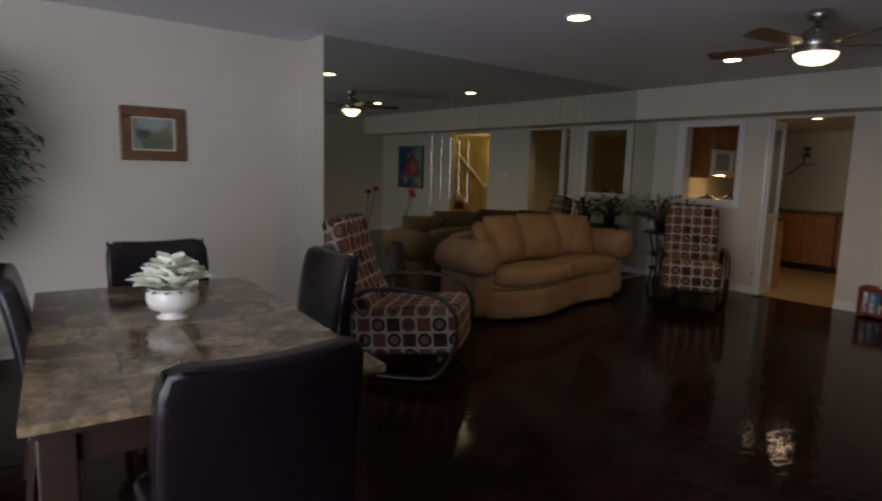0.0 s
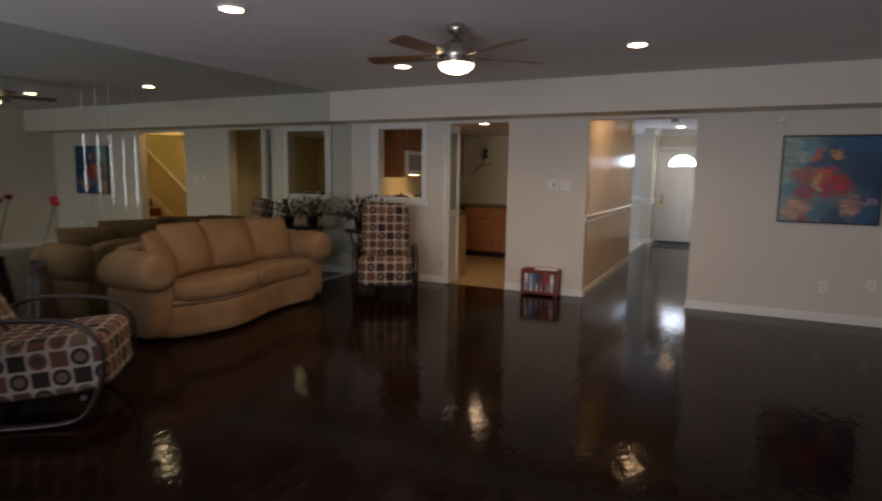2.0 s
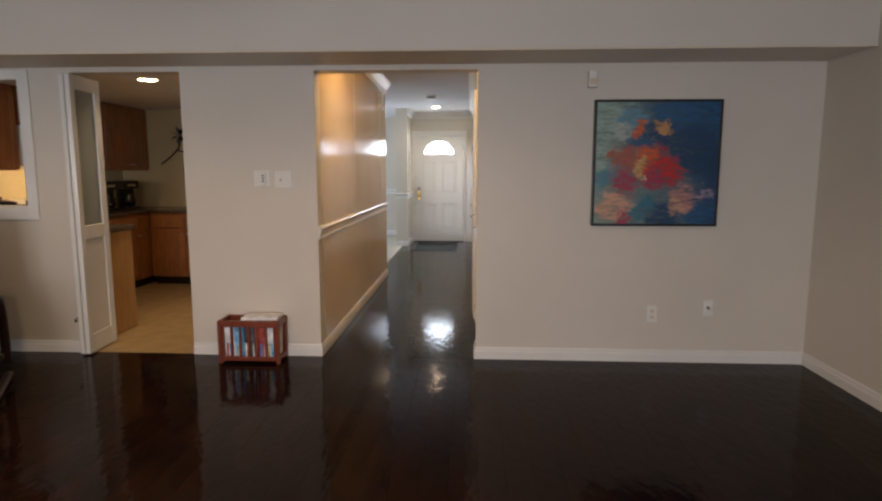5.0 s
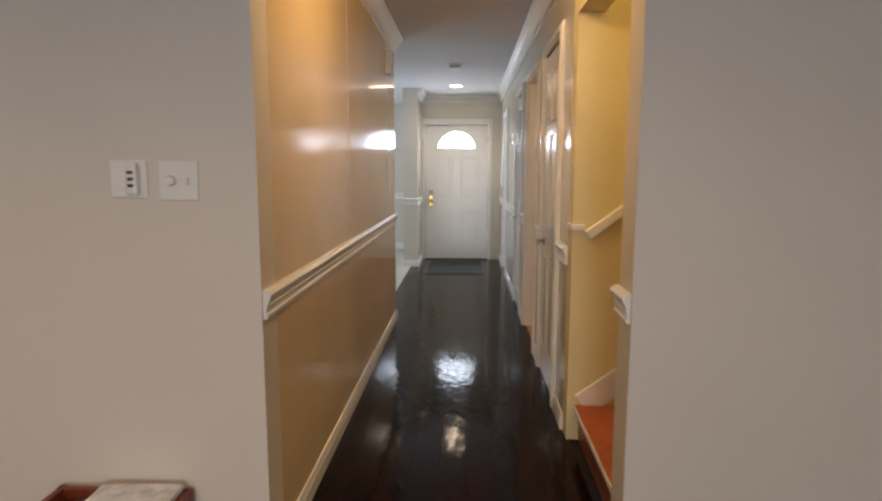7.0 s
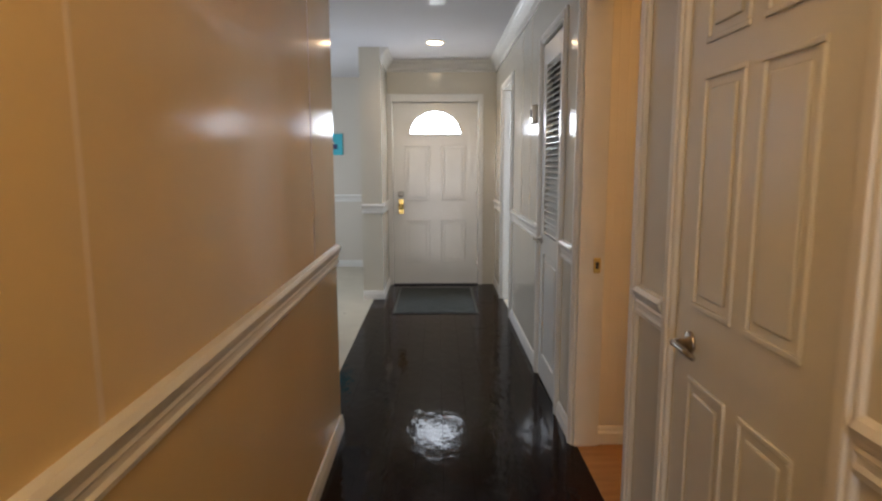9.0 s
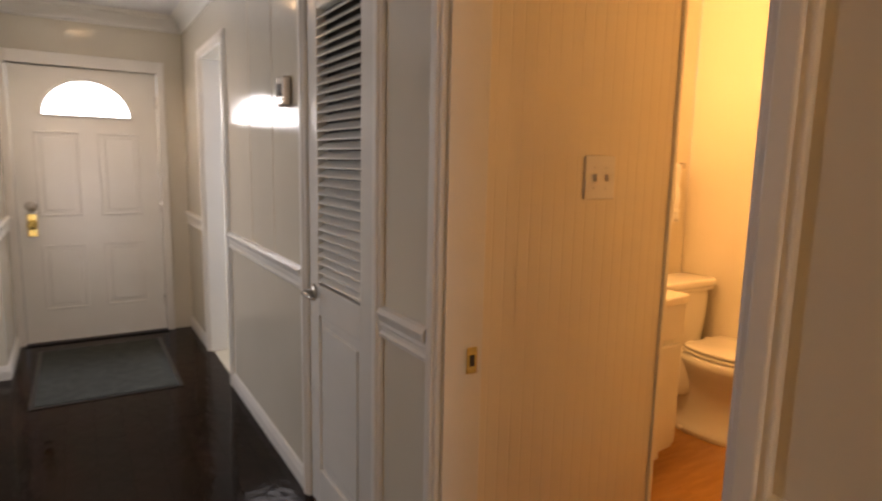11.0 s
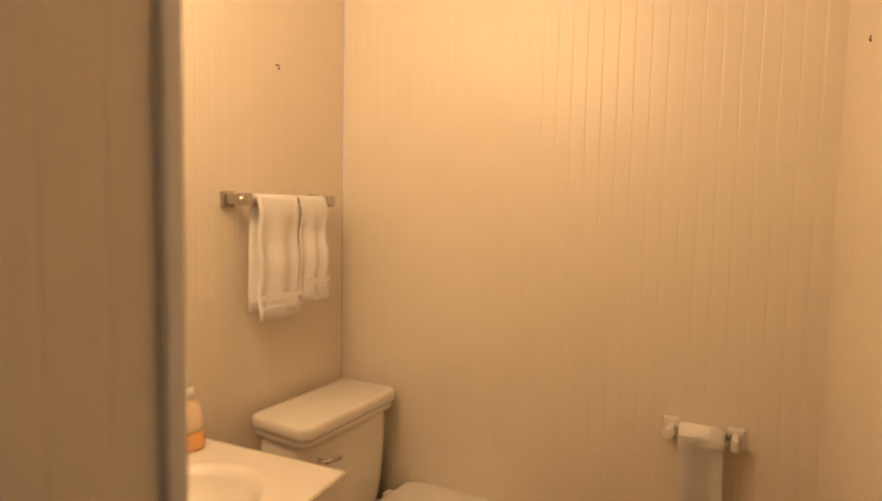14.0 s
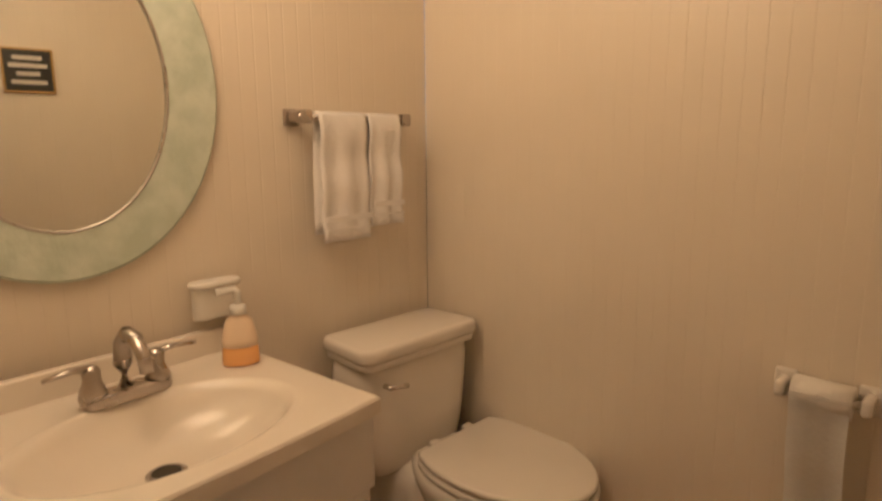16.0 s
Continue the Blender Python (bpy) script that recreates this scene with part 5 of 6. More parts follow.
def plant_table():
    t = thing("side_table", (-2.72, -0.42, 0), 20, "dark metal and wood side table with a lower shelf", "side table")
    bm = turned(bmesh.new(), [(0.27, 0.655), (0.29, 0.66), (0.29, 0.675), (0.28, 0.682)], 32)
    part("top", bm, M_DARKWOOD, t, "", True)
    bm = turned(bmesh.new(), [(0.20, 0.20), (0.21, 0.205), (0.21, 0.217), (0.20, 0.222)], 32)
    part("shelf", bm, M_DARKWOOD, t, "", True)
    for k in range(4):
        a = radians(45 + 90 * k)
        c, s = math.cos(a), math.sin(a)
        bm = tube(bmesh.new(), [(0.25 * c, 0.25 * s, 0.655), (0.20 * c, 0.20 * s, 0.45), (0.19 * c, 0.19 * s, 0.21), (0.25 * c, 0.25 * s, 0.0)], 0.013, 8)
        part("leg", bm, M_BLACK, t)


plant_table()


def potted_plant(at, h, r, n, seed, label):
    t = thing("potted_plant", at, 0, label, "plant", "plants by the kitchen wall")
    bm = turned(bmesh.new(), [(0.06, 0), (0.085, 0.12), (0.09, 0.13), (0.08, 0.13), (0.078, 0.11)], 24)
    part("pot", bm, M_DARKWOOD, t, "", True)
    rng = random.Random(seed)
    lb, sb = bmesh.new(), bmesh.new()
    for i in range(n):
        a, e = rng.uniform(0, 6.28), rng.uniform(0.15, 1.35)
        d = Vector((math.cos(a) * math.cos(e), math.sin(a) * math.cos(e), math.sin(e)))
        end = Vector((0, 0, 0.11)) + d * r * rng.uniform(0.5, 1.0)
        end.z = min(end.z, h)
        tube(sb, [(0, 0, 0.10), Vector((0, 0, 0.11)).lerp(end, 0.5) + Vector((0, 0, 0.03)), end], 0.003, 4)
        for k in range(3):
            leaf(lb, end.lerp(Vector((0, 0, 0.12)), 0.22 * k), (d.x + rng.uniform(-0.6, 0.6), d.y + rng.uniform(-0.6, 0.6), rng.uniform(-0.1, 0.5)), rng.uniform(0.10, 0.17), rng.uniform(0.025, 0.045), 0.3)
    part("stems", sb, M_STEM, t)
    part("foliage", lb, M_LEAFD, t, "dark green arching leaves")


potted_plant((-2.86, -0.38, 0.682), 0.42, 0.40, 46, 11, "leafy dark green plant in a pot on the side table")
potted_plant((-2.55, -0.50, 0.682), 0.36, 0.34, 40, 12, "bushy dark green plant in a pot on the side table")
potted_plant((-2.76, -0.40, 0.222), 0.30, 0.22, 26, 13, "small potted plant on the side table's lower shelf")


def red_flowers():
    v = thing("red_flower_vase", (-2.98, -4.36, 0), 0, "tall dark floor vase of red silk flowers by the mirror", "vase")
    bm = turned(bmesh.new(), [(0.08, 0), (0.10, 0.10), (0.11, 0.35), (0.07, 0.60), (0.05, 0.70), (0.06, 0.74), (0.045, 0.73)], 28)
    part("vase", bm, M_DARKWOOD, v, "", True)
    rng = random.Random(8)
    for k in range(2):
        a = rng.uniform(0, 6.28)
        tip = Vector((0.13 * math.cos(a), 0.13 * math.sin(a), 1.05 + 0.12 * rng.random()))
        bm = tube(bmesh.new(), [(0, 0, 0.70), (tip.x * 0.4, tip.y * 0.4, 0.9), tip], 0.004, 5)
        st = part("stem", bm, M_LEAFD, v)
        bm = bmesh.new()
        for i in range(14):
            b = 2.4 * i
            leaf(bm, tip, (math.cos(b), math.sin(b), 0.3 + 0.1 * i), 0.06, 0.04, 0.1)
        part("flower", bm, M_PETALR, st, "", True)


red_flowers()


def mantel_console():
    """Electric fireplace mantel; its front looks along -x."""
    c = thing("mantel_console", (3.17, -3.13, 0), 0, "dark carved wooden fireplace mantel console against the wall", "console")
    y0, y1 = -0.66, 0.66
    box("plinth", -0.25, 0.27, y0 - 0.03, y1 + 0.03, 0, 0.11, M_DARKWOOD, c, 0.012, 3)
    box("body", -0.10, 0.26, y0 + 0.05, y1 - 0.05, 0.11, 0.99, M_DARKWOOD, c)
    for y in (y0 + 0.11, y1 - 0.11):
        prof = [(-0.08, 0.11), (-0.235, 0.11), (-0.23, 0.14), (-0.17, 0.20), (-0.135, 0.30), (-0.13, 0.40), (-0.16, 0.52), (-0.195, 0.62), (-0.205, 0.72), (-0.19, 0.82), (-0.15, 0.90), (-0.13, 0.94), (-0.13, 0.99), (-0.08, 0.99)]
        bm = bmesh.new()
        lo = [bm.verts.new((x, y - 0.10, z)) for x, z in prof]
        hi = [bm.verts.new((x, y + 0.10, z)) for x, z in prof]
        bm.faces.new(lo)
        bm.faces.new(hi[::-1])
        for i in range(len(prof)):
            j = (i + 1) % len(prof)
            bm.faces.new((lo[i], hi[i], hi[j], lo[j]))
        bmesh.ops.recalc_face_normals(bm, faces=bm.faces)
        part("pilaster", bm, M_DARKWOOD, c, "serpentine carved pilaster", False)
    for a, z0, z1 in ((-0.15, 0.94, 0.985), (-0.18, 0.985, 1.03), (-0.22, 1.03, 1.07)):
        box("cornice", a, 0.27, y0 + (0.22 + a) * 0.6 - 0.02, y1 - (0.22 + a) * 0.6 + 0.02, z0, z1, M_DARKWOOD, c, 0.012, 3)
    box("mantel_top", -0.25, 0.27, y0 - 0.04, y1 + 0.04, 1.07, 1.10, M_DARKWOOD, c, 0.008, 3)
    box("firebox_frame", -0.125, -0.10, -0.42, 0.42, 0.16, 0.80, M_BLACK, c)
    box("firebox_glass", -0.13, -0.124, -0.38, 0.38, 0.20, 0.76, M_SCREEN, c, 0)


mantel_console()


def television():
    t = thing("television", (3.04, -2.90, 1.10), 0, "flat black television on splayed feet on the mantel", "television")
    box("bezel", -0.02, 0.025, -0.47, 0.47, 0.09, 0.66, M_BLACK, t, 0.006)
    box("screen", -0.0225, -0.018, -0.458, 0.458, 0.105, 0.648, M_SCREEN, t, 0)
    for y in (-0.33, 0.33):
        for s in (-1, 1):
            bm = tube(bmesh.new(), [(0, y, 0.10), (s * 0.10, y + 0.03, 0.012), (s * 0.13, y + 0.03, 0.008)], 0.008, 6)
            part("foot", bm, M_BLACK, t)


television()


def big_painting():
    p = thing("large_painting", (2.36, 0.0, 1.41), 0, "large abstract painting of red flowers on blue in black frame", "painting")
    w, h = 0.852, 0.856
    e = 0.016
    for a, b, c, d in ((-w / 2, w / 2, h / 2 - e, h / 2), (-w / 2, w / 2, -h / 2, -h / 2 + e), (-w / 2, -w / 2 + e, -h / 2 + e, h / 2 - e), (w / 2 - e, w / 2, -h / 2 + e, h / 2 - e)):
        box("frame", a, b, -0.045, -0.001, c, d, M_BLACK, p, 0.002)
    blue, deep, pale, red, fire, rose, peach = (0.010, 0.085, 0.19), (0.006, 0.045, 0.11), (0.26, 0.36, 0.30), (0.40, 0.025, 0.020), (0.66, 0.11, 0.02), (0.34, 0.03, 0.07), (0.52, 0.29, 0.19)
    m = art_material("abstract_flower_paint", w, h, (0.22, 0.31, 0.26), (0.006, 0.050, 0.13), [
        (0.12, 0.42, 0.26, blue), (0.38, 0.36, 0.30, blue), (0.30, 0.12, 0.26, deep), (0.42, 0.0, 0.20, deep), (0.02, 0.20, 0.16, deep), (-0.36, 0.40, 0.26, pale), (-0.42, 0.10, 0.18, pale),
        (-0.20, 0.36, 0.13, (0.10, 0.26, 0.34)), (-0.14, 0.16, 0.12, blue), (-0.40, -0.12, 0.14, (0.06, 0.20, 0.26)), (-0.26, 0.24, 0.07, (0.36, 0.40, 0.36)), (-0.14, 0.26, 0.075, fire), (0.05, 0.29, 0.07, (0.50, 0.24, 0.09)),
        (-0.26, 0.05, 0.13, (0.34, 0.09, 0.05)), (-0.24, -0.14, 0.14, rose), (0.0, -0.04, 0.20, red), (0.12, -0.05, 0.13, (0.48, 0.02, 0.02)), (-0.08, 0.04, 0.12, fire), (-0.14, -0.02, 0.06, (0.55, 0.34, 0.12)), (-0.02, -0.12, 0.11, rose), (-0.10, -0.08, 0.035, (0.72, 0.58, 0.36)),
        (-0.34, -0.34, 0.17, peach), (-0.24, -0.44, 0.10, rose), (0.22, -0.28, 0.15, (0.42, 0.20, 0.17)), (0.38, -0.24, 0.09, (0.30, 0.24, 0.32)), (0.16, -0.34, 0.08, peach), (-0.09, -0.36, 0.11, (0.02, 0.14, 0.20)), (0.06, -0.44, 0.15, deep), (0.40, -0.42, 0.16, blue)])
    box("canvas", -w / 2 + e, w / 2 - e, -0.036, -0.006, -h / 2 + e, h / 2 - e, m, p, 0)


big_painting()


def magazine_rack():
    r = thing("magazine_rack", (-0.465, -0.115, 0), 0, "reddish wooden slatted magazine rack full of magazines by the wall", "magazine rack")
    w, d, h = 0.44, 0.17, 0.31
    for y in (-d / 2, d / 2):
        box("top_rail", -w / 2, w / 2, y - 0.010, y + 0.010, h - 0.045, h, M_REDWOOD, r)
        box("bottom_rail", -w / 2, w / 2, y - 0.010, y + 0.010, 0.02, 0.05, M_REDWOOD, r)
        for i in range(7):
            x = -w / 2 + 0.035 + i * (w - 0.07) / 6
            box("slat", x - 0.008, x + 0.008, y - 0.006, y + 0.006, 0.05, h - 0.045, M_REDWOOD, r, 0.002)
    for x in (-w / 2 + 0.012, w / 2 - 0.012):
        for z0, z1 in ((h - 0.045, h), (0.02, 0.05)):
            box("end_rail", x - 0.011, x + 0.011, -d / 2 + 0.01, d / 2 - 0.01, z0, z1, M_REDWOOD, r)
        for y in (-d / 2, d / 2):
            box("post", x - 0.013, x + 0.013, y - 0.013, y + 0.013, 0, h, M_REDWOOD, r)
    box("floor_board", -w / 2 + 0.02, w / 2 - 0.02, -d / 2, d / 2, 0.03, 0.042, M_REDWOOD, r)
    rng = random.Random(3)
    tones = [(0.55, 0.52, 0.48), (0.30, 0.05, 0.04), (0.06, 0.16, 0.42), (0.60, 0.60, 0.62), (0.45, 0.33, 0.08), (0.10, 0.30, 0.50), (0.62, 0.56, 0.45), (0.05, 0.05, 0.06)]
    mats = [mat("magazine_cover_%s" % "abcdefgh"[i], c, 0.25, second=tuple(min(1, q * 1.9 + 0.06) for q in c), scale=18, amount=0.9) for i, c in enumerate(tones)]
    for i in range(15):
        x = -0.19 + i * 0.027
        m = Matrix.Translation((x, 0, 0.045)) @ Matrix.Rotation(radians(rng.uniform(-4, 4)), 4, "Y")
        t = rng.uniform(0.004, 0.008)
        ob = part("magazine", put_box(bmesh.new(), -t, t, -0.068, 0.068, 0, rng.uniform(0.20, 0.265), 0.001, 1, m), mats[i % 8])
        ob.matrix_basis = r.matrix_basis.copy()
        tagged(ob, "glossy magazine standing in the wooden rack", "magazine", "magazines in the rack")
    for i in range(5):
        x = -0.15 + i * 0.075
        m = Matrix.Translation((x, -0.058, 0.043)) @ Matrix.Rotation(radians(4), 4, "X")
        ob = part("magazine", put_box(bmesh.new(), -0.034, 0.034, -0.003, 0.003, 0, 0.235, 0.001, 1, m), mats[(2 * i + 3) % 8])
        ob.matrix_basis = r.matrix_basis.copy()
        tagged(ob, "glossy magazine turned to face the room in the rack", "magazine", "magazines in the rack")
    m = Matrix.Translation((0.06, 0.01, h + 0.008)) @ Matrix.Rotation(radians(3), 4, "Z")
    ob = part("magazine", put_box(bmesh.new(), -0.12, 0.14, -0.08, 0.07, -0.008, 0.012, 0.002, 1, m), mats[3])
    ob.matrix_basis = r.matrix_basis.copy()
    tagged(ob, "pale magazine lying across the top of the rack", "magazine", "magazines in the rack")


magazine_rack()


# ---- hall and entry ----
m = thing("door_mat", (0.475, 6.40, 0), 0, "dark grey-green ribbed door mat before the front door", "mat")
box("ribbed_surface", -0.37, 0.37, -0.55, 0.55, 0.0015, 0.010, M_MAT, m, 0.004)
box("rubber_edge", -0.395, 0.395, -0.575, 0.575, 0.0012, 0.005, M_BLACK, m, 0.002)
p = thing("turquoise_print", (-0.86, 8.40, 1.605), 0, "small turquoise print of a dark boat on the wall", "picture")
box("board", -0.135, 0.135, -0.03, 0, -0.135, 0.135, M_TEAL, p, 0.004)
box("hull", -0.06, 0.07, -0.034, -0.029, -0.06, 0.0, M_NAVY, p, 0.004)
box("cabin", -0.035, 0.03, -0.034, -0.029, 0.0, 0.035, M_CHALK, p, 0.003)


# ---- kitchen ----
def cabinet(name, at, turn, w, d, h, doors, label, drawer=True, group="oak kitchen cabinets"):
    """A cabinet unit whose front looks along -y."""
    c = thing(name, at, turn, label, "cabinet", group)
    base = at[2] < 0.1
    z0 = 0.10 if base else 0
    box("body", -w / 2, w / 2, -d / 2, d / 2, z0, h, M_OAK, c, 0.002)
    if base:
        box("toe_kick", -w / 2, w / 2, -d / 2 + 0.06, d / 2, 0, 0.10, M_DARKWOOD, c, 0)
    dw = w / doors
    top = h - 0.02
    if drawer and base:
        for i in range(doors):
            x = -w / 2 + dw * (i + 0.5)
            q = box("drawer", x - dw / 2 + 0.008, x + dw / 2 - 0.008, -d / 2 - 0.018, -d / 2, h - 0.17, h - 0.02, M_OAK, c, 0.006)
            part("knob", turned(bmesh.new(), [(0.006, 0), (0.006, 0.012), (0.014, 0.02), (0.010, 0.028)], 12), M_NICKEL, q).matrix_basis = Matrix.Translation((x, -d / 2 - 0.018, h - 0.095)) @ Matrix.Rotation(radians(90), 4, "X")
        top = h - 0.18
    for i in range(doors):
        x = -w / 2 + dw * (i + 0.5)
        bm = bmesh.new()
        a, b, e = x - dw / 2 + 0.006, x + dw / 2 - 0.006, 0.055
        lo = z0 + 0.01
        put_box(bm, a, b, -d / 2 - 0.014, -d / 2, lo, top, 0.003)
        for p, q, r, s in ((a, a + e, lo, top), (b - e, b, lo, top), (a + e, b - e, lo, lo + e), (a + e, b - e, top - e, top)):
            put_box(bm, p, q, -d / 2 - 0.022, -d / 2 - 0.012, r, s, 0.003)
        put_box(bm, a + e + 0.02, b - e - 0.02, -d / 2 - 0.020, -d / 2 - 0.012, lo + e + 0.02, top - e - 0.02, 0.006)
        dr = part("door", bm, M_OAK, c)
        kz = (lo + 0.06) if not base else top - 0.06
        part("knob", turned(bmesh.new(), [(0.006, 0), (0.006, 0.012), (0.014, 0.02), (0.010, 0.028)], 12), M_NICKEL, dr).matrix_basis = Matrix.Translation((b - 0.028 if i % 2 == 0 else a + 0.028, -d / 2 - 0.022, kz)) @ Matrix.Rotation(radians(90), 4, "X")
    return c


cabinet("base_cabinet", (-2.28, 2.94, 0), 0, 0.84, 0.62, 0.86, 2, "oak base cabinet with drawers under a dark counter")
cabinet("base_cabinet", (-1.42, 2.94, 0), 0, 0.84, 0.62, 0.86, 2, "oak base cabinet with drawers under a dark counter")
cabinet("base_cabinet", (-3.05, 2.11, 0), 90, 0.62, 0.62, 0.86, 1, "oak base cabinet with a drawer beside the range")
cabinet("base_cabinet", (-3.05, 2.83, 0), 90, 0.80, 0.62, 0.86, 1, "oak corner base cabinet under a dark counter")
for y, w, n in ((0.63, 0.84, 2), (2.11, 0.62, 2), (2.83, 0.80, 2)):
    cabinet("wall_cabinet", (-3.19, y, 1.36), 90, w, 0.33, 0.76, n, "oak wall cabinet with raised panel doors", False)
cabinet("wall_cabinet", (-3.19, 1.42, 1.78), 90, 0.66, 0.33, 0.34, 2, "short oak wall cabinet over the microwave", False)


def slab(name, x0, x1, y0, y1, z0, z1, label):
    c = thing(name, (x0, y0, 0), 0, label, "counter")
    box("slab", 0, x1 - x0, 0, y1 - y0, z0, z1, M_COUNTER, c, 0.008, 3)


slab("worktop", -2.715, -0.97, 2.60, 3.249, 0.861, 0.90, "dark granite worktop along the kitchen's back wall")
slab("worktop", -3.359, -2.72, 0.805, 1.045, 0.861, 0.90, "dark granite worktop beside the range")
slab("worktop", -3.359, -2.72, 1.795, 3.249, 0.861, 0.90, "dark granite worktop in the kitchen corner")
slab("worktop", -3.359, -1.82, 0.142, 0.80, 0.861, 0.90, "dark granite worktop below the pass-through")
p = thing("peninsula_unit", (-2.5, 0.46, 0), 0, "light maple peninsula cabinet with a plain end panel", "cabinet")
box("body", -0.85, 0.64, -0.30, 0.30, 0, 0.86, M_TANPANEL, p)
box("end_panel", 0.64, 0.66, -0.31, 0.31, 0, 0.86, M_TANPANEL, p)
r = thing("kitchen_range", (-3.05, 1.42, 0), 90, "white freestanding kitchen range with a dark oven door", "range")
box("body", -0.37, 0.37, -0.31, 0.30, 0.02, 0.89, M_PLASTIC, r)
box("oven_door", -0.35, 0.35, -0.335, -0.31, 0.25, 0.74, M_PLASTIC, r, 0.008)
box("oven_window", -0.22, 0.22, -0.338, -0.334, 0.36, 0.62, M_SCREEN, r, 0)
box("cooktop", -0.37, 0.37, -0.31, 0.30, 0.89, 0.905, M_BLACK, r)
box("control_panel", -0.37, 0.37, 0.24, 0.30, 0.905, 1.08, M_PLASTIC, r)
for x in (-0.18, 0.18):
    for y in (-0.16, 0.10):
        part("burner", turned(bmesh.new(), [(0.09, 0.905), (0.095, 0.915), (0.07, 0.918)], 20, (x, y, 0)), M_SLOT, r)
r = thing("microwave", (-3.17, 1.42, 1.40), 90, "white over-the-range microwave with a pale window", "microwave")
box("body", -0.33, 0.33, -0.19, 0.18, 0, 0.37, M_PLASTIC, r)
box("window", -0.28, 0.12, -0.195, -0.189, 0.07, 0.31, M_FROSTPANE, r, 0)
box("handle", 0.14, 0.16, -0.23, -0.19, 0.06, 0.32, M_PLASTIC, r, 0.006)
box("lamp", -0.10, 0.10, -0.15, -0.09, -0.006, 0.001, M_LAMP, r, 0)


def pot(at, rad, h, label, material):
    p = thing("cooking_pot", at, 0, label, "pot", "pots on the counter")
    part("body", turned(bmesh.new(), [(rad * 0.9, 0), (rad, 0.01), (rad, h), (rad * 1.04, h + 0.004), (rad * 0.8, h + 0.012), (rad * 0.2, h + 0.03)], 24), material, p, "", True)
    part("lid_knob", turned(bmesh.new(), [(0.01, h + 0.028), (0.018, h + 0.045), (0.008, h + 0.052)], 14), M_BLACK, p, "", True)
    for s in (-1, 1):
        part("handle", tube(bmesh.new(), [(s * rad, -0.03, h * 0.8), (s * (rad + 0.03), -0.02, h * 0.82), (s * (rad + 0.03), 0.02, h * 0.82), (s * rad, 0.03, h * 0.8)], 0.006, 6), M_BLACK, p)


pot((-2.66, 0.36, 0.90), 0.11, 0.20, "black cooking pot on the kitchen worktop", M_BLACK)
pot((-2.38, 0.42, 0.90), 0.09, 0.22, "steel stock pot on the kitchen worktop", M_CHROME)
pot((-2.22, 0.34, 0.90), 0.10, 0.21, "black lidded pot on the kitchen worktop", M_BLACK)
pot((-2.90, 1.60, 0.918), 0.10, 0.14, "dark pan on the range", M_BLACK)


def coffee_maker(x, y):
    c = thing("coffee_maker", (x, y, 0.90), 55, "black drip coffee maker with a glass jug on the worktop", "coffee maker", "coffee makers")
    box("base", -0.09, 0.09, -0.12, 0.10, 0, 0.035, M_BLACK, c, 0.008)
    box("tower", -0.09, 0.09, 0.02, 0.10, 0.035, 0.30, M_BLACK, c, 0.008)
    box("head", -0.09, 0.09, -0.12, 0.10, 0.24, 0.34, M_BLACK, c, 0.014, 3)
    part("jug", turned(bmesh.new(), [(0.05, 0.037), (0.065, 0.06), (0.066, 0.12), (0.045, 0.17), (0.05, 0.19)], 20, (0, -0.055, 0)), M_SCREEN, c, "", True)
    box("badge", -0.05, 0.05, -0.123, -0.119, 0.27, 0.30, M_NICKEL, c, 0.001)
    return c


coffee_maker(-3.08, 2.42)
coffee_maker(-3.06, 2.80)


def wall_flower():
    w = thing("metal_wall_flower", (-2.60, 3.25, 1.64), 0, "dark metal flower and twig sculpture on the yellow wall", "wall decor")
    bm = bmesh.new()
    for i in range(7):
        a = 2 * math.pi * i / 7
        leaf(bm, (0.02, -0.03, 0.16), (math.cos(a), -0.25, math.sin(a)), 0.12, 0.10, 0.0)
    part("flower", bm, M_BLACK, w)
    part("stem", tube(bmesh.new(), [(0.02, -0.02, 0.14), (0.0, -0.03, 0.0), (-0.10, -0.03, -0.10), (-0.24, -0.02, -0.20)], 0.010, 6), M_BLACK, w)
    part("twig", tube(bmesh.new(), [(-0.02, -0.03, -0.03), (0.08, -0.03, -0.05), (0.16, -0.02, -0.02)], 0.008, 6), M_BLACK, w)


wall_flower()


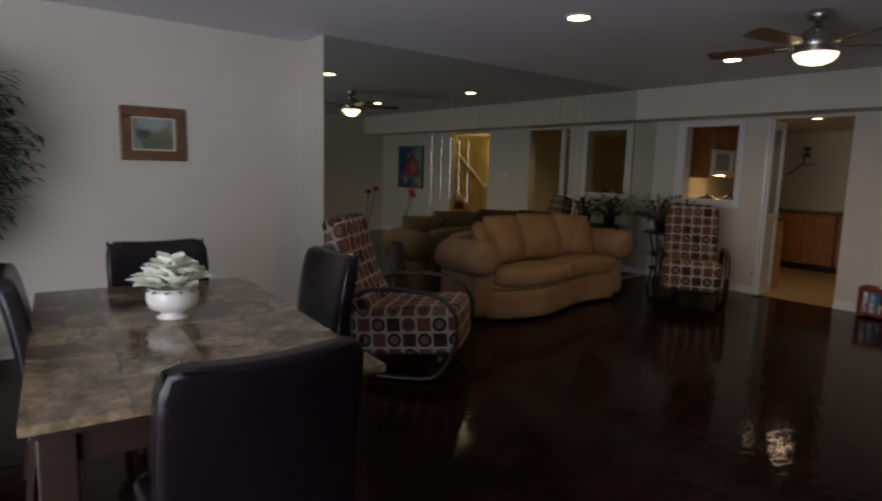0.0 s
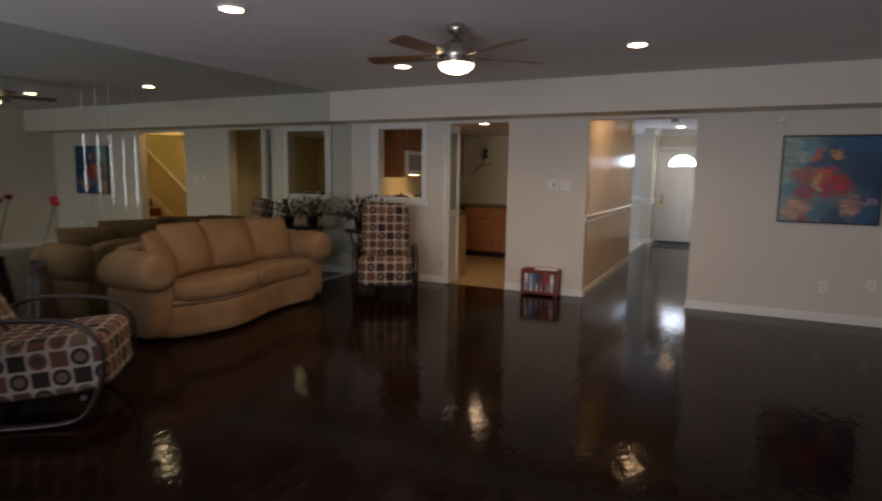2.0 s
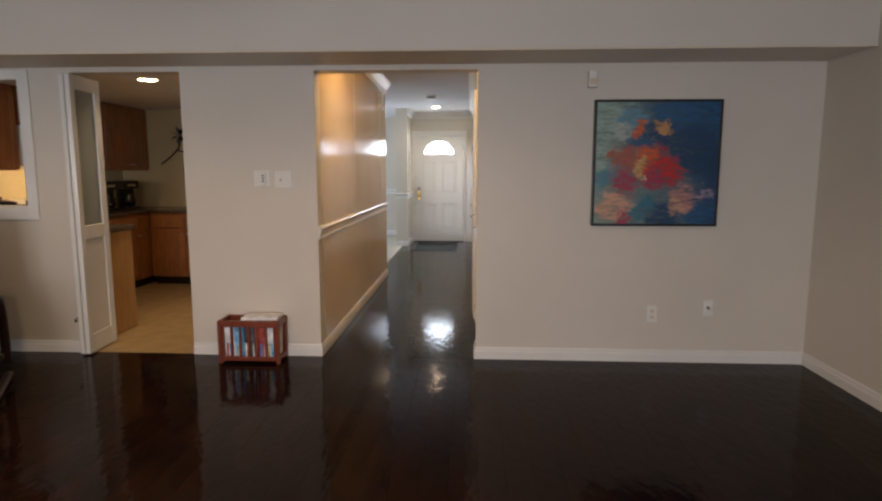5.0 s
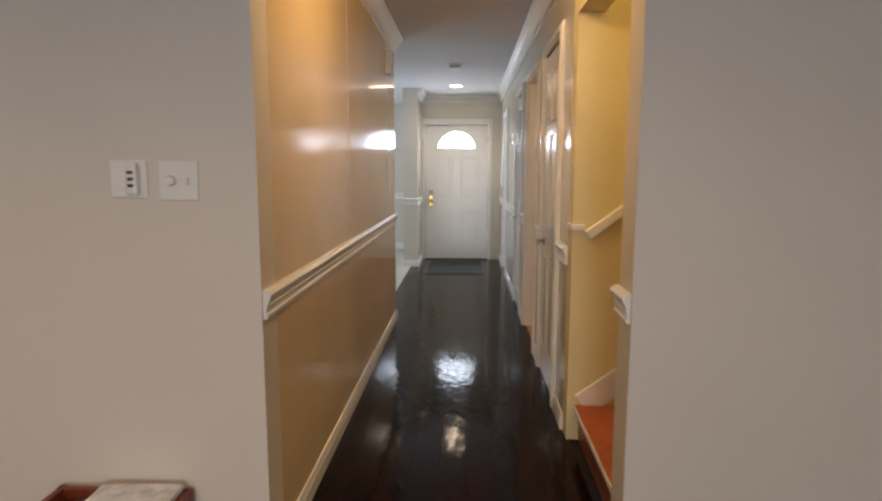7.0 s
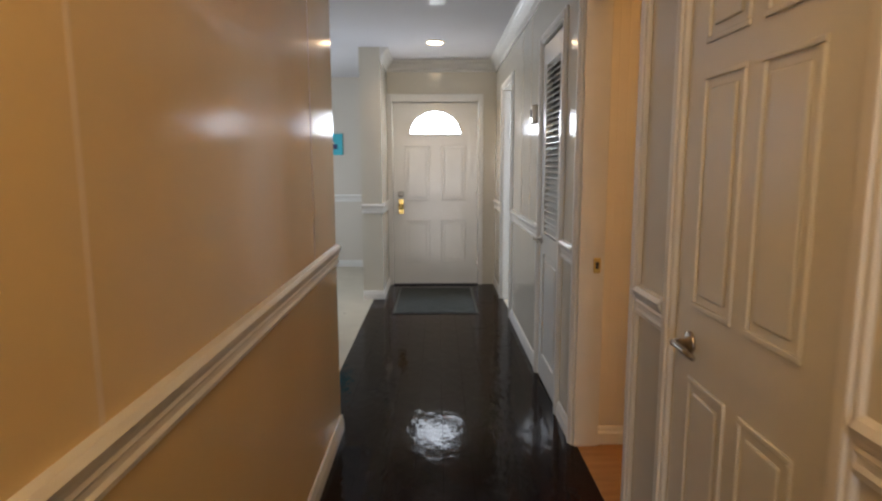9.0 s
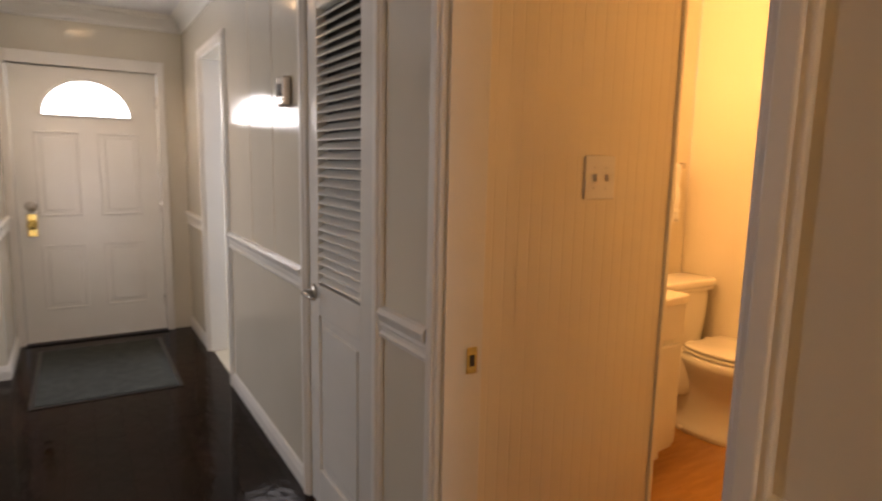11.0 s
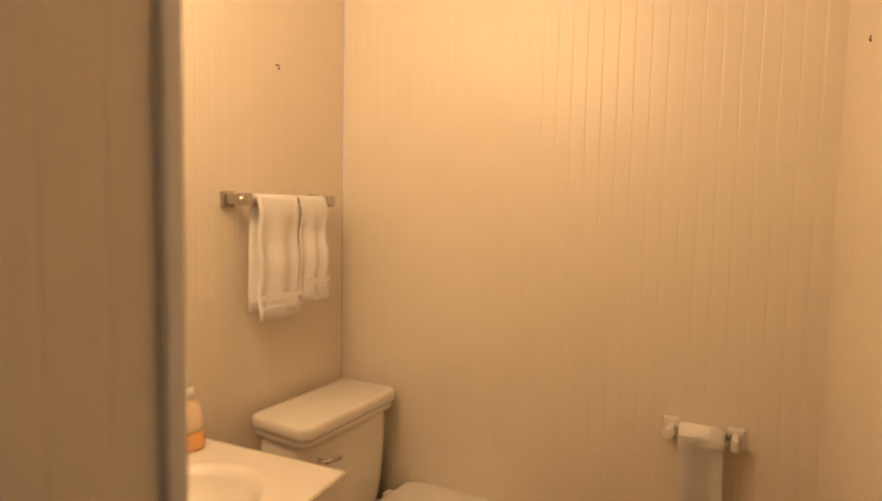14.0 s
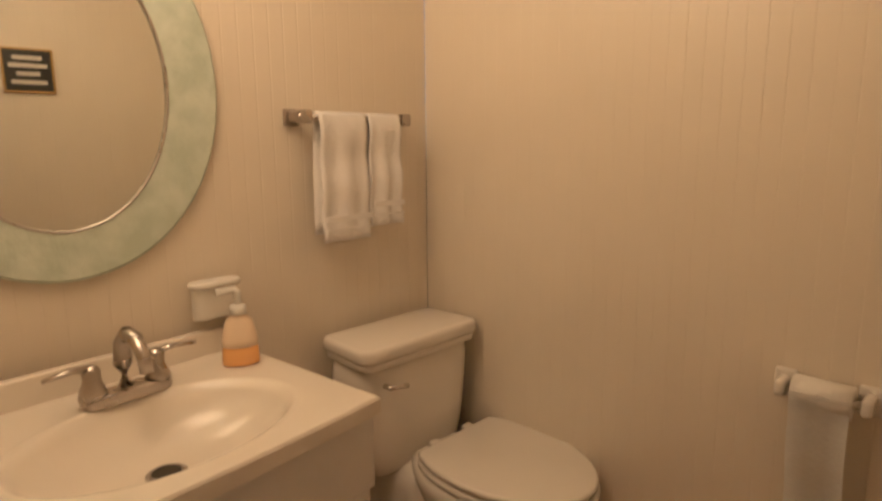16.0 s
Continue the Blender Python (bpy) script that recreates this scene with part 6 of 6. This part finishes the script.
# ---- powder room ----
def vanity():
    v = thing("vanity_cabinet", (2.362, 3.893, 0), 5, "cream painted bathroom vanity cabinet with plain doors", "vanity")
    box("body", -0.315, 0.315, -0.210, 0.28, 0.09, 0.690, M_TRIM, v)
    for x0, x1 in ((-0.315, -0.297), (0.297, 0.315)):
        box("side_panel", x0, x1, -0.210, 0.28, 0.690, 0.788, M_TRIM, v, 0.001)
    box("toe_kick", -0.315, 0.315, -0.145, 0.28, 0, 0.09, M_TRIM, v, 0)
    for x in (-0.155, 0.155):
        d = box("door", x - 0.148, x + 0.148, -0.228, -0.210, 0.12, 0.60, M_TRIM, v, 0.005)
        part("knob", turned(bmesh.new(), [(0.005, 0), (0.005, 0.012), (0.013, 0.02), (0.008, 0.027)], 12), M_CHROME, d).matrix_basis = Matrix.Translation((x - math.copysign(0.12, x), -0.228, 0.55)) @ Matrix.Rotation(radians(90), 4, "X")
    box("false_drawer", -0.313, 0.313, -0.228, -0.210, 0.63, 0.788, M_TRIM, v, 0.005)
    # top with a moulded oval basin
    t = thing("sink", (2.362, 3.893, 0.79), 5, "ivory cultured marble vanity top with a moulded oval basin", "sink")
    bm = bmesh.new()
    n, rings = 48, []
    hx0, hx1, hy0, hy1 = -0.325, 0.325, -0.236, 0.284
    cx, cy, rx, ry = -0.01, -0.026, 0.245, 0.170
    def edge(a):
        c, s = math.cos(a), math.sin(a)
        k = min(((hx1 - cx) if c > 0 else (cx - hx0)) / max(1e-6, abs(c)), ((hy1 - cy) if s > 0 else (cy - hy0)) / max(1e-6, abs(s)))
        x, y = cx + k * c, cy + k * s
        return x, y - (0.012 * (1 - (x / 0.325) ** 2) if s < 0 and y < hy0 + 0.001 else 0.0)
    ang = sorted({2 * math.pi * i / n for i in range(n)} | {math.atan2(y - cy, x - cx) % (2 * math.pi) for x in (hx0, hx1) for y in (hy0, hy1)})
    n = len(ang)
    rings.append([bm.verts.new((*edge(a), 0.0)) for a in ang])
    rings.append([bm.verts.new((*edge(a), 0.030)) for a in ang])
    rings.append([bm.verts.new((edge(a)[0] * 0.985, cy + (edge(a)[1] - cy) * 0.985, 0.035)) for a in ang])
    for f, z in ((1.10, 0.035), (1.05, 0.037), (1.0, 0.033), (0.94, 0.015), (0.84, -0.014), (0.66, -0.042), (0.42, -0.060), (0.16, -0.067)):
        rings.append([bm.verts.new((cx + rx * f * math.cos(a), cy + ry * f * math.sin(a), z)) for a in ang])
    for a, b in zip(rings, rings[1:]):
        for i in range(n):
            bm.faces.new((a[i], a[(i + 1) % n], b[(i + 1) % n], b[i]))
    bm.faces.new(rings[-1])
    part("basin_top", bm, M_MARBLETOP, t, "", True).data.polygons.foreach_set("use_smooth", [k >= n * 3 for k in range(n * (len(rings) - 1) + 1)])
    box("backsplash", -0.325, 0.325, 0.262, 0.284, 0.03, 0.095, M_MARBLETOP, t, 0.006, 3)
    part("drain", turned(bmesh.new(), [(0.034, -0.055), (0.036, -0.049), (0.027, -0.047), (0.012, -0.050)], 24, (cx, cy + 0.012, -0.012)), M_NICKEL, t, "", True)
    part("drain_hole", turned(bmesh.new(), [(0.026, -0.0465), (0.022, -0.0445), (0.002, -0.0440)], 20, (cx, cy + 0.012, -0.012)), M_SLOT, t)


vanity()


def faucet():
    f = thing("faucet", (2.352, 4.052, 0.825), 5, "two-handled brushed nickel faucet on the vanity top", "faucet")
    bm = bmesh.new()
    soft_box(bm, (0, 0, 0.012), (0.17, 0.055, 0.026), 5, 6)
    part("base", bm, M_NICKEL, f, "", True)
    pts = [(0, 0.005, 0.02), (0, 0.008, 0.07), (0, 0.0, 0.115), (0, -0.025, 0.138), (0, -0.06, 0.135), (0, -0.09, 0.105), (0, -0.10, 0.075)]
    part("spout", tube(bmesh.new(), pts, 0.019, 12, 1, 0.62), M_NICKEL, f, "", True)
    for s in (-1, 1):
        h = part("handle_post", turned(bmesh.new(), [(0.027, 0.02), (0.024, 0.035), (0.016, 0.055), (0.017, 0.075), (0.010, 0.085)], 18, (s * 0.062, 0, 0)), M_NICKEL, f, "", True)
        part("lever", tube(bmesh.new(), [(s * 0.062, 0, 0.078), (s * 0.10, -0.004, 0.084), (s * 0.145, -0.008, 0.080)], 0.010, 8, 0.7, 0.6), M_NICKEL, h, "", True)


faucet()


def oval_mirror():
    o = thing("oval_mirror", (2.315, 4.215, 1.455), 0, "oval wall mirror with a wide etched sea-green glass border", "mirror")
    bm = bmesh.new()
    n = 64
    rows = []
    for k, y in ((1.0, 0.0), (1.0, -0.010), (0.985, -0.014), (0.66, -0.012), (0.65, -0.006)):
        rows.append([bm.verts.new((0.34 * k * math.cos(2 * math.pi * i / n) if k > 0.9 else 0.225 * (k / 0.66) * math.cos(2 * math.pi * i / n), y,
                                   0.41 * k * math.sin(2 * math.pi * i / n) if k > 0.9 else 0.305 * (k / 0.66) * math.sin(2 * math.pi * i / n))) for i in range(n)])
    for a, b in zip(rows, rows[1:]):
        for i in range(n):
            bm.faces.new((a[i], a[(i + 1) % n], b[(i + 1) % n], b[i]))
    bmesh.ops.recalc_face_normals(bm, faces=bm.faces)
    part("glass_border", bm, M_FROST, o, "mottled etched sea-green glass border")
    bm = bmesh.new()
    bm.faces.new([bm.verts.new((0.224 * math.cos(2 * math.pi * i / n), -0.008, 0.304 * math.sin(2 * math.pi * i / n))) for i in range(n)])
    bmesh.ops.recalc_face_normals(bm, faces=bm.faces)
    part("mirror_glass", bm, M_MIRROR_B, o)
    bm = tube(bmesh.new(), [(0.225 * math.cos(2 * math.pi * i / n), -0.012, 0.305 * math.sin(2 * math.pi * i / n)) for i in range(n + 1)], 0.003, 6)
    part("bevel_ring", bm, M_NICKEL, o)


oval_mirror()


def vanity_lamp():
    v = thing("vanity_lamp", (2.36, 4.215, 2.12), 0, "brushed nickel vanity light bar over the mirror", "wall lamp")
    box("back_plate", -0.30, 0.30, -0.03, 0, -0.05, 0.05, M_NICKEL, v, 0.008)
    for x in (-0.2, 0.2):
        part("globe", turned(bmesh.new(), [(0.02, -0.04), (0.05, -0.02), (0.055, 0.01), (0.04, 0.04), (0.01, 0.055)], 20, (x, -0.09, 0)), M_BOWL, v, "", True)
        part("arm", tube(bmesh.new(), [(x, -0.02, 0), (x, -0.06, 0)], 0.012, 8), M_NICKEL, v)


vanity_lamp()


def toilet():
    t = thing("toilet", (3.11, 4.20, 0), 0, "white two-piece toilet with the lid down", "toilet")
    bm = bmesh.new()
    soft_box(bm, (0, -0.125, 0.570), (0.42, 0.195, 0.37), 7, 9)
    for v in bm.verts:
        k = min(1.0, max(0.0, (v.co.z - 0.385) / 0.37)) ** 0.6
        v.co.x *= 0.80 + 0.20 * k
        v.co.y = -0.03 + (v.co.y + 0.03) * (0.90 + 0.10 * k)
    part("tank", bm, M_CERAMIC, t, "", True)
    out = arc(0.19, -0.20, 0.035, -90, 0, 6) + arc(0.19, -0.045, 0.025, 0, 90, 4) + arc(-0.19, -0.045, 0.025, 90, 180, 4) + arc(-0.19, -0.20, 0.035, 180, 270, 6)
    out = [(x, y - 0.018 * (1 - (x / 0.23) ** 2) if y < -0.12 else y) for x, y in out]
    part("lid_moulding", prism(bmesh.new(), [(x * 0.965, -0.12 + (y + 0.12) * 0.95) for x, y in out], 0.735, 0.756, 0.006, 2), M_CERAMIC, t, "", True)
    part("tank_lid", prism(bmesh.new(), out, 0.753, 0.797, 0.014, 3), M_CERAMIC, t, "", True)
    part("flush_lever", tube(bmesh.new(), [(-0.15, -0.222, 0.685), (-0.15, -0.246, 0.685), (-0.09, -0.250, 0.677)], 0.007, 6), M_CHROME, t, "", True)
    # bowl: a lofted body from foot to rim
    rows = []
    bm = bmesh.new()
    n = 40
    for z, cyy, ax, ay in ((0.0, -0.34, 0.122, 0.25), (0.026, -0.34, 0.122, 0.25), (0.042, -0.34, 0.106, 0.228), (0.12, -0.345, 0.096, 0.205), (0.20, -0.355, 0.098, 0.20), (0.255, -0.38, 0.118, 0.215), (0.31, -0.41, 0.154, 0.25), (0.36, -0.425, 0.180, 0.282), (0.395, -0.428, 0.186, 0.290), (0.405, -0.428, 0.17, 0.27)):
        rows.append([bm.verts.new((0.060 + ax * math.cos(2 * math.pi * i / n), cyy + ay * math.sin(2 * math.pi * i / n) * (1.0 if math.sin(2 * math.pi * i / n) < 0 else 0.92), z * 1.09)) for i in range(n)])
    for a, b in zip(rows, rows[1:]):
        for i in range(n):
            bm.faces.new((a[i], a[(i + 1) % n], b[(i + 1) % n], b[i]))
    bm.faces.new(rows[0][::-1])
    bm.faces.new(rows[-1])
    part("bowl", bm, M_CERAMIC, t, "", True)
    bm = bmesh.new()
    soft_box(bm, (0.03, -0.17, 0.30), (0.26, 0.26, 0.24), 5, 7)
    part("neck", bm, M_CERAMIC, t, "", True)
    for s in (-1, 1):
        part("bolt_cap", turned(bmesh.new(), [(0.016, 0.03), (0.014, 0.045), (0.006, 0.05)], 12, (s * 0.10, -0.30, 0)), M_CERAMIC, t, "", True)
    def oval(sx, sy, cyy):
        pts = []
        for i in range(48):
            c, q = math.cos(2 * math.pi * i / 48), math.sin(2 * math.pi * i / 48)
            y = min(0.165, sy * q)
            pts.append((0.078 + sx * c * (1.0 if q < 0.3 else 1.0 - 0.10 * (q - 0.3)), cyy + y))
        return pts
    part("seat_ring", prism(bmesh.new(), oval(0.198, 0.295, -0.432), 0.443, 0.460, 0.007), M_CERAMIC, t, "", True)
    bm = prism(bmesh.new(), oval(0.196, 0.290, -0.432), 0.464, 0.484, 0.009, 3)
    part("seat_lid", bm, M_CERAMIC, t, "", True)
    for s in (-1, 1):
        box("hinge", 0.078 + s * 0.07 - 0.018, 0.078 + s * 0.07 + 0.018, -0.275, -0.240, 0.40, 0.478, M_CERAMIC, t, 0.006)
        part("seat_bumper", turned(bmesh.new(), [(0.012, 0.459), (0.012, 0.465)], 10, (0.078 + s * 0.10, -0.64, 0)), M_PLASTIC, t)


toilet()


def towel_bar():
    b = thing("towel_bar", (3.028, 4.22, 1.396), 0, "brushed nickel towel bar with square posts", "towel rail")
    for s in (-1, 1):
        p = box("rosette", s * 0.17 - 0.022, s * 0.17 + 0.022, -0.014, 0.0, -0.022, 0.022, M_NICKEL, b, 0.004)
        box("post", s * 0.17 - 0.013, s * 0.17 + 0.013, -0.080, -0.014, -0.013, 0.013, M_NICKEL, p, 0.003)
        box("post_cap", s * 0.17 - 0.017, s * 0.17 + 0.017, -0.086, -0.058, -0.017, 0.017, M_NICKEL, p, 0.004)
    part("bar", tube(bmesh.new(), [(-0.19, -0.072, 0), (0.19, -0.072, 0)], 0.010, 12), M_NICKEL, b, "", True)


towel_bar()


def towel(x, w, front, back, label, seed):
    t = thing("hand_towel", (x, 4.148, 1.396), 0, label, "towel", "white hand towels")
    rng = random.Random(seed)
    prof = [(0.018, -back)] + [(0.018, -back * (1 - i / 8)) for i in range(1, 8)] + [(0.016 * math.cos(a), 0.016 * math.sin(a)) for a in [math.pi * i / 8 for i in range(9)]] + [(-0.018 - 0.004 * math.sin(i), -front * i / 14) for i in range(1, 15)]
    bm = bmesh.new()
    nx = 14
    cols = []
    for j in range(nx + 1):
        u = j / nx - 0.5
        col = []
        for k, (y, z) in enumerate(prof):
            down = max(0.0, -z)
            ripple = 0.007 * math.sin(u * 11 + seed) * min(1, down * 6)
            col.append(bm.verts.new((u * w * (1 + 0.10 * down), y + ripple * (1 if y > 0 else -1) + (0.0 if z > -0.02 else rng.uniform(-0.0015, 0.0015)), z)))
        cols.append(col)
    for a, b in zip(cols, cols[1:]):
        for k in range(len(prof) - 1):
            bm.faces.new((a[k], a[k + 1], b[k + 1], b[k]))
    bmesh.ops.recalc_face_normals(bm, faces=bm.faces)
    bmesh.ops.solidify(bm, geom=bm.faces[:], thickness=0.007)
    part("cloth", bm, M_TOWEL, t, "", True)
    bm = bmesh.new()
    put_box(bm, -w * 0.51, w * 0.51, -0.0335, -0.030, -front + 0.055, -front + 0.070, 0.001)
    put_box(bm, -w * 0.51, w * 0.51, -0.0335, -0.030, -front + 0.030, -front + 0.036, 0.001)
    part("woven_band", bm, M_TOWEL, t)


towel(2.968, 0.150, 0.330, 0.312, "white terry hand towel folded over the bar", 1)
towel(3.112, 0.112, 0.300, 0.285, "white terry hand towel folded over the bar", 2)


def paper_holder():
    h = thing("paper_holder", (3.36, 3.050, 0.822), -90, "white ceramic toilet paper holder on beadboard", "paper holder")
    for s in (-1, 1):
        bm = bmesh.new()
        put_box(bm, s * 0.075 - 0.022, s * 0.075 + 0.022, -0.012, 0, -0.03, 0.03, 0.006, 3)
        put_box(bm, s * 0.075 - 0.010, s * 0.075 + 0.010, -0.062, -0.008, -0.018, 0.018, 0.008, 3)
        part("post", bm, M_CERAMIC, h)
    part("roller", tube(bmesh.new(), [(-0.068, -0.045, 0), (0.068, -0.045, 0)], 0.008, 10), M_CHROME, h, "", True)
    r = thing("toilet_paper", (3.36, 3.050, 0.822), -90, "nearly used toilet paper roll with a long hanging tail", "toilet paper")
    part("roll", tube(bmesh.new(), [(-0.052, -0.045, 0), (0.052, -0.045, 0)], 0.034, 28), M_PAPER, r, "", True)
    bm = bmesh.new()
    rows = []
    for i in range(15):
        z = 0.012 - 0.345 * i / 14
        y = -0.081 + 0.012 * (i / 14) + 0.004 * math.sin(i * 0.9)
        rows.append([bm.verts.new((x + 0.008 * i / 14, y + 0.003 * math.sin(x * 40 + i * 0.4), z - (0.010 if i == 14 and x < 0 else 0))) for x in (-0.051, -0.017, 0.017, 0.051)])
    for a, b in zip(rows, rows[1:]):
        for k in range(3):
            bm.faces.new((a[k], a[k + 1], b[k + 1], b[k]))
    bmesh.ops.solidify(bm, geom=bm.faces[:], thickness=0.0012)
    part("tail", bm, M_PAPER, r, "", True)


paper_holder()


def soap_dispenser():
    s = thing("soap_dispenser", (2.600, 4.058, 0.826), -25, "translucent soap pump bottle half full of amber soap", "soap dispenser")
    part("soap", turned(bmesh.new(), [(0.040, 0.002), (0.042, 0.006), (0.040, 0.040), (0.038, 0.044)], 24, (0, 0, 0), 1, 0.6), M_AMBER, s, "amber liquid soap", True)
    part("bottle", turned(bmesh.new(), [(0.0400, 0.045), (0.0395, 0.062), (0.030, 0.105), (0.016, 0.118), (0.016, 0.126)], 24, (0, 0, 0), 1, 0.62), mat("pale_bottle_plastic", (0.86, 0.70, 0.50), 0.25, second=(0.84, 0.66, 0.44), amount=0.4), s, "translucent pale plastic bottle", True)
    p = part("collar", turned(bmesh.new(), [(0.018, 0.120), (0.018, 0.140), (0.008, 0.143)], 18), M_PLASTIC, s, "", True)
    part("nozzle", tube(bmesh.new(), [(0, 0, 0.14), (0, 0, 0.172), (-0.008, 0, 0.178), (-0.045, 0, 0.172)], 0.008, 8), M_PLASTIC, p, "", True)


soap_dispenser()
a = thing("plug_in_freshener", (2.60, 4.22, 0.970), 0, "white plug-in air freshener on the beadboard wall", "air freshener")
part("lid", prism(bmesh.new(), arc(0.035, -0.05, 0.028, -90, 90, 8) + arc(-0.035, -0.05, 0.028, 90, 270, 8), 0.022, 0.038, 0.006), M_PLASTIC, a, "", True)
part("body", prism(bmesh.new(), arc(0.030, -0.044, 0.024, -90, 90, 8) + arc(-0.030, -0.044, 0.024, 90, 270, 8), -0.055, 0.022, 0.006), M_PLASTIC, a, "", True)
box("plug", -0.03, 0.03, -0.03, 0, -0.05, 0.01, M_PLASTIC, a, 0.004)

ang = math.degrees(math.atan2(0.33, 2.098))
w = thing("wall_plaque", (2.60, 2.681, 1.63), 180 + ang, "small dark plaque with a gilt edge and pale lettering", "plaque")
box("board", -0.080, 0.080, -0.012, 0, -0.080, 0.080, M_BLACK, w, 0.002)
for x0, x1, z0, z1 in ((-0.088, 0.088, 0.079, 0.087), (-0.088, 0.088, -0.087, -0.079), (-0.088, -0.080, -0.079, 0.079), (0.080, 0.088, -0.079, 0.079)):
    box("edge", x0, x1, -0.016, 0, z0, z1, M_GOLD, w, 0.002)
for i, (z, ww) in enumerate(((0.05, 0.05), (0.02, 0.065), (-0.012, 0.04), (-0.045, 0.06))):
    box("lettering_bar", -ww, ww, -0.0135, -0.0115, z - 0.008, z + 0.008, M_CHALK, w, 0)
for at, t in (((3.045, 4.215, 1.785), 0), ((3.19, 2.767, 1.735), 180 + ang)):
    h = thing("wall_hook", at, t, "tiny bare metal picture hook in the wall", "hook", "empty picture hooks")
    part("pin", tube(bmesh.new(), [(0, 0.004, 0.008), (0, -0.007, 0.004), (0, -0.009, -0.003), (0, -0.005, -0.007)], 0.002, 6), M_SLOT, h)


# ---- floor boards ----
def board_floor(parent, x0, x1, y0, y1, width, length, material, seed, name, along="y", skip=None, limit=400, lift=0.0):
    """Boards laid in staggered rows; each a piece of its own, sharing one mesh per size."""
    rng = random.Random(seed)
    meshes = {}
    loose = bmesh.new()
    count = 0
    a0, a1, b0, b1 = (x0, x1, y0, y1) if along == "y" else (y0, y1, x0, x1)
    rows = max(1, round((a1 - a0) / width))
    wd = (a1 - a0) / rows
    for i in range(rows):
        s = b0 - rng.uniform(0, length)
        while s < b1:
            e = s + length
            p, q = max(s, b0), min(e, b1)
            s = e
            L = round(q - p, 2)
            if L < 0.04:
                continue
            cxy = (a0 + wd * (i + 0.5), (p + q) / 2)
            cx, cy = cxy if along == "y" else cxy[::-1]
            if skip and skip(cx, cy):
                continue
            size = (wd, L) if along == "y" else (L, wd)
            if count < limit:
                if size not in meshes:
                    bm = put_box(bmesh.new(), -size[0] / 2, size[0] / 2, -size[1] / 2, size[1] / 2, -0.011, 0, 0.0007, 1)
                    me = bpy.data.meshes.new(name)
                    bm.to_mesh(me)
                    bm.free()
                    me.materials.append(material)
                    meshes[size] = me
                o = new(name, meshes[size])
                o.location = (cx, cy, lift + rng.uniform(-0.0003, 0.0003))
                o.rotation_euler = (radians(rng.uniform(-0.03, 0.03)), radians(rng.uniform(-0.07, 0.07)), 0)
                o.parent = parent
                count += 1
            else:
                put_box(loose, cx - size[0] / 2, cx + size[0] / 2, cy - size[1] / 2, cy + size[1] / 2, -0.011 + lift, lift, 0.0)
    if len(loose.verts):
        tagged(part("far_boards", loose, material, parent), kind="stuff")
    else:
        loose.free()


FLOOR = bpy.data.objects["floor"]
board_floor(FLOOR, 0.0, 1.16, -0.0, 7.2, 0.125, 1.4, M_PLANK, 1, "plank", limit=100)
board_floor(FLOOR, -0.15, 0.0, 3.45, 7.2, 0.125, 1.4, M_PLANK, 6, "plank", limit=20)
board_floor(FLOOR, -3.25, 3.46, -5.4, -0.001, 0.13, 1.6, M_PLANK, 2, "plank", limit=300)
board_floor(FLOOR, -3.68, 3.46, -9.3, -5.4, 0.13, 1.6, M_PLANK, 3, "plank", limit=0)
board_floor(FLOOR, 1.16, 3.36, 2.45, 4.22, 0.11, 0.9, M_BFLOOR, 4, "plank", "x", limit=120)
